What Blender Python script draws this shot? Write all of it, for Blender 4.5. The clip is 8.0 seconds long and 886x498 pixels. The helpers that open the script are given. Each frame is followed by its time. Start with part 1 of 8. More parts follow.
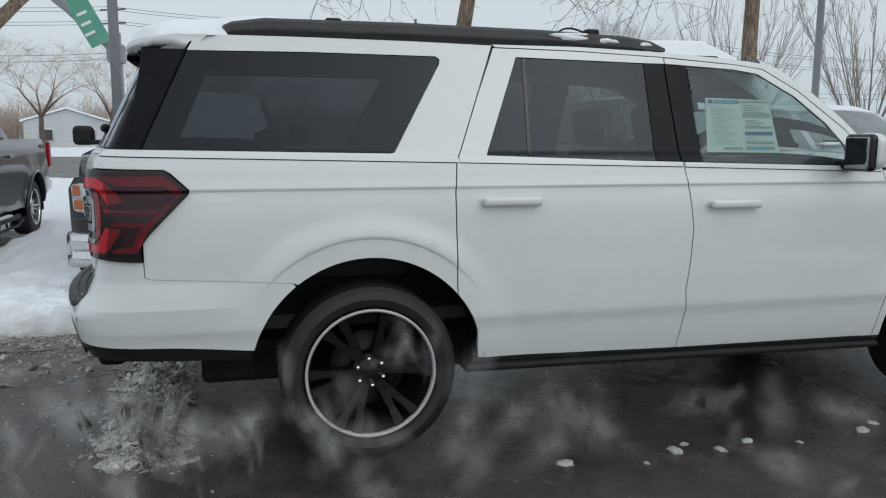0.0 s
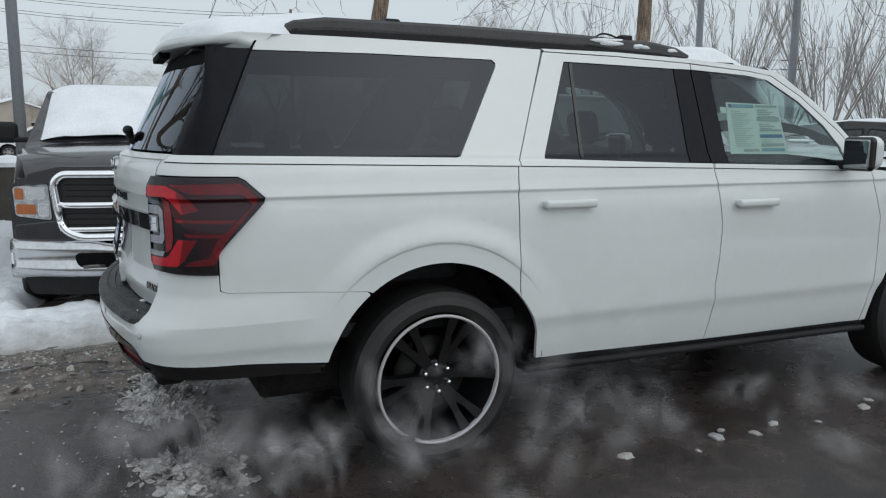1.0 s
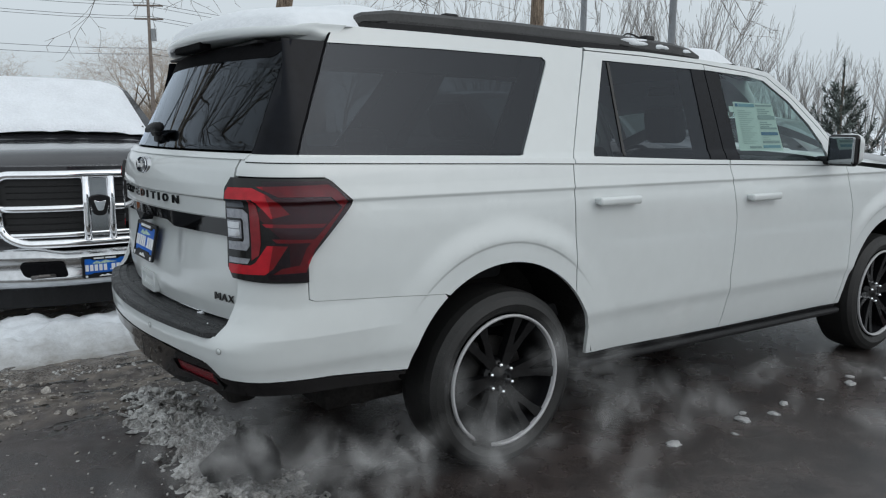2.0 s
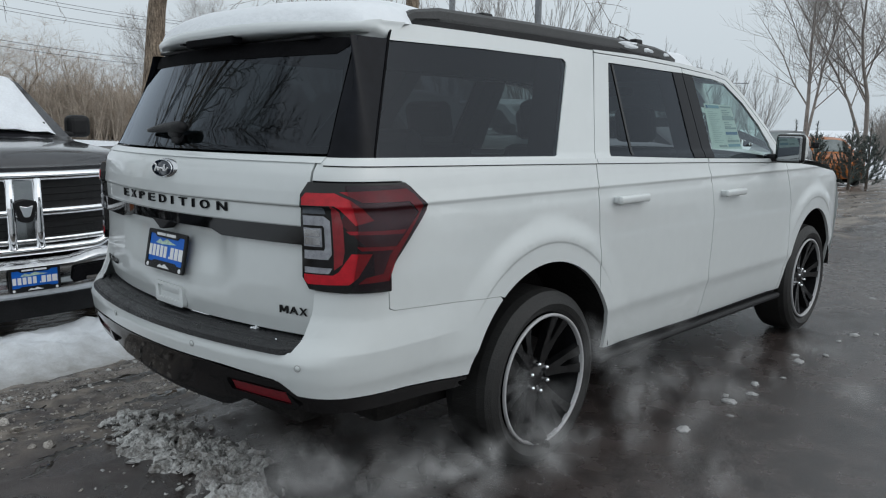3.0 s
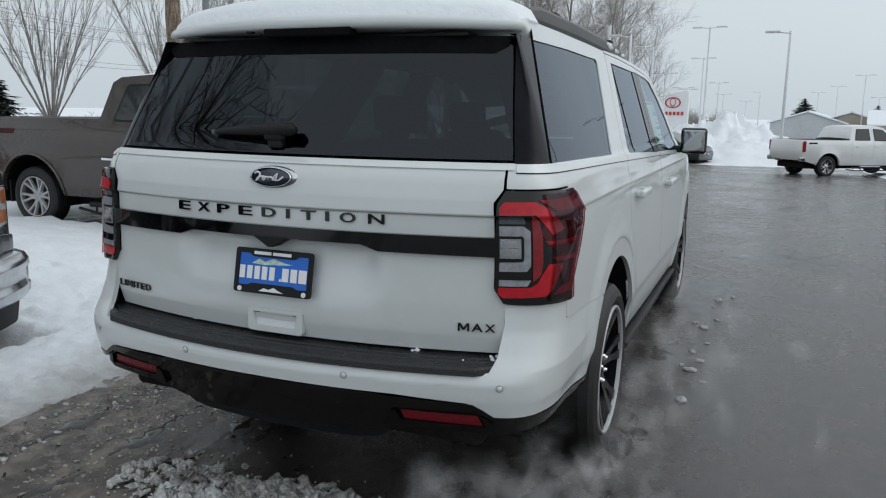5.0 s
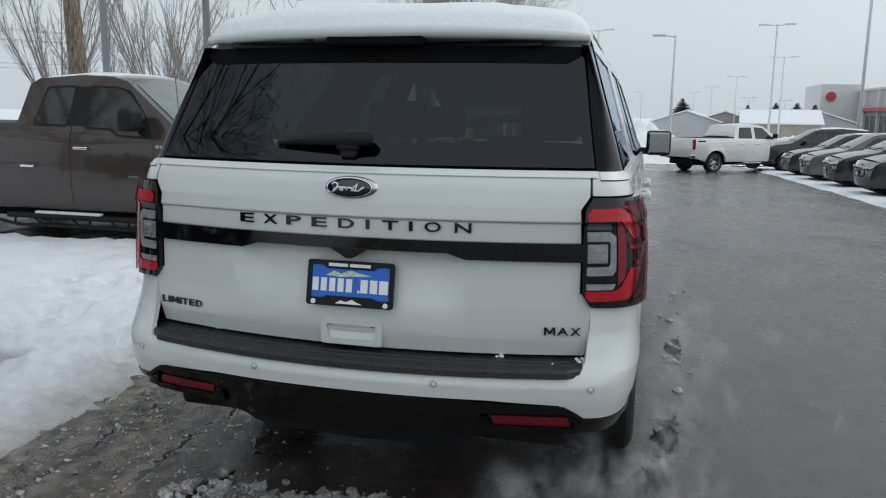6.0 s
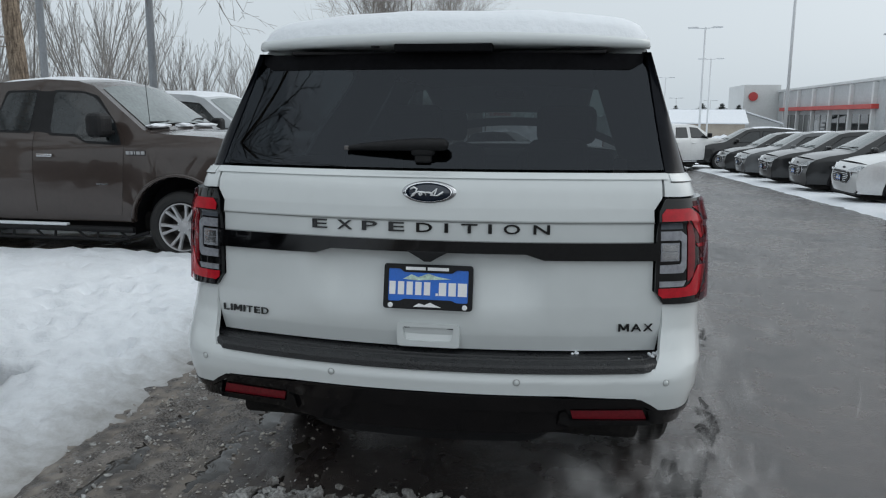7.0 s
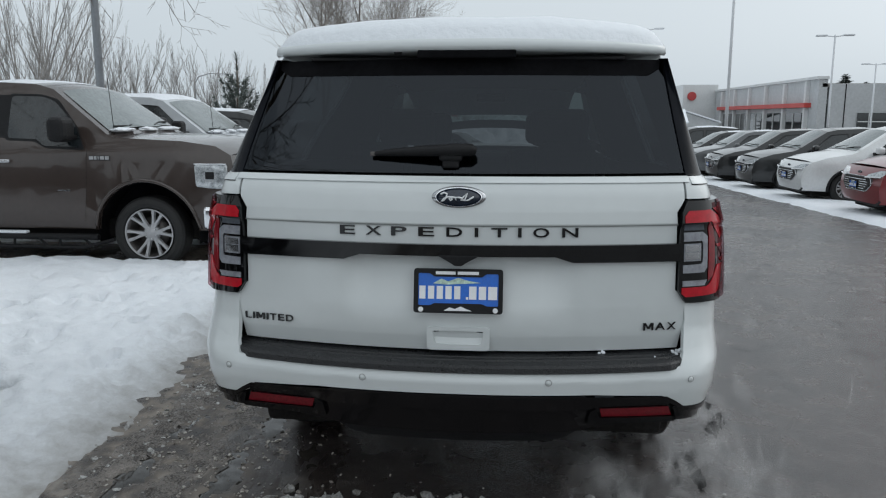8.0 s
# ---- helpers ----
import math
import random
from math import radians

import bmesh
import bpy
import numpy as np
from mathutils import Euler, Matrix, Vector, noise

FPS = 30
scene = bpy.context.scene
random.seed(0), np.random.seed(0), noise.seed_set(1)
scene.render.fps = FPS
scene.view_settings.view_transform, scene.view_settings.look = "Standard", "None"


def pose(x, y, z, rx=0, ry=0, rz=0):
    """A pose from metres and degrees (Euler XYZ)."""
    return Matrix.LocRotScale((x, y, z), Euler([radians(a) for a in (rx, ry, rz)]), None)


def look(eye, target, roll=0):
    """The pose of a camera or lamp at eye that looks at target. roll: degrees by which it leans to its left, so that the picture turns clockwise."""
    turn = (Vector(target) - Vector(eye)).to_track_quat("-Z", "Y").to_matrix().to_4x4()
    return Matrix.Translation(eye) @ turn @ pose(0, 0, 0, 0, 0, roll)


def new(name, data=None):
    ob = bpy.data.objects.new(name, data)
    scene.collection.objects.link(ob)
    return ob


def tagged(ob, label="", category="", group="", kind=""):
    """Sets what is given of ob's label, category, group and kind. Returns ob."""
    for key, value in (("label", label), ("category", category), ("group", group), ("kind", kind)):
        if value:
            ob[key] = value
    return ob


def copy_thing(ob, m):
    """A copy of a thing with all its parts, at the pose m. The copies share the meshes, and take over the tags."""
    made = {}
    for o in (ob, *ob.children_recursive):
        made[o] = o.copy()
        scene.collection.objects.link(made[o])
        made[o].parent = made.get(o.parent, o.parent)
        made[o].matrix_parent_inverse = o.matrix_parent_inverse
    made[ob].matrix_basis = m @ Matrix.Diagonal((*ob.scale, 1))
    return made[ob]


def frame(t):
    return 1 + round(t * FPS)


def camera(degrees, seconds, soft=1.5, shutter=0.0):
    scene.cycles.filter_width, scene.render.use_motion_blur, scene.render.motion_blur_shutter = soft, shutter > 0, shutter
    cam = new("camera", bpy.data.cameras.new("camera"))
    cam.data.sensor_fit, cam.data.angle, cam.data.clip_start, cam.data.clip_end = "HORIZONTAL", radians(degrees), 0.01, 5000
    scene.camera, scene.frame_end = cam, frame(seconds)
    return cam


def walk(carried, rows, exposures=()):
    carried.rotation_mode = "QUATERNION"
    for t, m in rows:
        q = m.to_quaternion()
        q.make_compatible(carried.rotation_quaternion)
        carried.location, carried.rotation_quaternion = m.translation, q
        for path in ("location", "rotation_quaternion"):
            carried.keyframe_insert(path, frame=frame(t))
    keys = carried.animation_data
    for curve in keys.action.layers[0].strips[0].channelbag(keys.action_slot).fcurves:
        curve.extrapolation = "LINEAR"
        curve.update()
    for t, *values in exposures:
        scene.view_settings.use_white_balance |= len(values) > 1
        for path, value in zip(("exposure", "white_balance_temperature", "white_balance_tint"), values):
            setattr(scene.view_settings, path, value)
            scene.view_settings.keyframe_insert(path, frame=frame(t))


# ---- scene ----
cam = camera(60.2, 8.0, 1.15)
PATH = [
    (0, (-0.561, -4.283, 1.464), (-0.046, -2.372, 1.177), 0.2),
    (0.5, (-0.984, -4.153, 1.503), (-0.301, -2.298, 1.201), 0.3),
    (1, (-1.373, -3.977, 1.509), (-0.547, -2.181, 1.205), 0.3),
    (1.5, (-1.751, -3.746, 1.509), (-0.78, -2.026, 1.202), 0.3),
    (3, (-2.708, -2.898, 1.528), (-1.276, -1.539, 1.207), 0.6),
    (3.5, (-2.954, -2.568, 1.539), (-1.401, -1.351, 1.213), 0.6),
    (4, (-3.165, -2.228, 1.544), (-1.507, -1.16, 1.211), 0.8),
    (4.5, (-3.33, -1.874, 1.558), (-1.582, -0.967, 1.213), 0.9),
    (6, (-3.688, -0.939, 1.598), (-1.779, -0.456, 1.249), 0.8),
    (6.5, (-3.784, -0.686, 1.601), (-1.856, -0.284, 1.257), 0.6),
    (7, (-3.844, -0.475, 1.606), (-1.899, -0.155, 1.263), 0.4),
    (7.5, (-3.879, -0.31, 1.607), (-1.924, -0.067, 1.263), 0.3),
    (8, (-3.906, -0.19, 1.623), (-1.944, -0.008, 1.282), 0.1),
]
walk(cam, [(t, look(eye, target, roll)) for t, eye, target, roll in PATH], exposures=[(0, 0.22), (8, 0.24)])

# ---- overcast winter sky and a very soft sun ----
world = bpy.data.worlds.new("overcast")
scene.world = world
world.use_nodes = True
wn, wl = world.node_tree.nodes, world.node_tree.links
wn.clear()
sky = wn.new("ShaderNodeTexSky")
sky.sky_type, sky.sun_disc = "NISHITA", False
sky.sun_elevation, sky.sun_rotation = radians(38), radians(150)
sky.dust_density, sky.air_density = 6.0, 1.0
grey = wn.new("ShaderNodeHueSaturation")
grey.inputs["Saturation"].default_value = 0.12
cloud = wn.new("ShaderNodeMix")
cloud.data_type = "RGBA"
cloud.inputs[0].default_value = 0.75
cloud.inputs[7].default_value = (6.1, 6.9, 7.5, 1)
back = wn.new("ShaderNodeBackground")
back.inputs["Strength"].default_value = 0.1
wout = wn.new("ShaderNodeOutputWorld")
wl.new(sky.outputs[0], grey.inputs["Color"])
wl.new(grey.outputs[0], cloud.inputs[6])
wl.new(cloud.outputs[2], back.inputs["Color"])
wl.new(back.outputs[0], wout.inputs[0])

sun_data = bpy.data.lights.new("sun", "SUN")
sun_data.energy, sun_data.angle, sun_data.color = 0.6, radians(150), (0.98, 0.98, 0.97)
sun = new("sun", sun_data)
sun.matrix_world = look((-10, -17, 22), (0, 0, 0))


# ---- materials ----
def mat(name, base, rough=0.5, metal=0.0, coat=0.0, grain=None, bump=0.0, bump_scale=60.0, spread=0.0, rough_spread=0.0, spec=0.5, ramp=None, deep=0.02):
    """A principled material. grain: noise scale of the colour variation (two scales), spread: how far it varies."""
    m = bpy.data.materials.new(name)
    m.use_nodes = True
    n, l = m.node_tree.nodes, m.node_tree.links
    b = n["Principled BSDF"]
    b.inputs["Base Color"].default_value = (*base, 1)
    b.inputs["Roughness"].default_value = rough
    b.inputs["Metallic"].default_value = metal
    b.inputs["Specular IOR Level"].default_value = spec
    b.inputs["Coat Weight"].default_value = coat
    b.inputs["Coat Roughness"].default_value = 0.04
    co = n.new("ShaderNodeTexCoord")
    if grain:
        a, c = n.new("ShaderNodeTexNoise"), n.new("ShaderNodeTexNoise")
        a.inputs["Scale"].default_value, c.inputs["Scale"].default_value = grain, grain * 9.3
        a.inputs["Detail"].default_value = c.inputs["Detail"].default_value = 5
        for t in (a, c):
            l.new(co.outputs["Object"], t.inputs["Vector"])
        add = n.new("ShaderNodeMath")
        add.operation = "MULTIPLY_ADD"
        add.inputs[1].default_value = 0.5
        l.new(c.outputs["Fac"], add.inputs[0])
        half = n.new("ShaderNodeMath")
        half.operation = "MULTIPLY"
        half.inputs[1].default_value = 0.5
        l.new(a.outputs["Fac"], half.inputs[0])
        l.new(half.outputs[0], add.inputs[2])
        r = n.new("ShaderNodeValToRGB")
        lo = tuple(max(0, v * (1 - spread)) for v in base)
        hi = tuple(min(1, v * (1 + spread)) for v in base)
        if ramp:
            lo, hi = ramp
        r.color_ramp.elements[0].position, r.color_ramp.elements[1].position = 0.36, 0.64
        r.color_ramp.elements[0].color, r.color_ramp.elements[1].color = (*lo, 1), (*hi, 1)
        l.new(add.outputs[0], r.inputs[0])
        l.new(r.outputs[0], b.inputs["Base Color"])
        if rough_spread:
            mr = n.new("ShaderNodeMapRange")
            mr.inputs["From Min"].default_value, mr.inputs["From Max"].default_value = 0.36, 0.62
            mr.inputs["To Min"].default_value, mr.inputs["To Max"].default_value = max(0.02, rough - rough_spread), min(1, rough + rough_spread)
            l.new(add.outputs[0], mr.inputs["Value"])
            l.new(mr.outputs[0], b.inputs["Roughness"])
    if bump:
        t, bp = n.new("ShaderNodeTexNoise"), n.new("ShaderNodeBump")
        t.inputs["Scale"].default_value, t.inputs["Detail"].default_value = bump_scale, 6
        bp.inputs["Strength"].default_value, bp.inputs["Distance"].default_value = bump, deep
        l.new(co.outputs["Object"], t.inputs["Vector"])
        l.new(t.outputs["Fac"], bp.inputs["Height"])
        l.new(bp.outputs[0], b.inputs["Normal"])
    return m


def glass(name, tint, clear, rough=0.015, ior=1.5, slant=1.0):
    """A thin pane: it lets the tinted share of light through and mirrors more at a slant, alike from both sides."""
    m = bpy.data.materials.new(name)
    m.use_nodes = True
    n, l = m.node_tree.nodes, m.node_tree.links
    n.clear()
    o = n.new("ShaderNodeOutputMaterial")
    tr, gl, mx, fr = n.new("ShaderNodeBsdfTransparent"), n.new("ShaderNodeBsdfGlossy"), n.new("ShaderNodeMixShader"), n.new("ShaderNodeLayerWeight")
    tr.inputs[0].default_value = (*[c * clear for c in tint], 1)
    gl.inputs["Roughness"].default_value = rough
    gl.inputs["Color"].default_value = (0.80, 0.87, 0.97, 1)
    fr.inputs["Blend"].default_value = 0.5
    f0 = ((ior - 1) / (ior + 1)) ** 2
    pw, ma = n.new("ShaderNodeMath"), n.new("ShaderNodeMath")
    pw.operation, ma.operation = "POWER", "MULTIPLY_ADD"
    pw.inputs[1].default_value = 5.0
    ma.inputs[1].default_value, ma.inputs[2].default_value = slant * (1 - f0), f0
    l.new(fr.outputs["Facing"], pw.inputs[0])
    l.new(pw.outputs[0], ma.inputs[0])
    l.new(ma.outputs[0], mx.inputs[0])
    l.new(tr.outputs[0], mx.inputs[1])
    l.new(gl.outputs[0], mx.inputs[2])
    l.new(mx.outputs[0], o.inputs[0])
    return m


PAINT_WHITE = mat("white_paint", (0.60, 0.63, 0.63), 0.3, 0.0, 0.7, grain=1.3, spread=0.02)
PAINT_BLACK = mat("gloss_black", (0.003, 0.003, 0.0035), 0.05, 0, 0.0, grain=5, spread=0.3, spec=0.42)
PILLAR_BLACK = mat("pillar_black", (0.007, 0.008, 0.011), 0.08, 0, 0.0, grain=3, spread=0.25, spec=0.09, bump=0.02, bump_scale=60)
PLASTIC = mat("black_plastic", (0.009, 0.009, 0.010), 0.5, grain=8, spread=0.35, bump=0.25, bump_scale=400, spec=0.25)
PLASTIC_WET = mat("wet_black_plastic", (0.011, 0.0115, 0.013), 0.38, grain=14, spread=0.4, rough_spread=0.2, bump=0.35, bump_scale=180)
RUBBER = mat("tyre_rubber", (0.010, 0.0098, 0.0095), 0.6, grain=12, spread=0.35, bump=0.2, bump_scale=150)
RIM_BLACK = mat("gloss_black_alloy", (0.005, 0.005, 0.0055), 0.15, 0.0, 0.0, grain=9, spread=0.3, spec=0.28)
RIM_SILVER = mat("machined_alloy", (0.44, 0.44, 0.45), 0.38, 0.25, grain=30, spread=0.08)
CHROME = mat("chrome", (0.86, 0.87, 0.89), 0.06, 1.0, grain=6, spread=0.06)
CHROME_DULL = mat("road_dulled_chrome", (0.55, 0.56, 0.575), 0.16, 1.0, grain=2.5, spread=0.12, rough_spread=0.06)
STEEL_DARK = mat("grimy_steel", (0.03, 0.028, 0.027), 0.6, 0.6, grain=20, spread=0.4)
STEEL = mat("bare_steel", (0.14, 0.13, 0.125), 0.45, 0.8, grain=20, spread=0.3)
# near-black that carries the shade of wells, barrels and openings; also dark trim and joints
DARK = mat("cavity_shade_and_dark_trim", (0.006, 0.006, 0.007), 0.9, grain=6, spread=0.4, spec=0.08)
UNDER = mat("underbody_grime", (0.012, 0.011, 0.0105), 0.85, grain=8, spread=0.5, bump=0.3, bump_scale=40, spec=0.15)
SEAT = mat("charcoal_upholstery", (0.02, 0.02, 0.022), 0.75, grain=25, spread=0.25)
TINT = glass("privacy_glass", (0.86, 0.95, 1.0), 0.2, rough=0.004, ior=1.42, slant=0.9)
REAR_TINT = glass("rear_privacy_glass", (0.85, 0.97, 1.0), 0.085, ior=1.5)
MIRROR = mat("mirror_glass", (0.30, 0.32, 0.33), 0.03, 1.0, grain=3, spread=0.05)
CLEAR = glass("green_tinted_glass", (0.82, 0.97, 0.92), 0.72)
SNOW_CLUMP = mat("snow_clump", (0.78, 0.81, 0.84), 0.6, grain=20, spread=0.05, bump=0.5, bump_scale=60)
RED_BRIGHT = mat("bright_red_lens", (0.44, 0.010, 0.02), 0.16, 0, 0.1, grain=40, spread=0.2, spec=0.3)
RED_MID = mat("red_lens", (0.30, 0.007, 0.017), 0.16, 0, 0.05, grain=35, spread=0.3, spec=0.3)
RED_DARK = mat("dark_red_lens", (0.05, 0.003, 0.006), 0.16, 0, 0.0, grain=30, spread=0.3, spec=0.3)
RED_REFLECT = mat("red_reflector", (0.15, 0.005, 0.011), 0.25, 0, 0.4, grain=90, spread=0.3)
LAMP_GREY = mat("lamp_reflector_grey", (0.30, 0.31, 0.34), 0.3, 0.4, grain=50, spread=0.3)
AMBER = mat("amber_lens", (0.40, 0.12, 0.035), 0.15, 0, 0.5, grain=50, spread=0.2)
PLATE_BLUE = mat("plate_blue", (0.006, 0.13, 0.58), 0.35, grain=14, spread=0.12)
WHITE_INK = mat("white_print", (0.8, 0.81, 0.82), 0.5, grain=30, spread=0.04)
BADGE_NAVY = mat("dark_enamel", (0.012, 0.02, 0.035), 0.15, 0, 0.5, grain=30, spread=0.2)
PAPER = mat("sticker_paper", (0.7, 0.75, 0.72), 0.8, grain=12, spread=0.04)
INK_GREY = mat("grey_print", (0.35, 0.4, 0.4), 0.8, grain=30, spread=0.1)
INK_TEAL = mat("teal_print", (0.20, 0.36, 0.46), 0.7, grain=30, spread=0.1)
INK_PALE = mat("pale_grey_print", (0.52, 0.57, 0.56), 0.8, grain=30, spread=0.1)
INK_BLUE = mat("blue_print", (0.05, 0.16, 0.3), 0.7, grain=30, spread=0.1)
# grey of the sensor rings, also the shade line drawn on the tailgate crease
RING_CREASE_GREY = mat("ring_and_crease_grey", (0.3, 0.31, 0.31), 0.5, grain=40, spread=0.1)
RAIL_GREY = mat("satin_black_rail", (0.035, 0.036, 0.037), 0.42, grain=8, spread=0.25, bump=0.15, bump_scale=300)
RED_GLOW = mat("outer_red_lens", (0.20, 0.006, 0.012), 0.16, 0, 0.2, grain=35, spread=0.25)
LENS_SMOKE = glass("smoked_lens_cover", (1.0, 0.52, 0.55), 0.55, 0.03, 1.42, 0.3)
VALANCE_BLACK = mat("gloss_black_valance", (0.004, 0.0035, 0.004), 0.05, 0, 0.0, grain=5, spread=0.3, spec=0.5)


# ---- mesh helpers ----
import mathutils


def to_mesh(name, bm, material, smooth=True):
    me = bpy.data.meshes.new(name)
    for f in bm.faces:
        f.smooth = smooth
    bm.to_mesh(me)
    bm.free()
    if material:
        me.materials.append(material)
    return me


def part(name, bm, material, parent=None, label="", smooth=False):
    ob = new(name, to_mesh(name, bm, material, smooth))
    ob.parent = parent
    return tagged(ob, label)


def empty(name, m=None):
    ob = new(name)
    ob.empty_display_size = 0.2
    if m is not None:
        ob.matrix_basis = m
    return ob


def box(sx, sy, sz, at=(0, 0, 0), bevel=0.0, bm=None, seg=2, turn=None):
    """A box of that size, its middle at the place given; bevelled edges."""
    b = bmesh.new()
    bmesh.ops.create_cube(b, size=1, matrix=Matrix.Diagonal((sx, sy, sz, 1)))
    if bevel:
        bmesh.ops.bevel(b, geom=b.edges[:], offset=bevel, segments=seg, profile=0.5, affect="EDGES", clamp_overlap=True)
    m = Matrix.Translation(at) @ (turn or Matrix())
    bmesh.ops.transform(b, matrix=m, verts=b.verts)
    return join(bm, b)


def join(bm, b):
    if bm is None:
        return b
    me = bpy.data.meshes.new("join")
    b.to_mesh(me)
    b.free()
    bm.from_mesh(me)
    bpy.data.meshes.remove(me)
    return bm


def tube(points, radii, sides=8, bm=None, caps=True):
    """A tube along a line of points with a radius at each."""
    bm = bm or bmesh.new()
    pts = [Vector(p) for p in points]
    if isinstance(radii, (int, float)):
        radii = [radii] * len(pts)
    rings = []
    side = None
    for i, p in enumerate(pts):
        d = (pts[min(i + 1, len(pts) - 1)] - pts[max(i - 1, 0)]).normalized()
        if side is None:
            side = d.orthogonal().normalized()
        side = (side - d * side.dot(d)).normalized()
        up = d.cross(side)
        rings.append([bm.verts.new(p + radii[i] * (math.cos(a) * side + math.sin(a) * up)) for a in (2 * math.pi * k / sides for k in range(sides))])
    for a, b in zip(rings, rings[1:]):
        for k in range(sides):
            bm.faces.new((a[k], a[(k + 1) % sides], b[(k + 1) % sides], b[k]))
    if caps:
        bm.faces.new(rings[0][::-1])
        bm.faces.new(rings[-1])
    return bm


def lathe(profile, n=48, bm=None, axis="y", arc=(0, 2 * math.pi)):
    """Turns (radius, along) points about the y axis."""
    bm = bm or bmesh.new()
    whole = abs(arc[1] - arc[0] - 2 * math.pi) < 1e-6
    steps = n if whole else n + 1
    rings = []
    for k in range(steps):
        a = arc[0] + (arc[1] - arc[0]) * k / n
        rings.append([bm.verts.new((r * math.cos(a), y, r * math.sin(a))) for r, y in profile])
    for k in range(n):
        a, b = rings[k], rings[(k + 1) % steps]
        for i in range(len(profile) - 1):
            bm.faces.new((a[i], a[i + 1], b[i + 1], b[i]))
    return bm


def prism(poly, depth, m=None, bevel=0.0, bm=None):
    """A plate from a flat outline (x, z), with depth along y, centred on y = 0."""
    b = bmesh.new()
    f = b.faces.new([b.verts.new((x, -depth / 2, z)) for x, z in poly])
    r = bmesh.ops.extrude_face_region(b, geom=[f])
    bmesh.ops.translate(b, vec=(0, depth, 0), verts=[v for v in r["geom"] if isinstance(v, bmesh.types.BMVert)])
    bmesh.ops.recalc_face_normals(b, faces=b.faces)
    if bevel:
        bmesh.ops.bevel(b, geom=b.edges[:], offset=bevel, segments=2, profile=0.5, affect="EDGES", clamp_overlap=True)
    if m:
        bmesh.ops.transform(b, matrix=m, verts=b.verts)
    return join(bm, b)


def arc(cx, cz, r, a0, a1, n=14):
    return [(cx + r * math.cos(radians(a0 + (a1 - a0) * i / n)), cz + r * math.sin(radians(a0 + (a1 - a0) * i / n))) for i in range(n + 1)]


def rounded(poly, r, n=4):
    """The outline with its corners rounded."""
    out = []
    for i, p in enumerate(poly):
        p, a, b = Vector(p), Vector(poly[i - 1]), Vector(poly[(i + 1) % len(poly)])
        da, db = a - p, b - p
        k = min(r, da.length * 0.45, db.length * 0.45)
        s, e = p + da.normalized() * k, p + db.normalized() * k
        for j in range(n + 1):
            t = j / n
            out.append(tuple((1 - t) ** 2 * s + 2 * t * (1 - t) * p + t * t * e))
    return out


def letters(text, size, depth, font_width=1.0, bold=0.012):
    """A bmesh of built-in lettering in the xz plane, facing -y, its lower left at the origin."""
    cu = bpy.data.curves.new("lettering", "FONT")
    cu.body, cu.size, cu.extrude, cu.resolution_u, cu.offset = text, size, depth / 2, 3, size * bold
    ob = new("lettering", cu)
    me = bpy.data.meshes.new_from_object(ob.evaluated_get(bpy.context.evaluated_depsgraph_get()))
    bm = bmesh.new()
    bm.from_mesh(me)
    bpy.data.objects.remove(ob)
    bpy.data.curves.remove(cu)
    bpy.data.meshes.remove(me)
    bmesh.ops.transform(bm, matrix=pose(0, 0, 0, 90) @ Matrix.Diagonal((font_width, 1, 1, 1)), verts=bm.verts)
    return bm


def surface_panel(poly, place, cuts_u, cuts_z, rim=0.02, lines=(), kept=None):
    """A sheet over the outline (u, z), bent onto a surface by place(u, z), with its edges turned in by rim metres."""
    bm = bmesh.new()
    n = len(poly)
    pts, edges = [Vector(p) for p in poly], [(i, (i + 1) % n) for i in range(n)]
    for line in lines:
        edges += [(len(pts) + i, len(pts) + i + 1) for i in range(len(line) - 1)]
        pts += [Vector(p) for p in line]
    flat_v, _, flat_f, *_ = mathutils.geometry.delaunay_2d_cdt(pts, edges, [list(range(n))], 1, 1e-6)
    made = [bm.verts.new((v.x, v.y, 0)) for v in flat_v]
    for f in flat_f:
        face = bm.faces.new([made[i] for i in f])
        face.normal_update()
        if face.normal.z < 0:
            face.normal_flip()
    bmesh.ops.delete(bm, geom=[v for v in bm.verts if not v.link_faces], context="VERTS")
    us, zs = [p[0] for p in poly], [p[1] for p in poly]
    for u in cuts_u:
        if min(us) + 0.002 < u < max(us) - 0.002:
            bmesh.ops.bisect_plane(bm, geom=bm.verts[:] + bm.edges[:] + bm.faces[:], dist=1e-5, plane_co=(u, 0, 0), plane_no=(1, 0, 0))
    for z in cuts_z:
        if min(zs) + 0.002 < z < max(zs) - 0.002:
            bmesh.ops.bisect_plane(bm, geom=bm.verts[:] + bm.edges[:] + bm.faces[:], dist=1e-5, plane_co=(0, z, 0), plane_no=(0, 1, 0))
    border = [e for e in bm.edges if len(e.link_faces) == 1]
    flat = {v: (v.co.x, v.co.y) for v in bm.verts}
    if rim:
        r = bmesh.ops.extrude_edge_only(bm, edges=border)
        for e in border:
            e.smooth = False
        ends = [v for v in r["geom"] if isinstance(v, bmesh.types.BMVert)]
        for v in ends:
            flat[v] = (v.co.x, v.co.y, -rim)
    for v, q in flat.items():
        v.co = place(*q)
    if kept is not None:
        bm.verts.index_update()
        kept.update({v.index: q for v, q in flat.items()})
    return bm


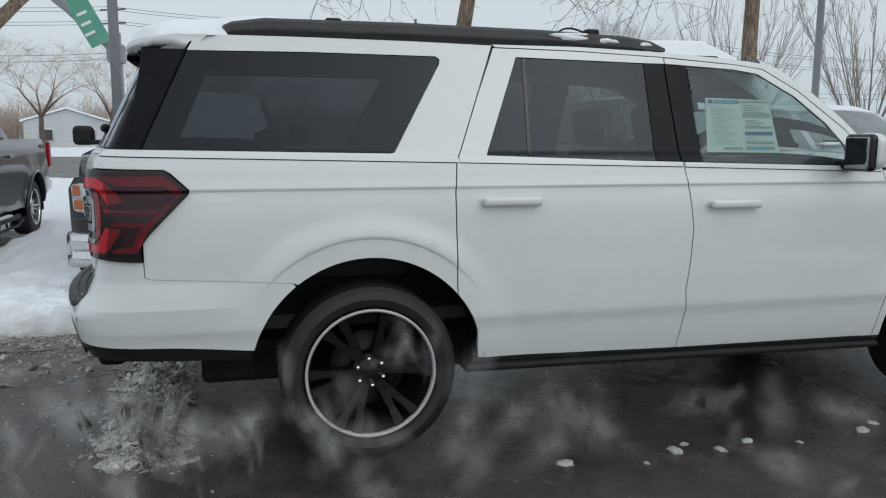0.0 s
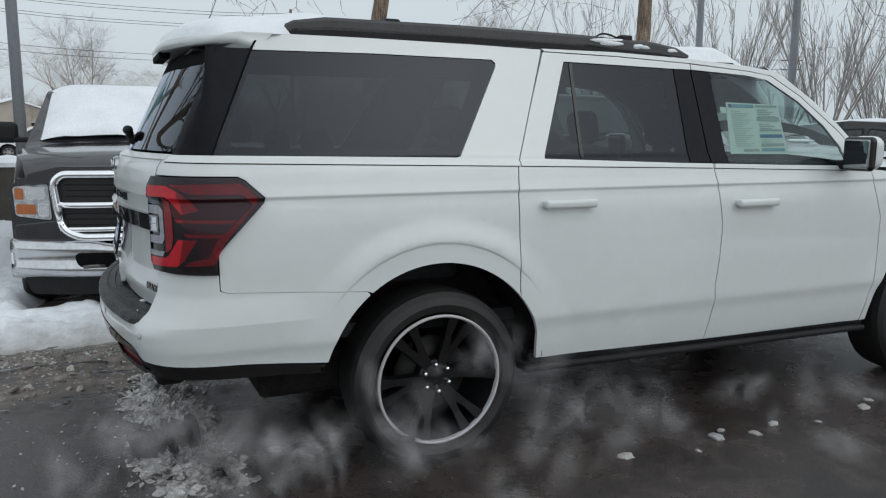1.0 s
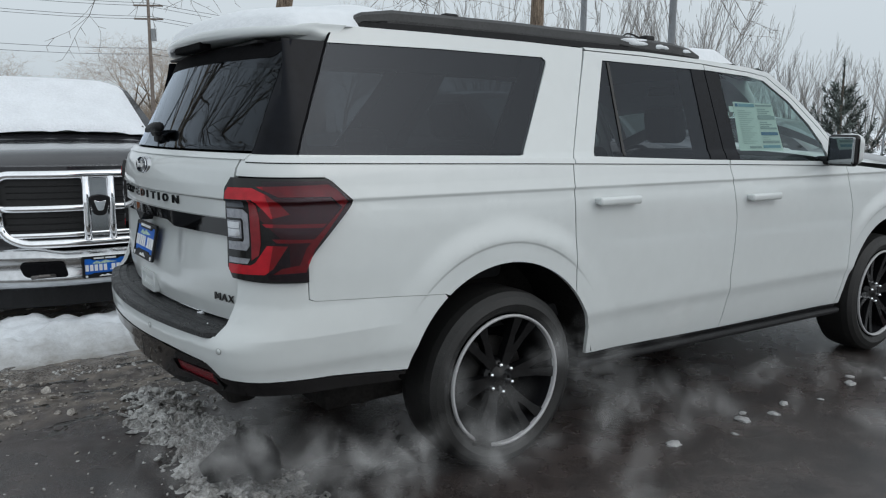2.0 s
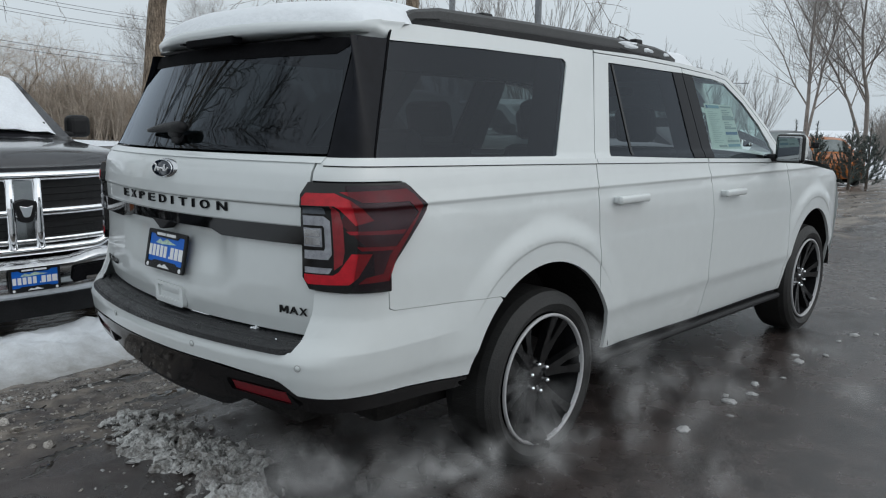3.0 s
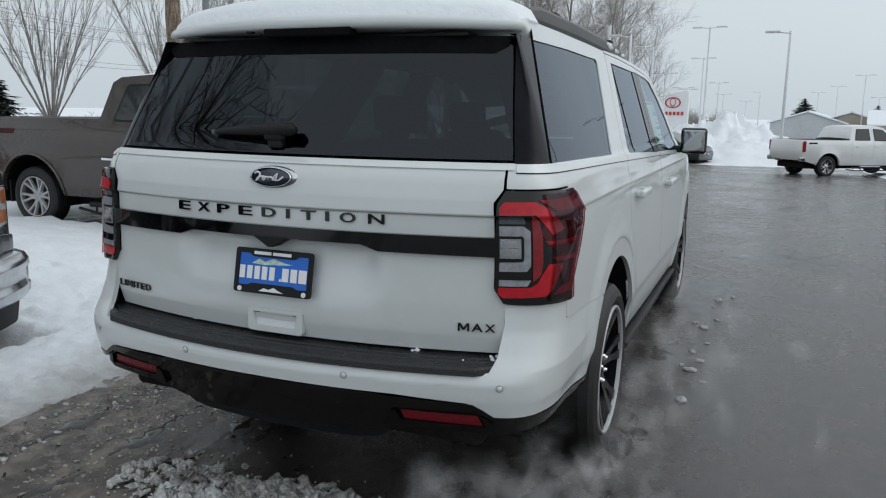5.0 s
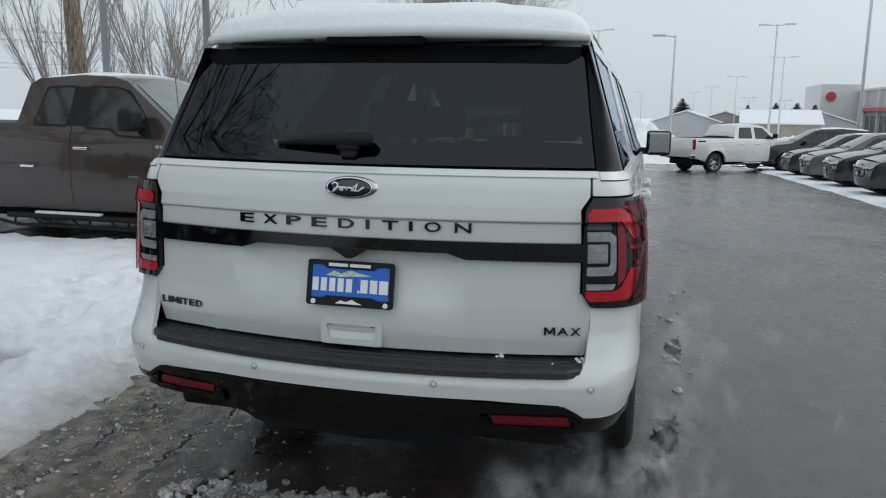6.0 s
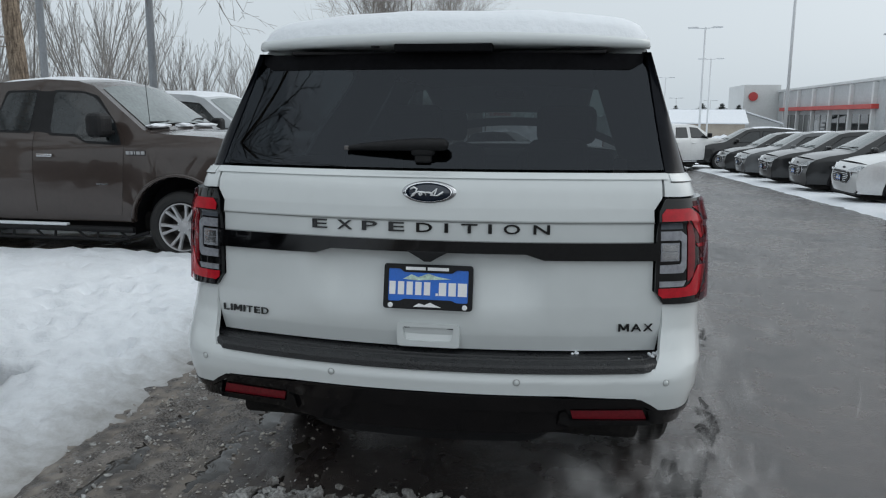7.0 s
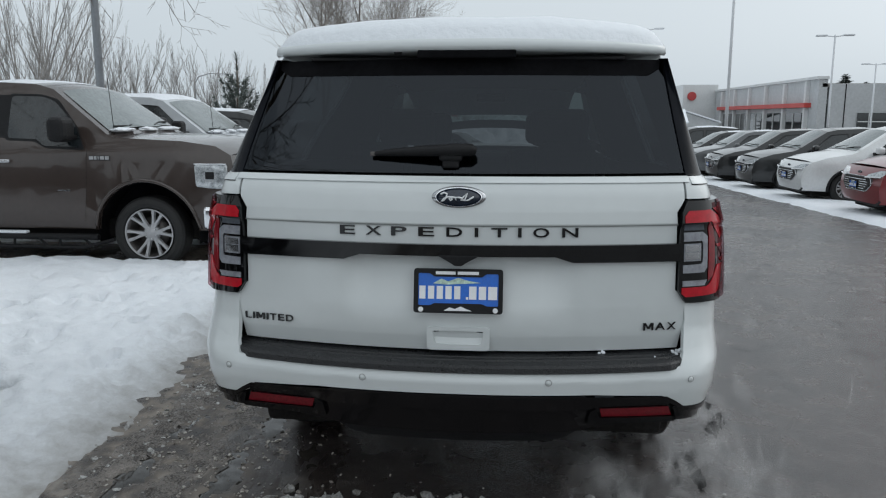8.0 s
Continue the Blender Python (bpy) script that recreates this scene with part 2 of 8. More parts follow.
def ring_plate(outer, inner, depth, m):
    """A flat plate with a hole through it, facing -y."""
    bm = bmesh.new()
    loops = []
    for poly in (outer, inner):
        vs = [bm.verts.new((x, -depth / 2, z)) for x, z in poly]
        loops += [bm.edges.new((vs[i], vs[(i + 1) % len(vs)])) for i in range(len(vs))]
    bmesh.ops.triangle_fill(bm, use_beauty=True, edges=loops)
    r = bmesh.ops.extrude_face_region(bm, geom=bm.faces[:])
    bmesh.ops.translate(bm, vec=(0, depth, 0), verts=[v for v in r["geom"] if isinstance(v, bmesh.types.BMVert)])
    bmesh.ops.recalc_face_normals(bm, faces=bm.faces)
    bmesh.ops.transform(bm, matrix=m, verts=bm.verts)
    return bm


# ---- the white full-size sport utility vehicle: rear axle over the origin, nose towards +x ----
BASE = 3.343
SKIN_W, SKIN_X, CORNER_X, BOW, CORNER_Y = 0.97, -1.265, -0.92, 0.18, 0.80
SIDE = np.array([(0.30, 0.88), (0.42, 0.925), (0.50, 0.942), (0.585, 0.9545), (0.615, 0.9620), (0.634, 0.9685), (0.652, 0.9712), (0.80, 0.972), (1.0, 0.97), (1.13, 0.964), (1.20, 0.957), (1.232, 0.950), (1.240, 0.9505), (1.246, 0.954), (1.256, 0.9515), (1.29, 0.941), (1.345, 0.929), (1.385, 0.914), (1.405, 0.900), (1.425, 0.893), (1.845, 0.755), (1.90, 0.735), (2.0, 0.70)])
REAR = np.array([(0.40, -1.20), (0.70, -1.235), (0.775, -1.242), (0.85, -1.262), (0.95, -1.268), (1.10, -1.265), (1.245, -1.268), (1.252, -1.276), (1.30, -1.272), (1.365, -1.256), (1.395, -1.237), (1.415, -1.21), (1.445, -1.19), (1.83, -1.0), (1.90, -0.96), (2.0, -0.91)])
BUMPER = np.array([(0.40, -1.29), (0.50, -1.32), (0.60, -1.352), (0.66, -1.366), (0.715, -1.37), (0.74, -1.362), (0.765, -1.345), (0.80, -1.315), (0.87, -1.283), (0.955, -1.268), (2.0, -1.26)])


def plan_curve():
    """The outline of the body seen from above, from the middle of the tail round the right corner and along the side, with outward normals."""
    p = [(SKIN_X + BOW * y * y, -y) for y in np.linspace(0, CORNER_Y, 81)]
    a, c = np.array(p[-1]), np.array([CORNER_X, -SKIN_W])
    ta = np.array([2 * BOW * CORNER_Y, -1.0])
    ta /= np.linalg.norm(ta)
    k = 0.62 * np.linalg.norm(c - a)
    p1, p2 = a + ta * k * 0.62, c - np.array([k * 0.75, 0])
    for s in np.linspace(0, 1, 61)[1:]:
        p.append(tuple((1 - s) ** 3 * a + 3 * s * (1 - s) ** 2 * p1 + 3 * s * s * (1 - s) * p2 + s**3 * c))
    p = np.array(p)
    u = np.r_[0, np.cumsum(np.linalg.norm(np.diff(p, axis=0), axis=1))]
    p, u = np.vstack([p, [CORNER_X + 5.4, -SKIN_W]]), np.r_[u, u[-1] + 5.4]
    t = np.gradient(p, u, axis=0)
    t /= np.linalg.norm(t, axis=1)[:, None]
    return u, p, np.stack([t[:, 1], -t[:, 0]], 1)


PLAN_U, PLAN_P, PLAN_N = plan_curve()
U0 = PLAN_U[-2] - CORNER_X  # u of the side at x = 0


def ease(a, b, v):
    t = min(1.0, max(0.0, (v - a) / (b - a)))
    return t * t * (3 - 2 * t)


FLARE_R = 0.622


def flare(x, z):
    """The swelling of the skin round both wheel openings: it rises to a crest and drops over a fine edge to the opening."""
    out = 0.0
    for hub in (0.0, BASE):
        r = math.hypot(x - hub, z - 0.41)
        if r < 0.80:
            over = ease(0.50, 0.92, (z - 0.41) / max(r, 0.01))
            out = max(out, 0.012 * (1 - ease(0.56, 0.74, r)) * (1 - over) + over * (0.016 * (1 - ease(FLARE_R, 0.74, r)) if r > FLARE_R else 0.016 - 0.006 * ease(FLARE_R, FLARE_R - 0.012, r)))
    return out


def skin(u, z, off=0.0, rear=REAR, pocket=True):
    s, a = (1 if u >= 0 else -1), abs(u)
    x0, y0 = np.interp(a, PLAN_U, PLAN_P[:, 0]), np.interp(a, PLAN_U, PLAN_P[:, 1])
    nx, ny = np.interp(a, PLAN_U, PLAN_N[:, 0]), np.interp(a, PLAN_U, PLAN_N[:, 1])
    back = SKIN_X - np.interp(z, rear[:, 0], rear[:, 1])
    if rear is REAR and pocket:
        back -= 0.034 * (1 - ease(0.33, 0.44, a)) * ease(0.88, 1.1, z) * (1 - ease(1.13, 1.15, z))
    out = np.interp(z, SIDE[:, 0], SIDE[:, 1]) - SKIN_W
    out += -0.012 * min(2, max(0, (-0.5 - x0) / 0.7)) ** 2 + 0.010 * min(2.6, max(0, x0)) - 0.05 * max(0, x0 - 2.9) ** 2 * (1 if x0 < 3.9 else 1 + 1.5 * (x0 - 3.9))
    out += flare(x0, z) if x0 > -0.9 else 0
    if rear is BUMPER and x0 < -0.5:
        # the bumper's edge line
        crest = 0.747
        out += 0.013 * ease(-0.5, -0.72, x0) * (max(0.0, 1 - (z - crest) / 0.11) if z > crest else max(0.0, 1 - (crest - z) / 0.13))
    n = math.hypot(nx, ny)
    wide = 1.0 if s > 0 else 1 + 0.04 * (1 - ease(1.42, 1.85, z)) - 0.045 * ease(1.45, 1.8, z) * ease(-1.15, -0.8, x0) + 0.022 * (1 - ease(0.8, 1.0, z)) * (1 - ease(-0.9, 0.0, x0)) * ease(0.8, 0.95, a)
    return Vector((x0 + nx * back + nx / n * off, s * wide * (y0 + ny * out + ny / n * off), z))


CUT_U = [round(0.06 * i, 3) for i in range(-105, 106)] + [s * (0.69 + 0.03 * i) for i in range(18) for s in (1, -1)] + [s * (1.41 + 0.06 * i) for i in range(22) for s in (1, -1)]
CUT_Z = sorted({float(v) for v in SIDE[:, 0]} | {float(v) for v in REAR[:, 0]} | {0.46, 0.56, 0.68, 0.72, 0.743, 0.747, 0.751, 0.772, 0.84, 0.88, 0.92, 0.96, 1.04, 1.075, 1.10, 1.165, 1.5, 1.6, 1.7, 1.77})


def X(x):
    return U0 + x


def near_gap(poly):
    """The outline with the parts beside the gap between tailgate and corner drawn inwards to their true place."""
    return [(math.copysign(float(np.interp(abs(u), (0, 0.5, 0.78, 0.822, 0.853, 0.94, 1.0, 1.06, 9), (0, 0.5, 0.755, 0.79, 0.825, 0.908, 0.98, 1.06, 9))), u), z) for u, z in poly]


FLARE_LINES = [[(s * (U0 + hub + r * math.cos(a)), 0.41 + r * math.sin(a)) for a in np.linspace(0.1, math.pi - 0.1, 40)] for hub in (0.0, BASE) for r in (FLARE_R + 0.0008, FLARE_R - 0.006, FLARE_R - 0.013, FLARE_R + 0.05, FLARE_R + 0.11) for s in (1, -1)]


def mirrored(poly):
    return [(-u, z) for u, z in poly]


def body_panel(name, poly, material, parent, off=0.0, rim=0.02, label="", rear=REAR, smooth=True, pocket=True):
    def place(u, z, d=0.0):
        return skin(u, z, off + d, rear, pocket)

    flat = {}
    ob = part(name, surface_panel(poly, place, CUT_U, CUT_Z, rim, FLARE_LINES if material is PAINT_WHITE else (), flat), material, parent, label, smooth)
    if smooth and material in (PAINT_WHITE, TINT, REAR_TINT, PILLAR_BLACK, CLEAR, PAINT_BLACK, VALANCE_BLACK):
        me, h, known, turned = ob.data, 0.004, {}, []
        for f in me.polygons:
            inner = all(len(flat[i]) == 2 for i in f.vertices)
            for i in f.vertices:
                if inner and i not in known:
                    u, z = flat[i]
                    known[i] = (place(u + h, z) - place(u - h, z)).cross(place(u, z + h) - place(u, z - h)).normalized()
                turned.append(known[i] if inner else f.normal.copy())
        me.normals_split_custom_set(turned)
    return ob


def wheel_mesh_parts(parent, dia, width, rim_dia, side, style, rim_mat, ring_mat):
    """Tyre, rim, spokes and hub about the y axis; side -1 shows its face to -y."""
    r, h, q = dia / 2, width / 2, rim_dia / 2
    f = side
    tyre = lathe([(q - 0.02, -f * h * 0.75), (q + 0.01, f * h * 0.86), (q + 0.025, f * h * 0.95), (q + (r - q) * 0.45, f * h * 1.02), (r - 0.03, f * h * 0.93), (r - 0.008, f * h * 0.78), (r, f * h * 0.5), (r, -f * h * 0.5), (r - 0.008, -f * h * 0.8), (r - 0.03, -f * h * 0.95), (q + 0.01, -f * h * 0.9), (q - 0.02, -f * h * 0.75)], 56)
    bmesh.ops.recalc_face_normals(tyre, faces=tyre.faces)
    ob = part("tyre", tyre, RUBBER, parent, "black road-dirty tyre", smooth=False)
    barrel = lathe([(q, f * h * 0.9), (q - 0.012, f * h * 0.8), (q - 0.03, f * h * 0.5), (q - 0.05, -f * h * 0.7), (0.05, -f * h * 0.72)], 48)
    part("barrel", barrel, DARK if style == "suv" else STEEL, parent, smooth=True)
    ring = lathe([(q + 0.004, f * h * 0.90), (q + 0.003, f * h * 0.975), (q, f * h * 0.99), (q - 0.007, f * h * 0.985), (q - 0.0095, f * h * 0.96), (q - 0.012, f * h * 0.85)], 64)
    part("rim_ring", ring, ring_mat, parent, "bright machined rim edge", smooth=True)
    face_y, hub_y = f * h * 0.9, f * h * 0.62
    n = 6
    spokes = bmesh.new()
    for k in range(n):
        a = 2 * math.pi * k / n + 0.12
        for d, wd in ((-0.16, 0.7), (0.16, 0.7)):
            a1 = a + d * (1.0 if style == "suv" else 1.25)
            rows = []
            for rad, hw, yy in ((0.055, 0.024, hub_y), (0.12, 0.026, hub_y + f * 0.005), (q * 0.68, 0.030 * wd, face_y - f * 0.02), (q - 0.012, 0.046 * wd, face_y)) if style == "suv" else ((0.055, 0.020, hub_y), (0.12, 0.021, hub_y + f * 0.005), (q * 0.68, 0.021 * wd, face_y - f * 0.02), (q - 0.012, 0.03 * wd, face_y)):
                ang = a + (a1 - a) * min(1.0, rad / (q * 0.75))
                c, s = math.cos(ang), math.sin(ang)
                rows.append([spokes.verts.new((rad * c - e * hw * s, y, rad * s + e * hw * c)) for e, y in ((-1, yy - f * 0.035), (-0.75, yy), (0.75, yy), (1, yy - f * 0.035))])
            for p0, p1 in zip(rows, rows[1:]):
                for i in range(3):
                    spokes.faces.new((p0[i], p0[i + 1], p1[i + 1], p1[i]))
    bmesh.ops.recalc_face_normals(spokes, faces=spokes.faces)
    for face in spokes.faces:
        if face.normal.y * f < -0.3:
            face.normal_flip()
    part("spokes", spokes, rim_mat, parent, smooth=False)
    hub = lathe([(0.0, hub_y + f * 0.012), (0.03, hub_y + f * 0.012), (0.036, hub_y + f * 0.006), (0.06, hub_y + f * 0.002), (0.085, hub_y - f * 0.01), (0.092, hub_y - f * 0.05)], 36)
    part("hub", hub, rim_mat, parent, smooth=True)
    disc = lathe([(0.03, hub_y - f * 0.07), (0.175, hub_y - f * 0.07), (0.175, hub_y - f * 0.1)], 40)
    part("brake_disc", disc, STEEL_DARK if style == "suv" else STEEL, parent, smooth=True)
    for k in range(6):
        a = 2 * math.pi * k / 6 + 0.12 + math.pi / 6
        nut = lathe([(0.0, hub_y + f * 0.022), (0.007, hub_y + f * 0.02), (0.0105, hub_y + f * 0.012), (0.0105, hub_y - f * 0.01)], 8)
        bmesh.ops.translate(nut, verts=nut.verts, vec=(0.0635 * math.cos(a), 0, 0.0635 * math.sin(a)))
        part("lug_nut", nut, CHROME, parent, smooth=True)


def strip_over(rows, material_parent, n=12):
    """A sheet from rows of (x, half width, edge z, crown), crosswise arcs."""
    bm = bmesh.new()
    grid = []
    for x, w, z, c in rows:
        grid.append([bm.verts.new((x, w * s, z + c * (1 - abs(s) ** 2.4))) for s in np.linspace(-1, 1, n + 1)])
    for a, b in zip(grid, grid[1:]):
        for i in range(n):
            bm.faces.new((a[i], b[i], b[i + 1], a[i + 1]))
    bmesh.ops.recalc_face_normals(bm, faces=bm.faces)
    if sum(f.normal.z for f in bm.faces) < 0:
        bmesh.ops.reverse_faces(bm, faces=bm.faces)
    return bm


def side_edge(x, z):
    return abs(skin(X(x), z).y)


def enlarged(poly, d):
    """The outline with every corner moved outwards by d, so that a pane runs under its frame."""
    cu, cz = sum(p[0] for p in poly) / len(poly), sum(p[1] for p in poly) / len(poly)
    return [(u + d * (1 if u > cu else -1), z + d * (1 if z > cz else -1)) for u, z in poly]


def spoiler_back(t):
    return -1.065 + 0.185 * abs(t) ** 2.6


def spoiler_top(t):
    """The spoiler's upper line (x, z) from the roof to its lip, at the share t of its half width."""
    b, zr, c = spoiler_back(t), 1.905 + 0.05 * (1 - abs(t) ** 2.4), 1 - t * t
    return [(-0.66, zr), (-0.78, zr - 0.003), (b + 0.10, 1.905 + 0.028 * c), (b + 0.04, 1.897 + 0.018 * c), (b + 0.012, 1.888 + 0.014 * c), (b, 1.878 + 0.008 * c)]


def build_suv():
    car = tagged(empty("sport_utility_vehicle"), "long white full-size SUV with black trim and snow-covered roof", "car")
    arch_r = 0.53
    hub_u, fhub_u = X(0.0), X(BASE)

    # painted skin, each side
    for s in (1, -1):
        fl = (lambda q: q) if s > 0 else mirrored
        quarter = [(1.33, 1.905), (1.8, 1.908), (2.3, 1.906), (2.668, 1.90), (2.568, 1.65), (2.472, 1.41), (2.447, 1.365), (2.434, 1.21), (2.437, 1.0), (2.437, 0.79)]
        quarter += arc(hub_u, 0.41, arch_r, 41, 127, 22)
        quarter += [(1.70, 0.842), (1.125, 0.880), (1.103, 0.89), (1.102, 0.955), (1.102, 1.03), (1.13, 1.068), (1.286, 1.228), (1.291, 1.247), (1.218, 1.316), (1.19, 1.331), (0.857, 1.338), (0.862, 1.414), (1.10, 1.412), (2.15, 1.395), (2.168, 1.40), (2.405, 1.805), (2.408, 1.825), (2.39, 1.84), (1.815, 1.842), (1.292, 1.834)]
        body_panel("quarter_panel", fl(near_gap(quarter)), PAINT_WHITE, car, label="white painted rear quarter panel")
        qg = [(1.107, 1.417), (2.158, 1.401), (2.398, 1.808), (2.400, 1.825), (2.385, 1.835), (1.815, 1.838), (1.285, 1.830)]
        qg = enlarged(qg, 0.010)
        body_panel("quarter_window", fl(qg), TINT, car, off=-0.005, rim=0.006, label="dark privacy glass")
        dp = [(0.853, 1.416), (1.096, 1.413), (1.284, 1.838), (0.815, 1.838)]
        body_panel("rear_pillar", fl(dp), PILLAR_BLACK, car, off=-0.002, rim=0.03, label="gloss black rear pillar")
        body_panel("pillar_seal", fl([(1.094, 1.412), (1.102, 1.412), (1.294, 1.842), (1.335, 1.908), (1.326, 1.908), (1.285, 1.842)]), DARK, car, off=0.0015, rim=0.006)
        seam = [(3.60, 1.350), (3.625, 1.21), (3.65, 1.04), (3.64, 0.865), (3.62, 0.715), (3.63, 0.61), (3.605, 0.415)]
        rd = [(2.440, 1.21), (2.453, 1.365), (2.478, 1.41), (2.574, 1.65), (2.676, 1.888), (3.10, 1.884), (3.572, 1.868), (3.572, 1.838), (3.46, 1.838), (2.785, 1.848), (2.595, 1.386)] + seam + [(2.556, 0.440), (2.549, 0.50)]
        rd += [q for q in arc(hub_u, 0.41, arch_r, 18, 40.5, 7)] + [(2.443, 0.80), (2.443, 1.0)]
        body_panel("rear_door", fl(rd), PAINT_WHITE, car, label="white painted door")
        body_panel("rear_door_window", fl(enlarged([(2.602, 1.389), (2.79, 1.842), (3.455, 1.834), (3.455, 1.364)], 0.010)), TINT, car, off=-0.006, rim=0.006, label="dark privacy glass")
        body_panel("window_divider", fl([(2.80, 1.387), (2.815, 1.84), (2.832, 1.84), (2.818, 1.387)]), PAINT_BLACK, car, off=-0.002, rim=0.008)
        body_panel("centre_pillar_cover", fl([(3.46, 1.360), (3.46, 1.836), (3.568, 1.834), (3.59, 1.357)]), PILLAR_BLACK, car, off=-0.002, rim=0.02, label="gloss black pillar cover")
        fd = [(3.610, 0.415), (4.80, 0.404), (4.832, 0.605), (4.852, 0.83), (4.862, 1.025), (4.812, 1.18), (4.782, 1.31), (4.70, 1.405), (4.58, 1.522), (4.335, 1.713), (4.14, 1.822), (3.98, 1.842), (3.578, 1.866), (3.578, 1.838), (3.96, 1.82), (4.105, 1.80), (4.315, 1.684), (4.48, 1.548), (4.578, 1.432), (4.602, 1.328)]
        fd += [(3.606, 1.350), (3.631, 1.21), (3.656, 1.04), (3.646, 0.865), (3.626, 0.715), (3.636, 0.61)]
        body_panel("front_door", fl(fd), PAINT_WHITE, car, label="white painted door")
        body_panel("centre_pillar_cover", fl([(3.598, 1.357), (3.576, 1.834), (3.695, 1.826), (3.712, 1.353)]), PILLAR_BLACK, car, off=-0.002, rim=0.02, label="gloss black pillar cover")
        body_panel("front_door_window", fl([(3.72, 1.352), (3.703, 1.824), (3.96, 1.816), (4.103, 1.796), (4.312, 1.680), (4.476, 1.544), (4.572, 1.430), (4.595, 1.328)]), CLEAR, car, off=-0.006, rim=0.006, label="green-tinted window glass")
        fender = [(4.788, 1.305), (4.818, 1.18), (4.868, 1.025), (4.858, 0.83), (4.838, 0.605), (4.806, 0.404), (4.858, 0.404)] + arc(fhub_u, 0.41, arch_r, 180, 0, 36) + [(6.05, 0.42), (6.20, 0.55), (6.24, 0.9), (6.20, 1.12), (5.9, 1.2), (5.4, 1.255)]
        body_panel("front_fender", fl(fender), PAINT_WHITE, car, label="white painted fender")
        # belt moulding under the windows and its dark line
        for a, b, za, zb in ((0.865, 2.455, 1.411, 1.378), (2.463, 3.598, 1.378, 1.353), (3.612, 4.775, 1.352, 1.322)):
            body_panel("belt_moulding", fl([(a, za - 0.022), (b, zb - 0.022), (b, zb), (a, za)]), PAINT_WHITE, car, off=0.006, rim=0.008, label="white belt moulding")
            body_panel("belt_seal", fl([(a, za - 0.026), (b, zb - 0.026), (b, zb - 0.022), (a, za - 0.022)]), PLASTIC, car, off=0.002, rim=0.004)
        # roof ditch strip above the doors
        body_panel("roof_side", fl([(2.672, 1.905), (2.687, 1.893), (3.10, 1.889), (3.575, 1.872), (3.98, 1.846), (4.145, 1.826), (4.34, 1.717), (4.585, 1.527), (4.70, 1.41), (4.72, 1.42), (4.60, 1.545), (4.36, 1.738), (4.17, 1.85), (3.98, 1.872), (3.575, 1.895), (3.10, 1.908)]), PAINT_WHITE, car, label="white painted roof side")
        # tail lamp
        lamp_out = [(0.853, 1.334), (0.829, 1.292), (0.822, 1.2), (0.822, 1.01), (0.847, 0.969), (0.97, 0.962), (1.096, 0.957), (1.096, 1.03), (1.124, 1.066), (1.280, 1.228), (1.285, 1.246), (1.214, 1.312), (1.19, 1.327)]
        lamp = body_panel("tail_lamp", fl(near_gap(lamp_out)), PAINT_BLACK, car, off=0.0200, rim=0.04, label="smoked red wraparound tail lamp")
        for poly, m in (
            ([(0.96, 1.20), (1.0, 1.262), (1.19, 1.258), (1.228, 1.222), (1.16, 1.13), (1.085, 1.02), (1.04, 1.005), (1.04, 1.09)], RED_DARK),
            ([(0.835, 1.257), (0.835, 1.280), (0.85, 1.299), (0.955, 1.299), (0.995, 1.275), (1.025, 1.238), (1.045, 1.205), (1.0, 1.19), (0.98, 1.222), (0.952, 1.257)], RED_BRIGHT),
            ([(0.968, 1.303), (1.19, 1.306), (1.225, 1.285), (1.262, 1.240), (1.24, 1.222), (1.195, 1.262), (1.022, 1.266), (1.004, 1.280)], RED_MID),
            ([(1.236, 1.219), (1.258, 1.236), (1.12, 1.075), (1.085, 0.995), (1.0, 0.992), (1.02, 1.012), (1.065, 1.022), (1.092, 1.085)], RED_MID),
            ([(0.975, 1.172), (1.17, 1.166), (1.155, 1.152), (0.985, 1.16)], RED_MID),
            ([(1.0, 1.118), (1.12, 1.112), (1.11, 1.10), (1.01, 1.104)], RED_MID),
            ([(0.831, 1.022), (0.935, 1.022), (0.952, 1.034), (0.985, 1.095), (1.036, 1.092), (1.0, 1.012), (0.978, 0.99), (0.845, 0.988), (0.831, 1.0)], RED_BRIGHT),
            ([(0.940, 1.258), (0.962, 1.235), (0.968, 1.19), (0.968, 1.10), (0.962, 1.06), (0.940, 1.04)], RED_GLOW),
        ):
            body_panel("red_lens", fl(near_gap(poly)), m, lamp, off=0.0230 if m is not RED_DARK else 0.0215, rim=0.004)
        cover = [(0.985, 1.322), (1.004, 1.20), (1.004, 1.11), (0.985, 0.972), (1.09, 0.966), (1.09, 1.035), (1.118, 1.07), (1.272, 1.228), (1.276, 1.244), (1.21, 1.305), (1.186, 1.319)]
        body_panel("lens_cover", fl(near_gap(cover)), LENS_SMOKE, lamp, off=0.0290, rim=0.004)
        c_arm = [(0.833, 1.190), (0.833, 1.222), (0.911, 1.222), (0.933, 1.206), (0.933, 1.092), (0.920, 1.075), (0.833, 1.075), (0.833, 1.104), (0.907, 1.106), (0.911, 1.115), (0.911, 1.182), (0.906, 1.190)]
        body_panel("clear_lens", fl(near_gap(c_arm)), LAMP_GREY, lamp, off=0.0230, rim=0.004)
        body_panel("clear_lens", fl(near_gap([(0.833, 1.229), (0.920, 1.229), (0.911, 1.251), (0.833, 1.251)])), mat("smoked_lens", (0.07, 0.08, 0.095), 0.2, grain=30, spread=0.2), lamp, off=0.0220, rim=0.004)
        body_panel("clear_lens", fl(near_gap([(0.833, 1.027), (0.922, 1.027), (0.934, 1.046), (0.833, 1.047)])), LAMP_GREY, lamp, off=0.0230, rim=0.004)
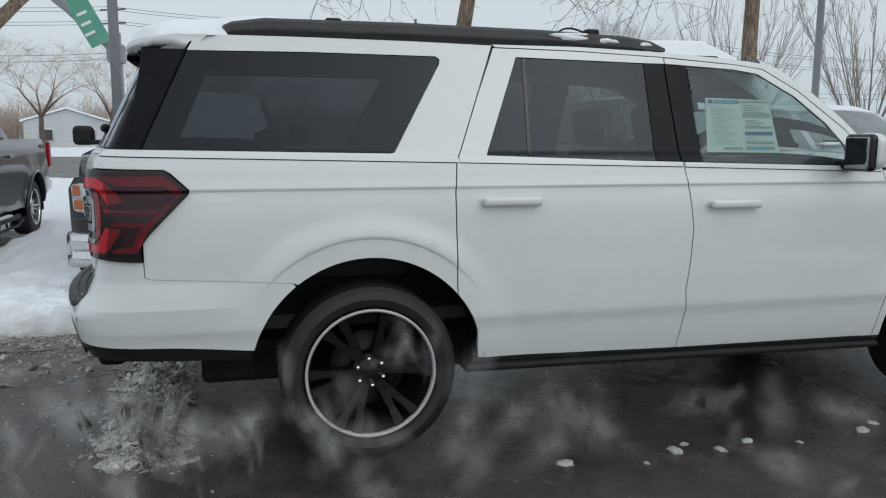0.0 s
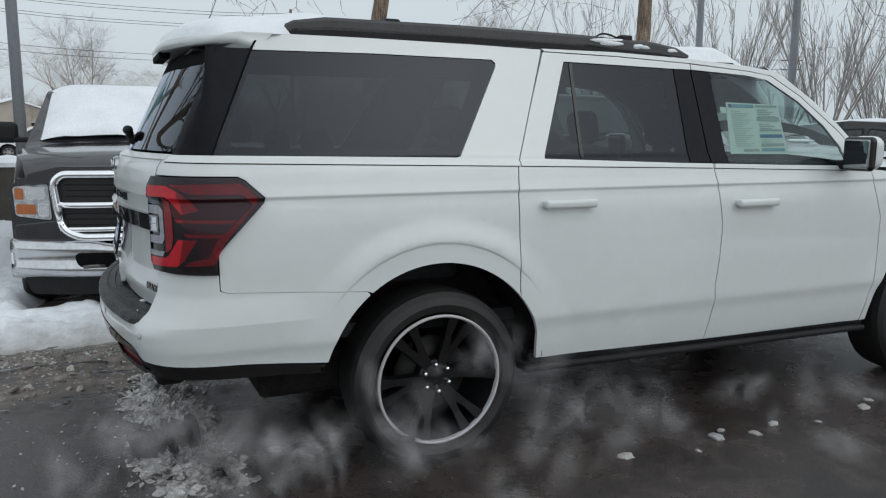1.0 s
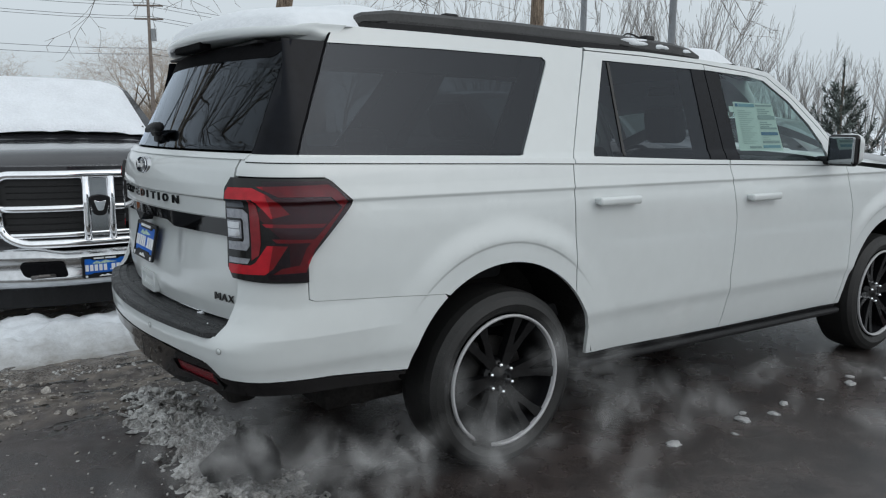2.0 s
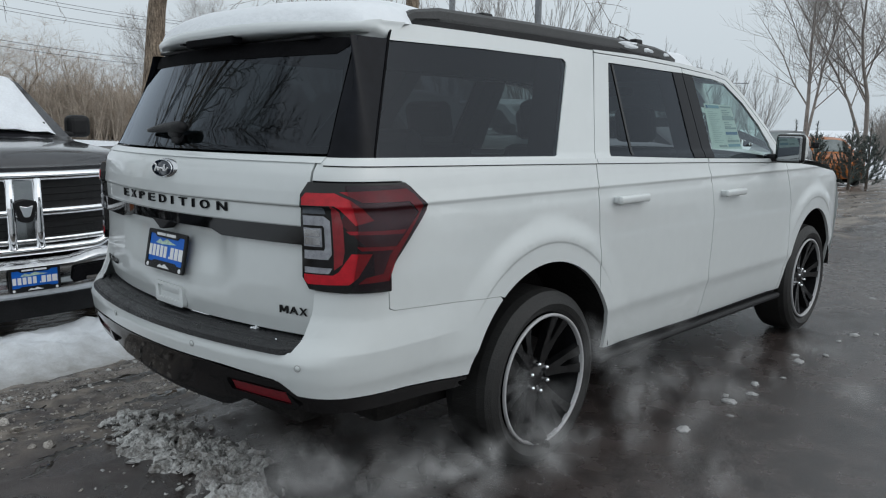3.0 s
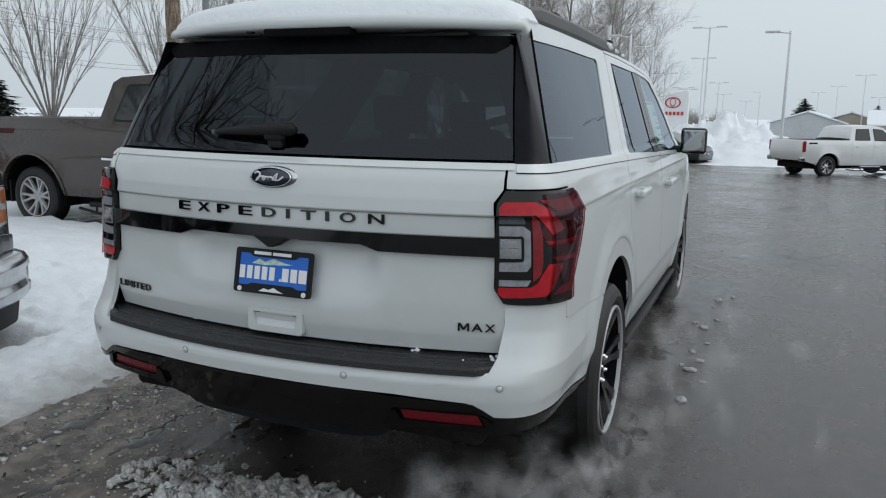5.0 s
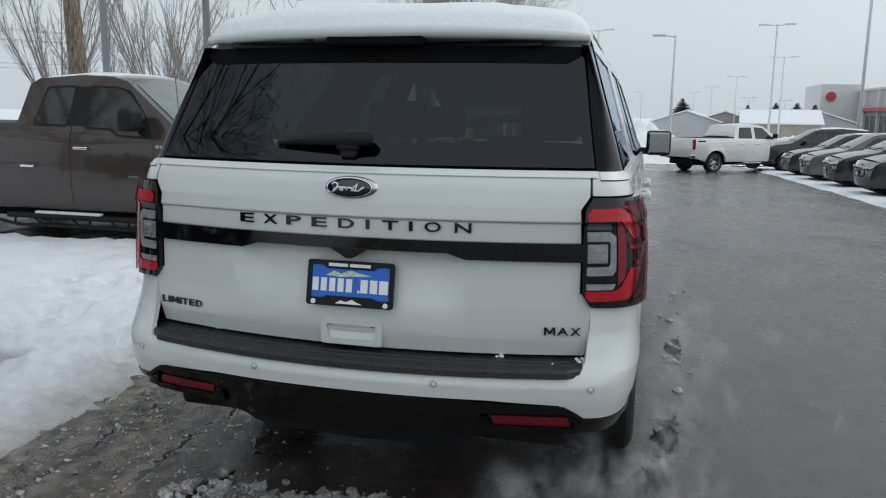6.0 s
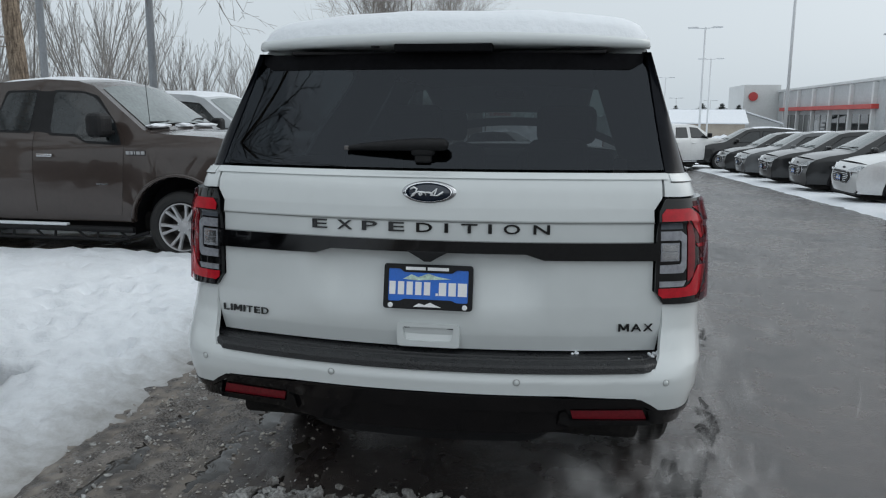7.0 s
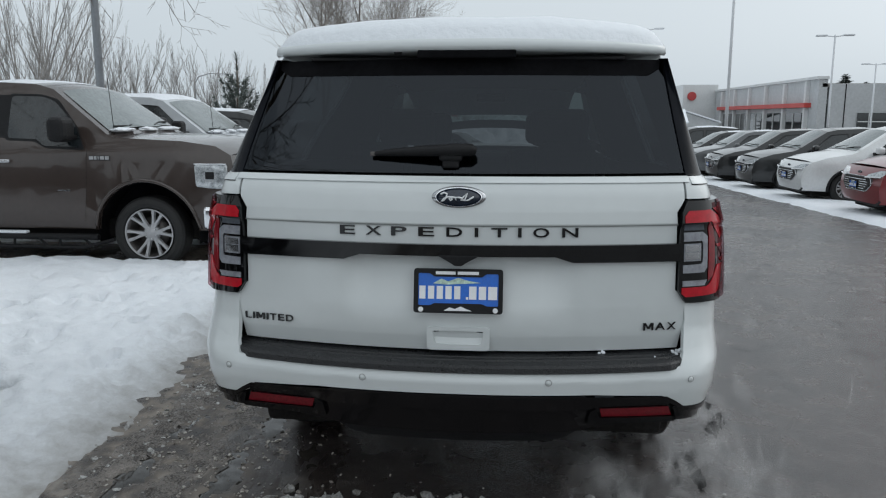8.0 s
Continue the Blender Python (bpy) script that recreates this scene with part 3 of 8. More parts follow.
        body_panel("lens_frame", fl(near_gap([(0.834, 1.118), (0.901, 1.118), (0.901, 1.181), (0.834, 1.181)])), LAMP_GREY, lamp, off=0.0240, rim=0.004)
        body_panel("reverse_lamp", fl(near_gap([(0.837, 1.124), (0.895, 1.124), (0.895, 1.150), (0.837, 1.150)])), CHROME_DULL, lamp, off=0.0260, rim=0.004)
        body_panel("reverse_lamp", fl(near_gap([(0.837, 1.153), (0.895, 1.153), (0.895, 1.176), (0.837, 1.176)])), CHROME_DULL, lamp, off=0.0260, rim=0.004)

    # tailgate, seen as one panel with a lower rounded edge
    half = [(0.838, 0.79), (0.851, 0.895), (0.855, 0.962), (0.832, 1.0), (0.817, 1.01), (0.817, 1.292), (0.846, 1.334), (0.852, 1.414)]
    gate = half + mirrored(half[::-1])
    body_panel("tailgate", near_gap(gate), PAINT_WHITE, car, label="white painted tailgate")
    body_panel("rear_window", [(-0.846, 1.425), (0.846, 1.425), (0.80, 1.835), (-0.80, 1.835)], REAR_TINT, car, off=-0.004, rim=0.02, label="dark privacy glass rear window")
    # near-black sheet on the glass, painting in the shade under the spoiler
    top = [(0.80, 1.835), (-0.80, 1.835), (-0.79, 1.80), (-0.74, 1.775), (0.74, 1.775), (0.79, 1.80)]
    body_panel("spoiler_shade_band", top, DARK, car, off=-0.002, rim=0.0)
    body_panel("rear_belt_moulding", [(-0.853, 1.396), (0.853, 1.396), (0.853, 1.416), (-0.853, 1.416)], PAINT_WHITE, car, off=0.006, rim=0.01, label="white moulding under the rear window")
    # thin grey strip: the crease's shade line laid on the white panel as colour
    body_panel("tailgate_crease_shade", [(-0.79, 1.2465), (0.79, 1.2465), (0.79, 1.2490), (-0.79, 1.2490)], RING_CREASE_GREY, car, off=0.0012, rim=0.002)
    # lower gloss black trim bar
    bar_half = [(0.34, 1.141), (0.40, 1.121), (0.79, 1.119), (0.79, 1.182)]
    body_panel("trim_bar", bar_half + [(-0.79, 1.182), (-0.79, 1.119), (-0.40, 1.121), (-0.34, 1.141)], PAINT_BLACK, car, off=0.02, rim=0.05, label="gloss black bar across the tailgate", pocket=False)
    cam_b = prism([(-0.075, 1.145), (0.075, 1.145), (0.03, 1.12), (0.012, 1.108), (-0.012, 1.108), (-0.03, 1.12)], 0.05, pose(-1.265, 0, 0, 0, 0, 90), 0.003)
    part("camera_pod", cam_b, PLASTIC, car, "black camera pod under the trim bar")
    # raised lettering and badges
    word = "EXPEDITION"
    for i, (ch, t) in enumerate(zip(word, (0, 0.121, 0.239, 0.363, 0.489, 0.587, 0.688, 0.778, 0.872, 1))):
        yc = 0.400 - 0.788 * t
        b = letters(ch, 0.046, 0.007)
        lo, hi = min(v.co.x for v in b.verts), max(v.co.x for v in b.verts)
        wide = 0.0125 if ch == "I" else 0.056
        bmesh.ops.transform(b, matrix=Matrix.Diagonal((wide / (hi - lo), 1, 1, 1)) @ Matrix.Translation((-(lo + hi) / 2, 0, 0)), verts=b.verts)
        xx = skin(-yc / (1.04 if yc > 0 else 1), 1.215, 0.003)
        bmesh.ops.transform(b, matrix=pose(xx.x, yc, 1.210, 0, 0, -90 - math.degrees(math.atan(2 * BOW * yc))), verts=b.verts)
        part("letter", b, PAINT_BLACK, car, "raised black lettering" if i == 0 else "")
    for text, y, z, high, wide, gap in (("MAX", -0.662, 0.866, 0.027, {"M": 0.038, "A": 0.037, "X": 0.034}, 0.006), ("LIMITED", 0.820, 0.868, 0.025, {"L": 0.025, "I": 0.007, "M": 0.036, "T": 0.027, "E": 0.025, "D": 0.03}, 0.007)):
        for ch in text:
            if ch == "M":
                b = prism([(0, 0), (0, 1), (0.24, 1), (0.5, 0.42), (0.76, 1), (1, 1), (1, 0), (0.83, 0), (0.83, 0.72), (0.59, 0.18), (0.41, 0.18), (0.17, 0.72), (0.17, 0)], 0.005)
            else:
                b = letters(ch, 0.036, 0.005, bold=0.008)
            lo, hi = min(v.co.x for v in b.verts), max(v.co.x for v in b.verts)
            low, top = min(v.co.z for v in b.verts), max(v.co.z for v in b.verts)
            bmesh.ops.transform(b, matrix=Matrix.Diagonal((wide[ch] / (hi - lo), 1, high / (top - low), 1)) @ Matrix.Translation((-lo, 0, -low)), verts=b.verts)
            yc = y - wide[ch] / 2
            bmesh.ops.transform(b, matrix=pose(skin(-yc / (1.04 if yc > 0 else 1), z).x - 0.0035 + BOW * (y * y - yc * yc), y, z, 0, 0, -90 - math.degrees(math.atan(2 * BOW * yc))), verts=b.verts)
            part("badge_letter", b, PAINT_BLACK, car)
            y -= wide[ch] + gap
    badge = lathe([(0.0, 0.008), (0.8, 0.007), (0.93, 0.004), (1.0, -0.006)], 48)
    bmesh.ops.transform(badge, matrix=pose(-1.262, 0, 1.347, -6, 0, -90) @ pose(0, 0, 0, 0, 0, 180) @ Matrix.Diagonal((0.098, 1.3, 0.04, 1)), verts=badge.verts)
    oval = part("oval_badge", badge, CHROME_DULL, car, "dark oval badge with a bright rim", smooth=True)
    inner = lathe([(0.0, 0.0105), (0.84, 0.0095), (0.86, 0.004)], 48)
    bmesh.ops.transform(inner, matrix=pose(-1.262, 0, 1.347, -6, 0, -90) @ pose(0, 0, 0, 0, 0, 180) @ Matrix.Diagonal((0.098, 1.3, 0.04, 1)), verts=inner.verts)
    part("badge_face", inner, BADGE_NAVY, oval, smooth=True)
    ring = lathe([(0.80, 0.0112), (0.84, 0.0112), (0.84, 0.006), (0.80, 0.006)], 48)
    bmesh.ops.transform(ring, matrix=pose(-1.262, 0, 1.347, -6, 0, -90) @ pose(0, 0, 0, 0, 0, 180) @ Matrix.Diagonal((0.098, 1.3, 0.04, 1)), verts=ring.verts)
    part("badge_ring", ring, CHROME, oval, smooth=True)
    script = [(0.062, 0.012), (0.050, 0.018), (0.040, 0.013), (0.043, 0.002), (0.052, -0.010), (0.060, -0.014), (0.052, -0.004), (0.036, 0.003), (0.026, 0.002), (0.022, -0.006), (0.028, -0.010), (0.033, -0.004), (0.024, 0.002), (0.012, 0.001), (0.008, -0.009), (0.010, 0.001), (-0.002, 0.001), (-0.012, -0.002), (-0.018, -0.009), (-0.008, -0.009), (-0.016, 0.002), (-0.030, 0.016), (-0.020, -0.010), (-0.034, -0.008), (-0.052, 0.004)]
    stroke = tube([(-1.2775 - 0.10 * (z - 0.0), y, 1.347 + z) for y, z in script], 0.0034, 6)
    part("badge_stroke", stroke, WHITE_INK, oval, smooth=True)
    # tailgate grip
    pm = pose(-1.262, 0, 0, 0, 0, -90)
    grip = ring_plate(rounded([(-0.113, 0.797), (0.113, 0.797), (0.113, 0.882), (-0.113, 0.882)], 0.015), rounded([(-0.082, 0.819), (0.082, 0.819), (0.092, 0.868), (-0.092, 0.868)], 0.006), 0.02, pm)
    handle = part("tailgate_grip", grip, PAINT_WHITE, car, "white recessed tailgate grip")
    slope = box(0.004, 0.19, 0.056, (-1.257, 0, 0.842), 0, turn=pose(0, 0, 0, 0, 14, 0))
    part("grip_recess", slope, PAINT_WHITE, handle)
    part("grip_bar", box(0.012, 0.18, 0.012, (-1.256, 0, 0.866), 0.003), PLASTIC, handle)

    # number plate in its dealer frame
    pm = pose(-1.272, 0, 1.015, -11, 0, -90)
    plate = prism(rounded([(-0.15, -0.072), (0.15, -0.072), (0.15, 0.072), (-0.15, 0.072)], 0.012), 0.004, pm, 0.001)
    plate = part("number_plate", plate, PLATE_BLUE, car, "blue dealer plate in a black frame")
    plate_dress(plate, pm)

    # bumper
    bb = [(0.0, 0.668), (0.49, 0.665), (0.76, 0.650), (0.80, 0.628), (0.835, 0.604), (0.99, 0.588), (1.2, 0.578), (1.53, 0.548)]
    bb += [q for q in arc(hub_u, 0.41, arch_r, 164, 128.5, 12)] + [(1.70, 0.8402), (1.124, 0.8785), (1.1005, 0.888), (1.098, 0.951), (0.97, 0.956), (0.852, 0.961), (0.856, 0.90), (0.845, 0.79), (0.83, 0.752)]
    bb = bb + mirrored(bb[::-1])[:-1]
    body_panel("rear_bumper", near_gap(bb), PAINT_WHITE, car, rear=BUMPER, label="white painted rear bumper")
    pad = bmesh.new()
    ys = np.linspace(-0.835, 0.866, 41)
    prof = [(0.0, 0.782), (0.035, 0.779), (0.038, 0.774), (0.045, 0.774), (0.048, 0.779), (0.062, 0.778), (0.065, 0.773), (0.072, 0.773), (0.075, 0.777), (0.098, 0.772), (0.104, 0.764), (0.106, 0.745), (0.085, 0.735)]
    rows = []
    for y in ys:
        pinch = 1 - 0.35 * ease(0.74, 0.835, abs(y) - (0.031 if y > 0 else 0))
        xg = SKIN_X + BOW * y * y + 0.03
        rows.append([pad.verts.new((xg - d * 1.29 * pinch, y, z)) for d, z in prof])
    for a, b in zip(rows, rows[1:]):
        for i in range(len(prof) - 1):
            pad.faces.new((a[i], a[i + 1], b[i + 1], b[i]))
    bmesh.ops.recalc_face_normals(pad, faces=pad.faces)
    part("step_pad", pad, PLASTIC_WET, car, "wet ribbed black plastic step pad")
    top_edge = [(0.0, 0.664), (0.43, 0.662), (0.46, 0.658), (0.755, 0.646), (0.795, 0.624), (0.83, 0.600), (0.99, 0.584), (1.2, 0.574), (1.52, 0.544)]
    lip = top_edge + [(1.518, 0.53), (1.2, 0.556), (0.99, 0.566), (0.845, 0.578), (0.80, 0.603), (0.765, 0.622), (0.50, 0.617), (0.46, 0.604), (0.0, 0.607)]
    body_panel("bumper_valance", lip + mirrored(lip[::-1])[1:-1], VALANCE_BLACK, car, off=0.003, rim=0.02, rear=BUMPER, label="gloss black lower bumper")
    low = [(0.0, 0.604), (0.455, 0.601), (0.50, 0.614), (0.765, 0.619), (0.80, 0.600), (0.845, 0.575), (0.99, 0.563), (1.2, 0.553), (1.517, 0.527), (1.515, 0.50), (1.2, 0.515), (0.95, 0.528), (0.8, 0.538), (0.6, 0.536), (0.5, 0.525), (0.4, 0.505), (0.0, 0.50)]
    body_panel("lower_valance", low + mirrored(low[::-1])[1:-1], VALANCE_BLACK, car, off=-0.014, rim=0.06, rear=BUMPER, label="recessed gloss black lower valance")
    tray = [(0.0, 0.515), (0.40, 0.52), (0.47, 0.505), (0.40, 0.462), (0.34, 0.452), (0.0, 0.448)]
    body_panel("valance_tray", tray + mirrored(tray[::-1])[1:-1], PLASTIC, car, off=-0.05, rim=0.05, rear=BUMPER)
    for s in (1, -1):
        fl = (lambda q: q) if s > 0 else mirrored
        body_panel("reflector", fl([(0.525, 0.572), (0.79, 0.563), (0.772, 0.601), (0.515, 0.605)]), RED_REFLECT, car, off=-0.008, rim=0.006, rear=BUMPER, label="deep red recessed reflector")
        body_panel("reflector_surround", fl([(0.47, 0.545), (0.80, 0.54), (0.828, 0.562), (0.80, 0.598), (0.783, 0.604), (0.80, 0.561), (0.515, 0.570), (0.497, 0.606), (0.478, 0.598)]), PAINT_BLACK, car, off=0.002, rim=0.014, rear=BUMPER)
        for u, z in ((0.322, 0.713), (0.84, 0.706)):
            p = skin(s * u, z, 0.001, BUMPER)
            q = skin(s * (u + 0.01), z, 0.001, BUMPER) - skin(s * (u - 0.01), z, 0.001, BUMPER)
            turn = math.degrees(math.atan2(q.y, q.x))
            at = Matrix.Translation(p) @ pose(0, 0, 0, 0, 0, turn + (180 if s < 0 else 0))
            b = lathe([(0.0, -0.0012), (0.009, -0.001), (0.0098, 0.001)], 24)
            bmesh.ops.transform(b, matrix=at, verts=b.verts)
            sensor = part("parking_sensor", b, PAINT_WHITE, car, "round parking sensor", smooth=True)
            b = lathe([(0.0098, 0.001), (0.0102, -0.0006), (0.0118, -0.0006), (0.0124, 0.001)], 24)
            bmesh.ops.transform(b, matrix=at, verts=b.verts)
            part("sensor_ring", b, RING_CREASE_GREY, sensor)
        # door handles
        for x0, x1, z in ((0.515, 0.80, 1.178), (1.69, 1.97, 1.146)):
            y = abs(skin(s * X((x0 + x1) / 2), z).y)
            b = box(x1 - x0, 0.03, 0.042, ((x0 + x1) / 2, -s * (y + 0.034), z), 0.0145, seg=4)
            box(0.05, 0.04, 0.034, (x0 + 0.03, -s * (y + 0.012), z), 0.01, bm=b)
            box(0.05, 0.04, 0.034, (x1 - 0.03, -s * (y + 0.012), z), 0.01, bm=b)
            part("door_handle", b, PAINT_WHITE, car, "white pull handle", smooth=True)
        # mirror
        base_y = abs(skin(X(2.5), 1.36).y)
        arm = box(0.10, 0.14, 0.05, (2.52, -s * (base_y + 0.03), 1.335), 0.018)
        mirror = part("door_mirror", arm, PLASTIC, car, "black and white door mirror")
        shell = box(0.115, 0.178, 0.187, (2.535, -s * (base_y + 0.132), 1.403), 0.055, seg=5)
        part("mirror_cap", shell, PAINT_WHITE, mirror, "white mirror cap")
        bez = box(0.055, 0.184, 0.188, (2.482, -s * (base_y + 0.132), 1.398), 0.026, seg=4)
        part("mirror_bezel", bez, PAINT_BLACK, mirror)
        pane = box(0.03, 0.160, 0.164, (2.466, -s * (base_y + 0.132), 1.398), 0.014, seg=4)
        part("mirror_glass", pane, MIRROR, mirror)
        # running board
        rb = box(2.36, 0.11, 0.036, (1.62, -s * 0.925, 0.378), 0.014, turn=pose(0, 0, 0, 0, 0.9))
        part("running_board", rb, PLASTIC, car, "black running board")
        rocker = box(2.36, 0.08, 0.06, (1.67, -s * 0.88, 0.412), 0.012, turn=pose(0, 0, 0, 0, 0.9))
        part("rocker_trim", rocker, PLASTIC, car)
        # roof rail
        pts = [(-0.64, 1.922), (-0.56, 1.948), (-0.42, 1.964), (0.2, 1.969), (0.9, 1.963), (1.35, 1.949), (1.50, 1.935), (1.58, 1.915)]
        rail = bmesh.new()
        ring_rows = []
        for i, (x, z) in enumerate(pts):
            w, h = (0.022, 0.01 if i in (0, len(pts) - 1) else 0.027 if 1 < i < len(pts) - 2 else 0.022)
            y = 0.675
            ring_rows.append([rail.verts.new((x, -s * (y + w * cy), z + h * cz)) for cy, cz in ((-1, -1), (-1, 0.5), (-0.5, 1), (0.5, 1), (1, 0.5), (1, -1))])
        for a, b in zip(ring_rows, ring_rows[1:]):
            for i in range(6):
                rail.faces.new((a[i], a[(i + 1) % 6], b[(i + 1) % 6], b[i]))
        rail.faces.new(ring_rows[0])
        rail.faces.new(ring_rows[-1][::-1])
        bmesh.ops.recalc_face_normals(rail, faces=rail.faces)
        rr = part("roof_rail", rail, RAIL_GREY, car, "black roof rail")
        skirt = prism([(-0.62, 1.90), (-0.56, 1.935), (-0.40, 1.95), (0.9, 1.945), (1.38, 1.925), (1.5, 1.90)], 0.03, Matrix.Translation((0, -s * 0.682, 0)))
        part("rail_base", skirt, PLASTIC, rr)
        for bx in (-0.11, 1.18):
            part("bar_clamp", box(0.075, 0.05, 0.035, (bx, -s * 0.662, 1.988), 0.012, seg=3), PLASTIC, rr)
        part("bar_strap", tube([(0.98 + 0.22 * k, -s * (0.672 - 0.05 * math.sin(3.1 * k)), 1.975 + 0.045 * math.sin(3.14 * k) - 0.015 * k) for k in np.linspace(0, 1, 9)], 0.005, 6), PLASTIC, rr, "thin loose black strap", smooth=True)
        for k, (bx, w, hgt) in enumerate(((1.06, 0.30, 0.022), (1.26, 0.16, 0.018), (1.47, 0.10, 0.014))):
            clump = bmesh.new()
            bmesh.ops.create_icosphere(clump, subdivisions=3, radius=1)
            for v in clump.verts:
                q = 1 + 0.35 * noise.noise(v.co * 1.9 + Vector((k * 3.1, s, 0)))
                v.co = Vector((bx + v.co.x * w / 2 * q, -s * 0.672 + v.co.y * 0.034 * q, 1.962 - 0.012 * k + v.co.z * hgt * q))
            part("rail_snow", clump, SNOW_CLUMP, rr, "small clumps of snow", smooth=True)
        # wheel wells, wheels
        for hx in (0.0, BASE):
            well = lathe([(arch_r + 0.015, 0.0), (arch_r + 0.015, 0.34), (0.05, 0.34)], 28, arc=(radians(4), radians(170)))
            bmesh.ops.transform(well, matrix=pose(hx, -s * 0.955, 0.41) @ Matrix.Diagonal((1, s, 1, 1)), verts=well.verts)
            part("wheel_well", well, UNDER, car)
            w = empty("wheel", pose(hx, -s * 0.842, 0.406))
            w.parent = car
            tagged(w, "black alloy wheel with a bright rim edge")
            wheel_mesh_parts(w, 0.812, 0.275, 0.592, -s, "suv", RIM_BLACK, RIM_SILVER)

    for bx in (-0.11, 1.18):
        part("cross_bar", tube([(bx, y, 1.975 + 0.03 * math.cos(y * 2.1)) for y in np.linspace(-0.66, 0.66, 13)], 0.012, 8), PLASTIC, car, "black roof cross-bar half buried in snow", smooth=True)
    # crumbs of snow caught on the step pad
    for k, (y, d, r0) in enumerate(((-0.80, 0.030, 0.011), (-0.785, 0.045, 0.007), (-0.775, 0.035, 0.006), (-0.52, 0.010, 0.008), (-0.505, 0.014, 0.005), (-0.70, 0.07, 0.003))):
        crumb = bmesh.new()
        bmesh.ops.create_icosphere(crumb, subdivisions=2, radius=r0)
        for v in crumb.verts:
            v.co = v.co * (1 + 1.1 * noise.noise(v.co * 120 + Vector((k, 0, 0)))) + Vector((SKIN_X + BOW * y * y + 0.03 - d * 1.25, y, 0.783))
        part("snow_crumb", crumb, SNOW_CLUMP, car)
    # roof skin, pillars, windscreen and bonnet
    edge = [(-0.735, 1.905), (-0.3, 1.908), (0.3, 1.908), (0.64, 1.906), (1.1, 1.905), (1.53, 1.893), (1.93, 1.868), (2.12, 1.845)]
    rows = [(x, side_edge(x, z) - 0.004, z, 0.05) for x, z in edge]
    part("roof", strip_over(rows, None, 16), PAINT_WHITE, car, "white painted roof", smooth=True)
    screen = [(2.10, 1.848, 0.05), (2.22, 1.80, 0.09), (2.40, 1.68, 0.13), (2.56, 1.55, 0.17), (2.70, 1.41, 0.21), (2.80, 1.33, 0.22)]
    rows = [(x, side_edge(min(x, 2.7), z) - 0.012, z, c) for x, z, c in screen]
    for edge_rows in (rows[:2], rows[-2:]):
        part("windscreen_frame", strip_over([(x, w, z - 0.02, c) for x, w, z, c in edge_rows], None, 16), PLASTIC, car, smooth=True)
    for s in (1, -1):
        pil = bmesh.new()
        prev = None
        for x, w, z, c in rows:
            ring = [pil.verts.new((x + dx, s * (w - dy), z + dz)) for dx, dy, dz in ((0, -0.006, -0.01), (0.0, 0.0, 0.012), (0.02, 0.05, 0.035), (0.02, 0.09, 0.03))]
            if prev:
                for i in range(3):
                    pil.faces.new((prev[i], prev[i + 1], ring[i + 1], ring[i]))
            prev = ring
        bmesh.ops.recalc_face_normals(pil, faces=pil.faces)
        part("front_pillar", pil, PAINT_WHITE, car, smooth=True)
    part("windscreen", strip_over([(x + 0.02, w - 0.085, z + 0.03, c) for x, w, z, c in rows], None, 16), CLEAR, car, "clear windscreen", smooth=True)
    hood = [(2.74, 1.32, 0.06), (2.95, 1.315, 0.075), (3.4, 1.285, 0.085), (3.8, 1.235, 0.09), (4.05, 1.165, 0.08), (4.16, 1.08, 0.05), (4.22, 0.9, 0.0), (4.22, 0.5, 0.0)]
    part("bonnet", strip_over([(x, side_edge(min(x, 4.1), min(z, 1.26)) - 0.01, z, c) for x, z, c in hood], None, 16), PAINT_WHITE, car, "white painted bonnet", smooth=True)

    # spoiler lip over the rear window
    sp = bmesh.new()
    rows = []
    for t in np.linspace(-1, 1, 41):
        y, back, top = 0.752 * t, spoiler_back(t), spoiler_top(t)
        low = 1.862 - 0.006 * t * t
        rows.append([sp.verts.new(p) for p in [(x, y * (0.995 if abs(t) > 0.97 else 1), z) for x, z in top] + [(back + 0.002, y, low + 0.004), (back + 0.014, y * 0.995, low - 0.004), (back + 0.06, y * 0.985, 1.858), (-0.86, y * 0.98, 1.838), (-0.73, y * 0.985, 1.835)]])
    for a, b in zip(rows, rows[1:]):
        for i in range(len(a) - 1):
            sp.faces.new((a[i], a[i + 1], b[i + 1], b[i]))
    sp.faces.new(rows[0])
    sp.faces.new(rows[-1][::-1])
    bmesh.ops.recalc_face_normals(sp, faces=sp.faces)
    spo = part("roof_spoiler", sp, PAINT_WHITE, car, "white roof spoiler over the rear window", smooth=True)
    part("high_brake_lamp", box(0.05, 0.36, 0.03, (-1.035, -0.01, 1.848), 0.006), DARK, spo, "dark high-mounted brake lamp")
    part("spoiler_underside", box(0.10, 1.18, 0.012, (-0.915, 0, 1.838), 0.004), PLASTIC, spo)
    part("washer_jet", box(0.02, 0.03, 0.014, (-1.03, 0.245, 1.857), 0.004), PLASTIC, spo)
    # rear wiper
    arm = bmesh.new()
    box(0.034, 0.085, 0.04, (-1.193, 0.035, 1.487), 0.014, arm, 3)
    wiper = part("rear_wiper", arm, PLASTIC, car, "black rear wiper lying across the glass", smooth=True)
    part("wiper_foot", box(0.045, 0.06, 0.034, (-1.178, 0.035, 1.46), 0.008), PLASTIC, wiper)
    blade = tube([(-1.197, -0.055, 1.503), (-1.200, -0.04, 1.508), (-1.201, 0.02, 1.508), (-1.192, 0.12, 1.504), (-1.178, 0.24, 1.497), (-1.168, 0.305, 1.492), (-1.166, 0.315, 1.491)], [0.012, 0.022, 0.023, 0.02, 0.014, 0.009, 0.004], 10)
    part("wiper_blade", blade, PLASTIC, wiper, smooth=True)
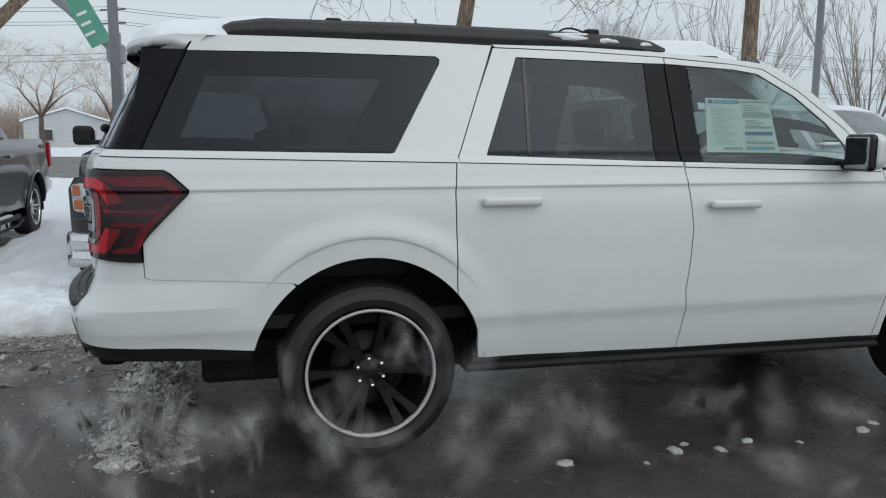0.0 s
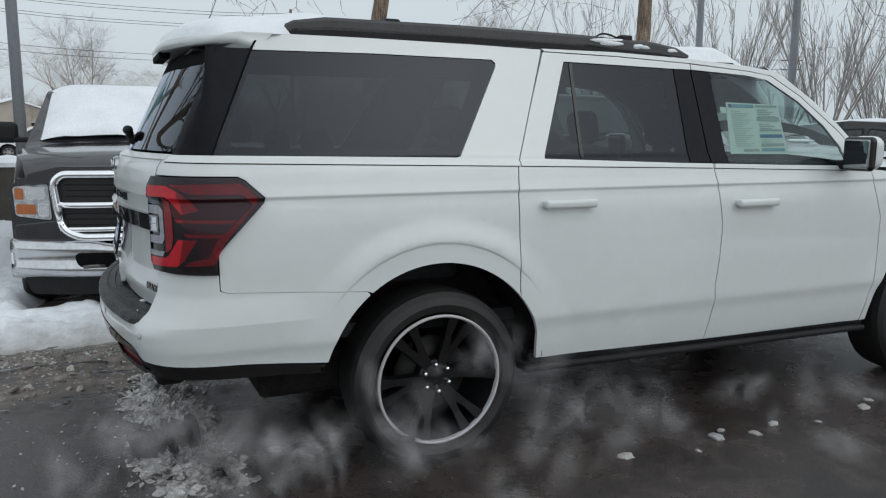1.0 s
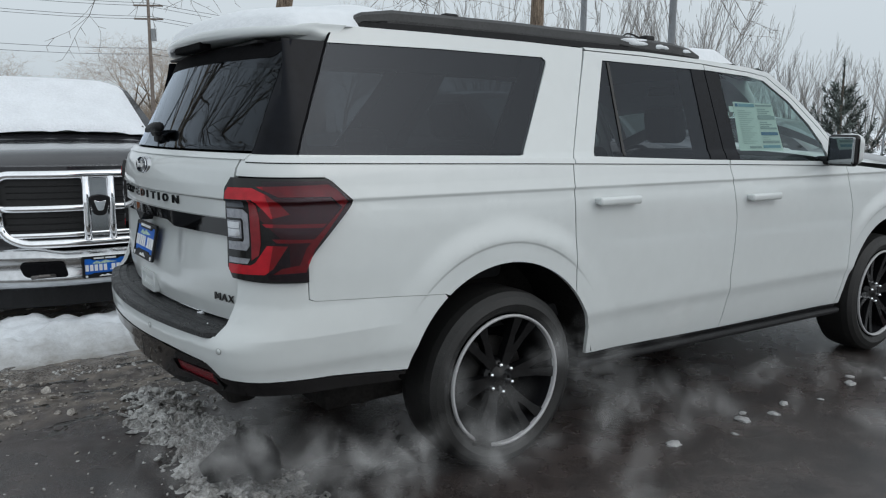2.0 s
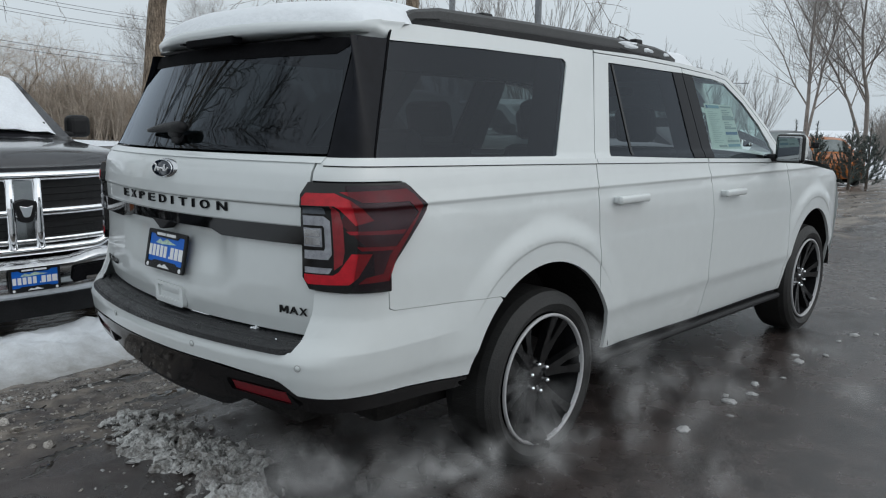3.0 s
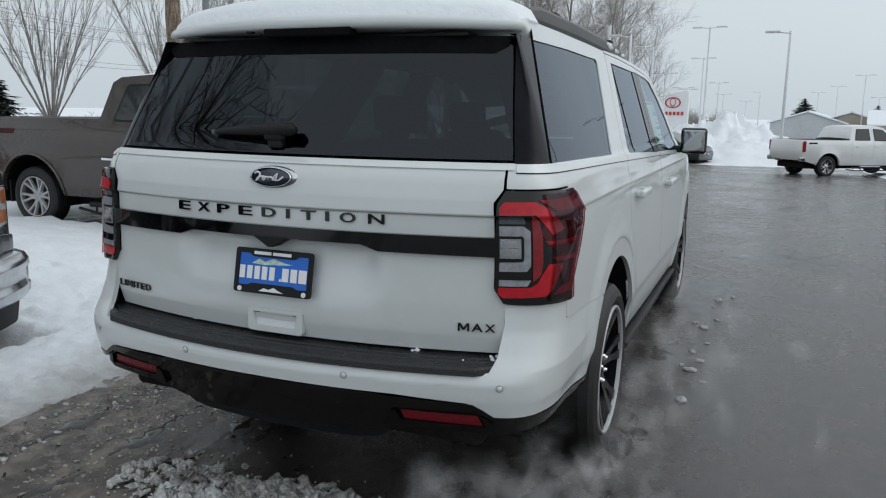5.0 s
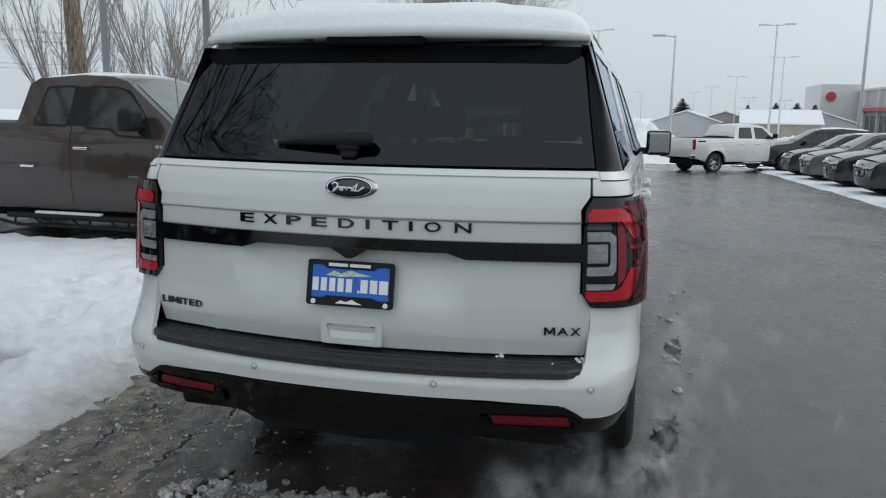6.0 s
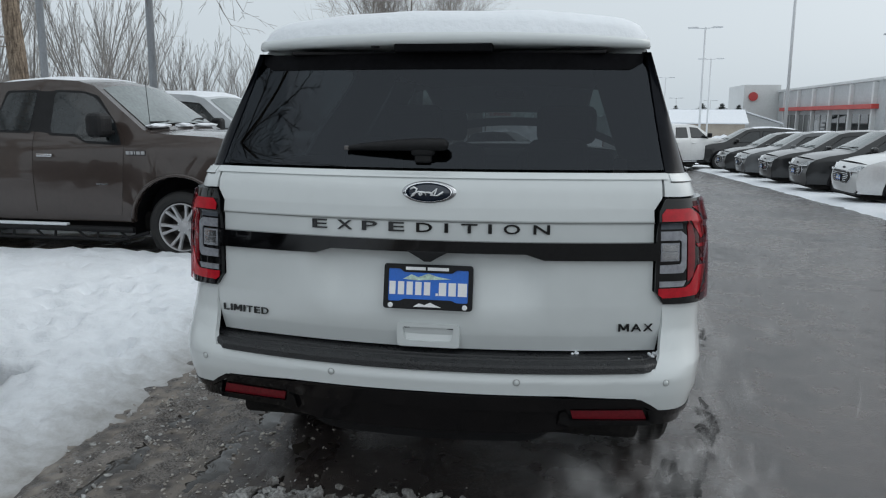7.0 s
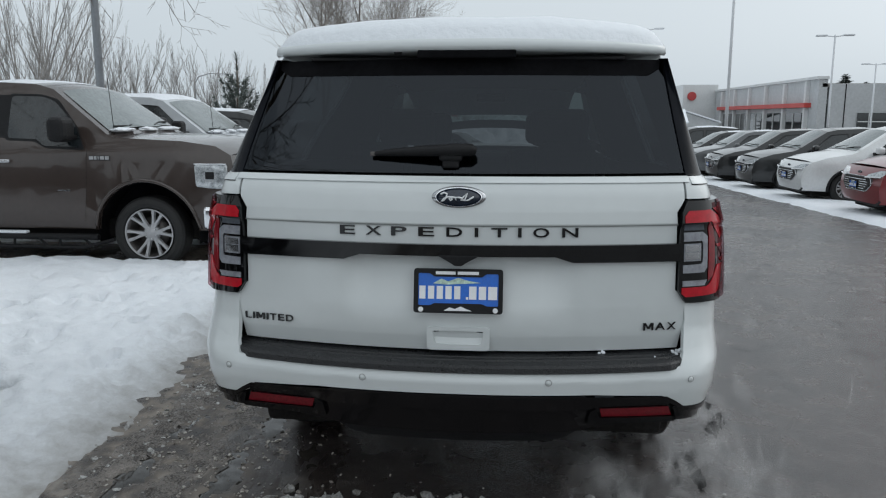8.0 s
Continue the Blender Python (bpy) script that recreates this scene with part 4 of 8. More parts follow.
    part("wiper_tip", box(0.012, 0.02, 0.016, (-1.166, 0.318, 1.491), 0.003), STEEL, wiper)

    # dark inner shell behind the seams, floor and underbody
    for s in (1, -1):
        fl = (lambda q: q) if s > 0 else mirrored
        for poly in ([(0.9, 0.60), (1.44, 0.60), (1.44, 1.38), (0.9, 1.38)], [(1.44, 0.97), (2.55, 0.97), (2.55, 1.36), (1.44, 1.38)], [(2.64, 0.45), (4.84, 0.43), (4.84, 1.28), (2.64, 1.34)]):
            body_panel("inner_shell", fl(poly), DARK, car, off=-0.03, rim=0)
        body_panel("inner_pillar", fl([(1.0, 1.41), (1.12, 1.41), (1.33, 1.87), (1.22, 1.87)]), DARK, car, off=-0.03, rim=0)
        body_panel("inner_pillar", fl([(2.22, 1.40), (2.56, 1.39), (2.76, 1.88), (2.44, 1.88)]), DARK, car, off=-0.03, rim=0)
        body_panel("inner_pillar", fl([(3.49, 1.355), (3.69, 1.35), (3.68, 1.86), (3.49, 1.86)]), DARK, car, off=-0.03, rim=0)
        body_panel("inner_trim", fl([(1.36, 1.838), (3.95, 1.846), (3.9, 1.888), (1.38, 1.893)]), DARK, car, off=-0.022, rim=0)
        body_panel("inner_trim", fl([(0.86, 1.30), (3.7, 1.25), (3.7, 1.355), (2.6, 1.382), (0.86, 1.41)]), DARK, car, off=-0.022, rim=0)
        body_panel("inner_trim", fl([(2.17, 1.395), (2.59, 1.383), (2.775, 1.85), (2.412, 1.85)]), DARK, car, off=-0.022, rim=0.15)
        body_panel("inner_trim", fl([(3.47, 1.355), (3.70, 1.35), (3.69, 1.84), (3.47, 1.84)]), DARK, car, off=-0.022, rim=0.09)
        body_panel("inner_trim", fl([(0.99, 1.42), (1.10, 1.42), (1.29, 1.83), (1.19, 1.83)]), DARK, car, off=-0.034, rim=0.08)
        body_panel("inner_rail", fl([(1.2, 1.862), (3.9, 1.845), (3.9, 1.87), (1.2, 1.90)]), DARK, car, off=-0.03, rim=0)
    body_panel("tailgate_inner", [(-0.83, 0.8), (0.83, 0.8), (0.86, 1.4), (-0.86, 1.4)], DARK, car, off=-0.075, rim=0)
    part("underbody", box(4.6, 1.36, 0.2, (1.55, 0, 0.42), 0.03), UNDER, car, "grimy dark underbody")
    part("rear_crossmember", box(0.12, 1.5, 0.16, (-1.12, 0, 0.54), 0.03), UNDER, car)
    part("cabin_floor", box(4.0, 1.5, 0.06, (1.2, 0, 0.62)), SEAT, car)
    part("rear_axle", tube([(0, -0.72, 0.40), (0, -0.2, 0.39), (0, 0.2, 0.39), (0, 0.72, 0.40)], [0.06, 0.06, 0.06, 0.06], 10), UNDER, car)
    part("muffler", box(0.5, 0.34, 0.2, (-0.62, -0.42, 0.50), 0.07, seg=3), UNDER, car, "dull steel muffler")
    part("exhaust_pipe", tube([(-0.4, -0.5, 0.48), (-0.7, -0.62, 0.49), (-0.95, -0.66, 0.49)], 0.033, 12), STEEL, car)
    spare = part("spare_wheel", lathe([(0.0, -0.1), (0.36, -0.1), (0.39, -0.06), (0.39, 0.06), (0.36, 0.1), (0.0, 0.1)], 32), RUBBER, car)
    spare.matrix_basis = pose(-0.62, 0.25, 0.46, 90, 0, 0)

    # seats, steering wheel, headlining and window paper
    part("headlining", strip_over([(x, side_edge(x, z) - 0.06, z - 0.045, 0.04) for x, z in edge], None, 10), SEAT, car)
    def seat(x, y, w, tilt=12, top=1.30, rest=True, rest_w=0.27):
        ob = empty("seat", pose(x, y, 0))
        ob.parent = car
        part("seat_cushion", box(0.52, w, 0.16, (0.12, 0, 0.86), 0.05, seg=3), SEAT, ob)
        part("seat_back", box(0.15, w, top - 0.85, (-0.18, 0, (top + 0.85) / 2), 0.06, seg=3, turn=pose(0, 0, 0, 0, -tilt)), SEAT, ob)
        if rest:
            part("headrest", box(0.11, rest_w, 0.22, (-0.27, 0, top + 0.14), 0.05, seg=3, turn=pose(0, 0, 0, 0, -tilt)), SEAT, ob)
    for y in (-0.4, 0.4):
        seat(1.95, y, 0.54, top=1.40)
        seat(0.95, y * 1.12, 0.56, top=1.42, rest_w=0.34)
    for y in (-0.42, 0.0, 0.42):
        seat(-0.12, y, 0.42, top=1.26, rest=y != 0)
    part("dashboard", box(0.42, 1.5, 0.34, (2.62, 0, 1.17), 0.09, seg=3), SEAT, car)
    sw = lathe([(0.175, -0.016), (0.19, 0.0), (0.175, 0.016), (0.16, 0.0), (0.175, -0.016)], 32)
    bmesh.ops.transform(sw, matrix=pose(2.3, 0.4, 1.23, 0, 0, 90) @ pose(0, 0, 0, 25, 0, 0), verts=sw.verts)
    part("steering_wheel", sw, SEAT, car, smooth=True)
    part("interior_mirror", box(0.03, 0.22, 0.06, (2.12, 0, 1.77), 0.012), PLASTIC, car)
    paper = body_panel("window_sticker", [(3.765, 1.40), (4.185, 1.395), (4.165, 1.665), (3.795, 1.672)], PAPER, car, off=-0.02, rim=0.002, label="white price sheet inside the window")
    bars = [(3.805, 1.645, 0.025, 0.018, INK_BLUE), (3.835, 1.645, 0.15, 0.018, INK_TEAL), (3.995, 1.65, 0.16, 0.010, INK_GREY), (3.995, 1.575, 0.165, 0.022, INK_GREY), (4.0, 1.52, 0.16, 0.010, INK_GREY), (3.995, 1.485, 0.165, 0.018, INK_BLUE), (3.995, 1.44, 0.165, 0.014, INK_GREY), (3.99, 1.412, 0.17, 0.016, INK_TEAL), (3.86, 1.412, 0.11, 0.012, INK_GREY)]
    bars += [(3.815, 1.622 - 0.0115 * k, 0.07 + 0.012 * ((k * 5) % 7), 0.0042, INK_PALE) for k in range(17)]
    bars += [(4.005, 1.632 - 0.0115 * k, 0.08 + 0.012 * ((k * 3) % 5), 0.005, INK_GREY) for k in range(4)] + [(4.005, 1.556 - 0.012 * k, 0.07 + 0.014 * ((k * 3) % 5), 0.005, INK_GREY) for k in range(3)] + [(4.005, 1.470 - 0.010 * k, 0.06 + 0.014 * (k % 4), 0.004, INK_PALE) for k in range(2)]
    for u, z, w, h, m in bars:
        body_panel("print_bar", [(u, z), (u + w, z), (u + w, z + h), (u, z + h)], m, paper, off=-0.0165, rim=0.0005)
    body_panel("window_tag", [(3.745, 1.615), (3.785, 1.613), (3.785, 1.645), (3.745, 1.647)], PAPER, car, off=-0.018, rim=0.001)
    return car


def plate_dress(plate, pm, logo=True):
    """Frame, plain white bars for the wording and the printed hills, on a plate in the pose pm."""
    fr = bmesh.new()
    outer = rounded([(-0.158, -0.079), (0.158, -0.079), (0.158, 0.079), (-0.158, 0.079)], 0.012)
    inner = rounded([(-0.142, -0.052), (-0.1, -0.052), (-0.085, -0.044), (0.085, -0.044), (0.1, -0.052), (0.142, -0.052), (0.142, 0.062), (0.1, 0.062), (0.085, 0.05), (-0.085, 0.05), (-0.1, 0.062), (-0.142, 0.062)][::1], 0.006)
    va = [fr.verts.new((x, -0.006, z)) for x, z in outer]
    vb = [fr.verts.new((x, -0.006, z)) for x, z in inner]
    ea = [fr.edges.new((va[i], va[(i + 1) % len(va)])) for i in range(len(va))]
    eb = [fr.edges.new((vb[i], vb[(i + 1) % len(vb)])) for i in range(len(vb))]
    bmesh.ops.triangle_fill(fr, use_beauty=True, edges=ea + eb)
    r = bmesh.ops.extrude_face_region(fr, geom=fr.faces[:])
    bmesh.ops.translate(fr, vec=(0, 0.01, 0), verts=[v for v in r["geom"] if isinstance(v, bmesh.types.BMVert)])
    bmesh.ops.recalc_face_normals(fr, faces=fr.faces)
    bmesh.ops.transform(fr, matrix=pm, verts=fr.verts)
    part("plate_frame", fr, PLASTIC, plate, "black plate frame")
    bars = [(-0.127 + 0.031 * i, 0.0, 0.022, 0.046) for i in range(5)] + [(0.032, -0.019, 0.008, 0.009), (0.052, 0.0, 0.026, 0.046), (0.086, 0.0, 0.026, 0.046), (0.122, 0.0, 0.032, 0.046)]
    bars = [(x, z - 0.006, w, h) for x, z, w, h in bars]
    for x, z, w, h in bars:
        b = box(w, 0.002, h, (x, -0.0035, z), 0)
        bmesh.ops.transform(b, matrix=pm, verts=b.verts)
        part("plate_bar", b, WHITE_INK, plate)
    for x, w in ((-0.045, 0.07), (0.035, 0.075)):
        b = box(w, 0.002, 0.011, (x, -0.0075, 0.0635), 0)
        bmesh.ops.transform(b, matrix=pm, verts=b.verts)
        part("frame_bar", b, WHITE_INK, plate)
    hills = prism([(-0.09, 0.026), (-0.06, 0.043), (-0.035, 0.034), (0.0, 0.047), (0.03, 0.038), (0.08, 0.03), (0.04, 0.027), (0.0, 0.025), (-0.04, 0.022)], 0.002, pm @ Matrix.Translation((0, -0.0032, 0)))
    part("printed_hills", hills, mat("pale_green_print", (0.45, 0.6, 0.5), 0.5, grain=80, spread=0.5), plate)
    peak = prism([(-0.05, -0.07), (-0.03, -0.058), (-0.01, -0.063), (0.01, -0.054), (0.03, -0.063), (0.05, -0.07)], 0.002, pm @ Matrix.Translation((0, -0.0072, 0)))
    part("frame_peak", peak, WHITE_INK, plate)
    for sx in (-0.132, 0.132):
        b = lathe([(0.0, -0.009), (0.008, -0.0085), (0.01, -0.005)], 14)
        bmesh.ops.transform(b, matrix=pm @ Matrix.Translation((sx, 0, -0.067)), verts=b.verts)
        part("plate_bolt", b, WHITE_INK, plate)


SUV = build_suv()


# ---- ground, road and snow ----
def ground_z(x, y):
    """The lot lies level round the vehicle and falls away gently ahead."""
    d = min(60.0, max(0.0, x - 3.0))
    return -0.0265 * d * d / (d + 2.5)


def nz(x, y, s, seed=0.0):
    return noise.noise((x * s, y * s, seed))


def asphalt_material():
    """Wet dark asphalt: stone grain, damp patches that shine, and a dull brown film of slush in tyre streaks beside the snow."""
    m = mat("wet_asphalt", (0.03, 0.027, 0.026), 0.21, grain=0.55, rough_spread=0.12, spread=0.4, bump=0.25, bump_scale=170, spec=0.72, ramp=((0.018, 0.0140, 0.013), (0.082, 0.065, 0.060)))
    n, l = m.node_tree.nodes, m.node_tree.links
    b = n["Principled BSDF"]
    co = n.new("ShaderNodeTexCoord")
    sep = n.new("ShaderNodeSeparateXYZ")
    l.new(co.outputs["Object"], sep.inputs[0])

    def noise_at(scale, detail, stretch=(1, 1, 1)):
        mp, t = n.new("ShaderNodeMapping"), n.new("ShaderNodeTexNoise")
        mp.inputs["Scale"].default_value = stretch
        t.inputs["Scale"].default_value, t.inputs["Detail"].default_value = scale, detail
        l.new(co.outputs["Object"], mp.inputs[0])
        l.new(mp.outputs[0], t.inputs["Vector"])
        return t.outputs["Fac"]

    def span(value, a, c, lo=0.0, hi=1.0):
        r = n.new("ShaderNodeMapRange")
        for k, v in zip(("From Min", "From Max", "To Min", "To Max"), (a, c, lo, hi)):
            r.inputs[k].default_value = v
        l.new(value, r.inputs["Value"])
        return r.outputs[0]

    def math_of(op, p, q):
        x = n.new("ShaderNodeMath")
        x.operation = op
        for k, v in enumerate((p, q)):
            if isinstance(v, (int, float)):
                x.inputs[k].default_value = v
            else:
                l.new(v, x.inputs[k])
        return x.outputs[0]

    streak = noise_at(2.2, 7, (0.28, 1.6, 1))
    mottle = noise_at(9.0, 8)
    # the film lies between the vehicle's left half and the snow
    wander = math_of("ADD", sep.outputs["Y"], span(noise_at(0.8, 3), 0.3, 0.7, -0.6, 0.6))
    film = math_of("MULTIPLY", span(wander, 0.72, 1.35), span(math_of("ADD", streak, math_of("MULTIPLY", mottle, 0.7)), 0.66, 0.92))
    crumbs = n.new("ShaderNodeTexVoronoi")
    crumbs.inputs["Scale"].default_value = 90
    l.new(co.outputs["Object"], crumbs.inputs["Vector"])
    mix = n.new("ShaderNodeMix")
    mix.data_type, mix.blend_type = "RGBA", "MULTIPLY"
    mix.inputs[0].default_value = 0.45
    l.new(b.inputs["Base Color"].links[0].from_socket, mix.inputs[6])
    l.new(crumbs.outputs["Distance"], mix.inputs[7])
    ramp = n.new("ShaderNodeValToRGB")
    ramp.color_ramp.elements[0].position, ramp.color_ramp.elements[1].position = 0.40, 0.66
    ramp.color_ramp.elements[0].color, ramp.color_ramp.elements[1].color = (0.05, 0.038, 0.029, 1), (0.29, 0.25, 0.21, 1)
    l.new(math_of("ADD", math_of("MULTIPLY", mottle, 0.6), math_of("MULTIPLY", streak, 0.4)), ramp.inputs[0])
    dirt = n.new("ShaderNodeMix")
    dirt.data_type = "RGBA"
    l.new(film, dirt.inputs[0])
    l.new(mix.outputs[2], dirt.inputs[6])
    l.new(ramp.outputs[0], dirt.inputs[7])
    l.new(dirt.outputs[2], b.inputs["Base Color"])
    rough = n.new("ShaderNodeMix")
    l.new(span(wander, 0.2, 0.9), rough.inputs[0])
    l.new(b.inputs["Roughness"].links[0].from_socket, rough.inputs[2])
    l.new(math_of("MINIMUM", span(mottle, 0.35, 0.65, 0.25, 0.75), span(noise_at(1.7, 4, (0.5, 1.5, 1)), 0.42, 0.47, 0.05, 0.9)), rough.inputs[3])
    l.new(rough.outputs[0], b.inputs["Roughness"])
    relief = n.new("ShaderNodeBump")
    relief.inputs["Strength"].default_value, relief.inputs["Distance"].default_value = 0.7, 0.02
    l.new(math_of("MULTIPLY", math_of("ADD", mottle, streak), film), relief.inputs["Height"])
    l.new(b.inputs["Normal"].links[0].from_socket, relief.inputs["Normal"])
    l.new(relief.outputs[0], b.inputs["Normal"])
    return m


ASPHALT = asphalt_material()
ROAD = mat("damp_road", (0.11, 0.105, 0.1), 0.5, grain=0.25, spread=0.3, rough_spread=0.15, bump=0.2, bump_scale=60)
SNOW = mat("snow", (0.78, 0.81, 0.845), 0.6, grain=1.6, spread=0.05, bump=0.45, bump_scale=26, deep=0.03)
SNOW_SMOOTH = mat("settled_snow", (0.75, 0.78, 0.81), 0.6, grain=2, spread=0.03, bump=0.25, bump_scale=30)
CLOD = mat("wet_snow_clod", (0.38, 0.38, 0.38), 0.5, grain=14, spread=0.2, bump=0.8, bump_scale=60)
SNOW_FINE = mat("packed_snow", (0.78, 0.81, 0.85), 0.55, grain=5, spread=0.06, bump=0.6, bump_scale=60)
SLUSH = mat("dirty_slush", (0.16, 0.14, 0.12), 0.3, grain=9, rough_spread=0.2, bump=1.0, bump_scale=60, ramp=((0.035, 0.028, 0.023), (0.27, 0.24, 0.215)))
ICE = mat("grey_ice", (0.45, 0.45, 0.45), 0.45, grain=7, bump=0.8, bump_scale=70, ramp=((0.13, 0.115, 0.10), (0.68, 0.68, 0.67)))


def axis(lo, hi, a, b, fine, grow=1.25):
    """Steps from lo to hi, fine between a and b and growing outwards."""
    out = list(np.arange(a, b + fine / 2, fine))
    s, v = fine, out[-1]
    while v < hi - 1e-6:
        s *= grow
        v = min(hi, v + s)
        out.append(v)
    s, v = fine, a
    while v > lo + 1e-6:
        s *= grow
        v = max(lo, v - s)
        out.insert(0, v)
    return [float(q) for q in out]


def sheet(xs, ys, height, keep=None):
    verts = [(x, y, height(x, y)) for x in xs for y in ys]
    n = len(ys)
    faces = [(i * n + j, (i + 1) * n + j, (i + 1) * n + j + 1, i * n + j + 1) for i in range(len(xs) - 1) for j in range(n - 1)]
    if keep:
        faces = [f for f in faces if any(keep(*verts[k]) for k in f)]
    bm = bmesh.new()
    vs = [bm.verts.new(v) for v in verts]
    for f in faces:
        bm.faces.new([vs[k] for k in f])
    loose = [v for v in bm.verts if not v.link_faces]
    bmesh.ops.delete(bm, geom=loose, context="VERTS")
    return bm


def lot_height(x, y):
    return ground_z(x, y) + 0.006 * nz(x, y, 0.6) * (abs(x) < 30)


tagged(part("ground", sheet(axis(-900, 1200, -6, 12, 0.3), axis(-900, 1200, -8, 6, 0.3), lot_height), ASPHALT, smooth=True), "wet dark asphalt lot with damp shining patches", "ground", kind="structure")

# spaces under the parked pickups where no snow lies: x0, x1, y0, y1
BARE = [(-1.85, -0.05, 2.75, 8.0), (3.9, 5.7, 2.95, 8.0), (-5.3, -3.5, 3.7, 9.0), (6.7, 8.5, 3.0, 8.2), (11.8, 13.6, 3.2, 8.0)]


def verge_height(x, y):
    e = 1.74 + 6.5 * ease(8.2, 13.0, x) + 0.12 * nz(x, 0, 0.9, 3) + 0.09 * nz(x, y, 3.1, 5) + 0.06 * nz(x, y, 9, 15) + 0.03 * nz(x, y, 23, 16)
    d = y - e
    top = 0.035 + 0.075 * ease(0.0, 0.7, d) + 0.035 * nz(x, y, 0.7, 1) + 0.035 * nz(x, y, 2.3, 2) + 0.05 * abs(nz(x, y, 4.5, 6)) + 0.030 * nz(x, y, 8, 4) + 0.026 * max(0.0, nz(x, y, 11, 17)) + 0.016 * nz(x, y, 19, 14)
    h = -0.03 + (top + 0.03) * (0.30 * ease(-0.10, 0.10, d) + 0.70 * ease(0.0, 0.6, d))
    for x0, x1, y0, y1 in BARE:
        j = 0.12 * nz(x, y, 1.7, 8)
        inside = min(x - x0, x1 - x, y - y0, y1 - y) + j
        h = h * (1 - ease(-0.12, 0.12, inside)) - 0.04 * ease(-0.12, 0.12, inside)
    for px, py in ((-0.1, 2.75), (0.95, 3.30), (0.96, 3.03), (1.3, 2.6), (1.82, 4.01), (1.95, 3.88), (2.08, 3.66), (2.10, 3.34), (2.12, 3.12), (3.0, 3.6), (0.2, 3.9), (1.0, 4.6), (0.5, 2.4), (2.9, 4.3), (1.5, 4.5), (2.4, 4.7), (3.6, 3.3), (1.45, 3.55)):
        if abs(x - px) < 0.3 and abs(y - py) < 0.2:
            h -= 0.085 * ease(1.25, 0.7, math.hypot((x - px) / 0.16, (y - py) / 0.075) + 0.5 * nz(x, y, 14, 18))
    return ground_z(x, y) + h


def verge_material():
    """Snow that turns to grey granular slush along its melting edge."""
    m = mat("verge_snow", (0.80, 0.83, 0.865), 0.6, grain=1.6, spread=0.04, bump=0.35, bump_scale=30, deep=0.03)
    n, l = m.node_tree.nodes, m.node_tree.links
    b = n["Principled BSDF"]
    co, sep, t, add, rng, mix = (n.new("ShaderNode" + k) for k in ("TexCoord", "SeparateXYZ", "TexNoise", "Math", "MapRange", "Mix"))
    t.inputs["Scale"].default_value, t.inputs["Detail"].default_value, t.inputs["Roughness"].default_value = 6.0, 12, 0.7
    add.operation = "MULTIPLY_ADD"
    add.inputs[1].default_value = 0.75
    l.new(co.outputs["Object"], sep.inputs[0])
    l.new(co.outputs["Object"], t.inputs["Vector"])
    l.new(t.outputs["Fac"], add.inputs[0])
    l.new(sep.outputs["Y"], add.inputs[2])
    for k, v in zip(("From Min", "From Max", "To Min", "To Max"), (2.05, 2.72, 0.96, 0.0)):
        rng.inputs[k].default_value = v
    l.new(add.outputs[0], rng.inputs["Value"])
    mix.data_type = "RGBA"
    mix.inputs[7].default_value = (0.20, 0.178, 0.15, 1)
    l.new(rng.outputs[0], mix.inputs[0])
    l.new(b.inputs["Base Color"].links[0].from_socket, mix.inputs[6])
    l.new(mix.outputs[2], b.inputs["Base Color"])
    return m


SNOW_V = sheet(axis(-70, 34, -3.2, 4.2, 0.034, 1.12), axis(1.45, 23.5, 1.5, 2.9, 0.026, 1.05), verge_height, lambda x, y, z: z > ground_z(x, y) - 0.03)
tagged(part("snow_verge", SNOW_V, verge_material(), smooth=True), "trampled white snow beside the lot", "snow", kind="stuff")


def kerb_snow(x, y):
    e = -5.95 - 0.12 * nz(x, 0, 0.5, 7) - 0.10 * nz(x, y, 2.3, 9)
    d, w = e - y, y + 7.5 - 0.5 * nz(x, y, 0.45, 11)
    return ground_z(x, y) - 0.03 + (0.10 + 0.03 * nz(x, y, 1.1, 12) + 0.014 * nz(x, y, 5, 13)) * ease(0, 0.35, d) * ease(-0.2, 0.3, w)


tagged(part("kerb_snow", sheet(axis(2, 40, 6, 18, 0.12, 1.1), axis(-8.4, -5.7, -8.4, -5.7, 0.09), kerb_snow, lambda x, y, z: z > ground_z(x, y) - 0.029), SNOW, smooth=True), "ragged strip of old snow along the lot edge", "snow", kind="stuff")


def slush_height(x, y):
    """Dirty half-frozen slush along the snow's edge, broken up in tyre streaks."""
    band = ease(0.55, 1.55, y + 0.3 * nz(x, y, 1.1, 21)) * (1 - ease(1.6, 1.85, y))
    streak = nz(x * 0.3, y * 3.2, 1.6, 22) * 0.50 + nz(x, y, 3.5, 23) * 0.35 + nz(x * 0.6, y, 9, 24) * 0.45 + nz(x, y, 17, 26) * 0.55 + nz(x, y, 31, 27) * 0.3 - 0.1 * (1 - ease(-2.4, -1.4, x))
    return ground_z(x, y) - 0.013 + 0.022 * band * (streak * 1.5 + 0.55) + 0.006 * ease(1.4, 1.65, y) * (1 - ease(1.7, 1.9, y)) * (0.6 + nz(x, y, 7, 25))


tagged(part("slush", sheet(axis(-6, 12, -2.6, 2.4, 0.026), axis(0.35, 2.2, 0.35, 2.2, 0.026), slush_height, lambda x, y, z: z > ground_z(x, y) - 0.002), SLUSH, smooth=True), "dirty brown-grey slush with tyre streaks", "slush", kind="stuff")


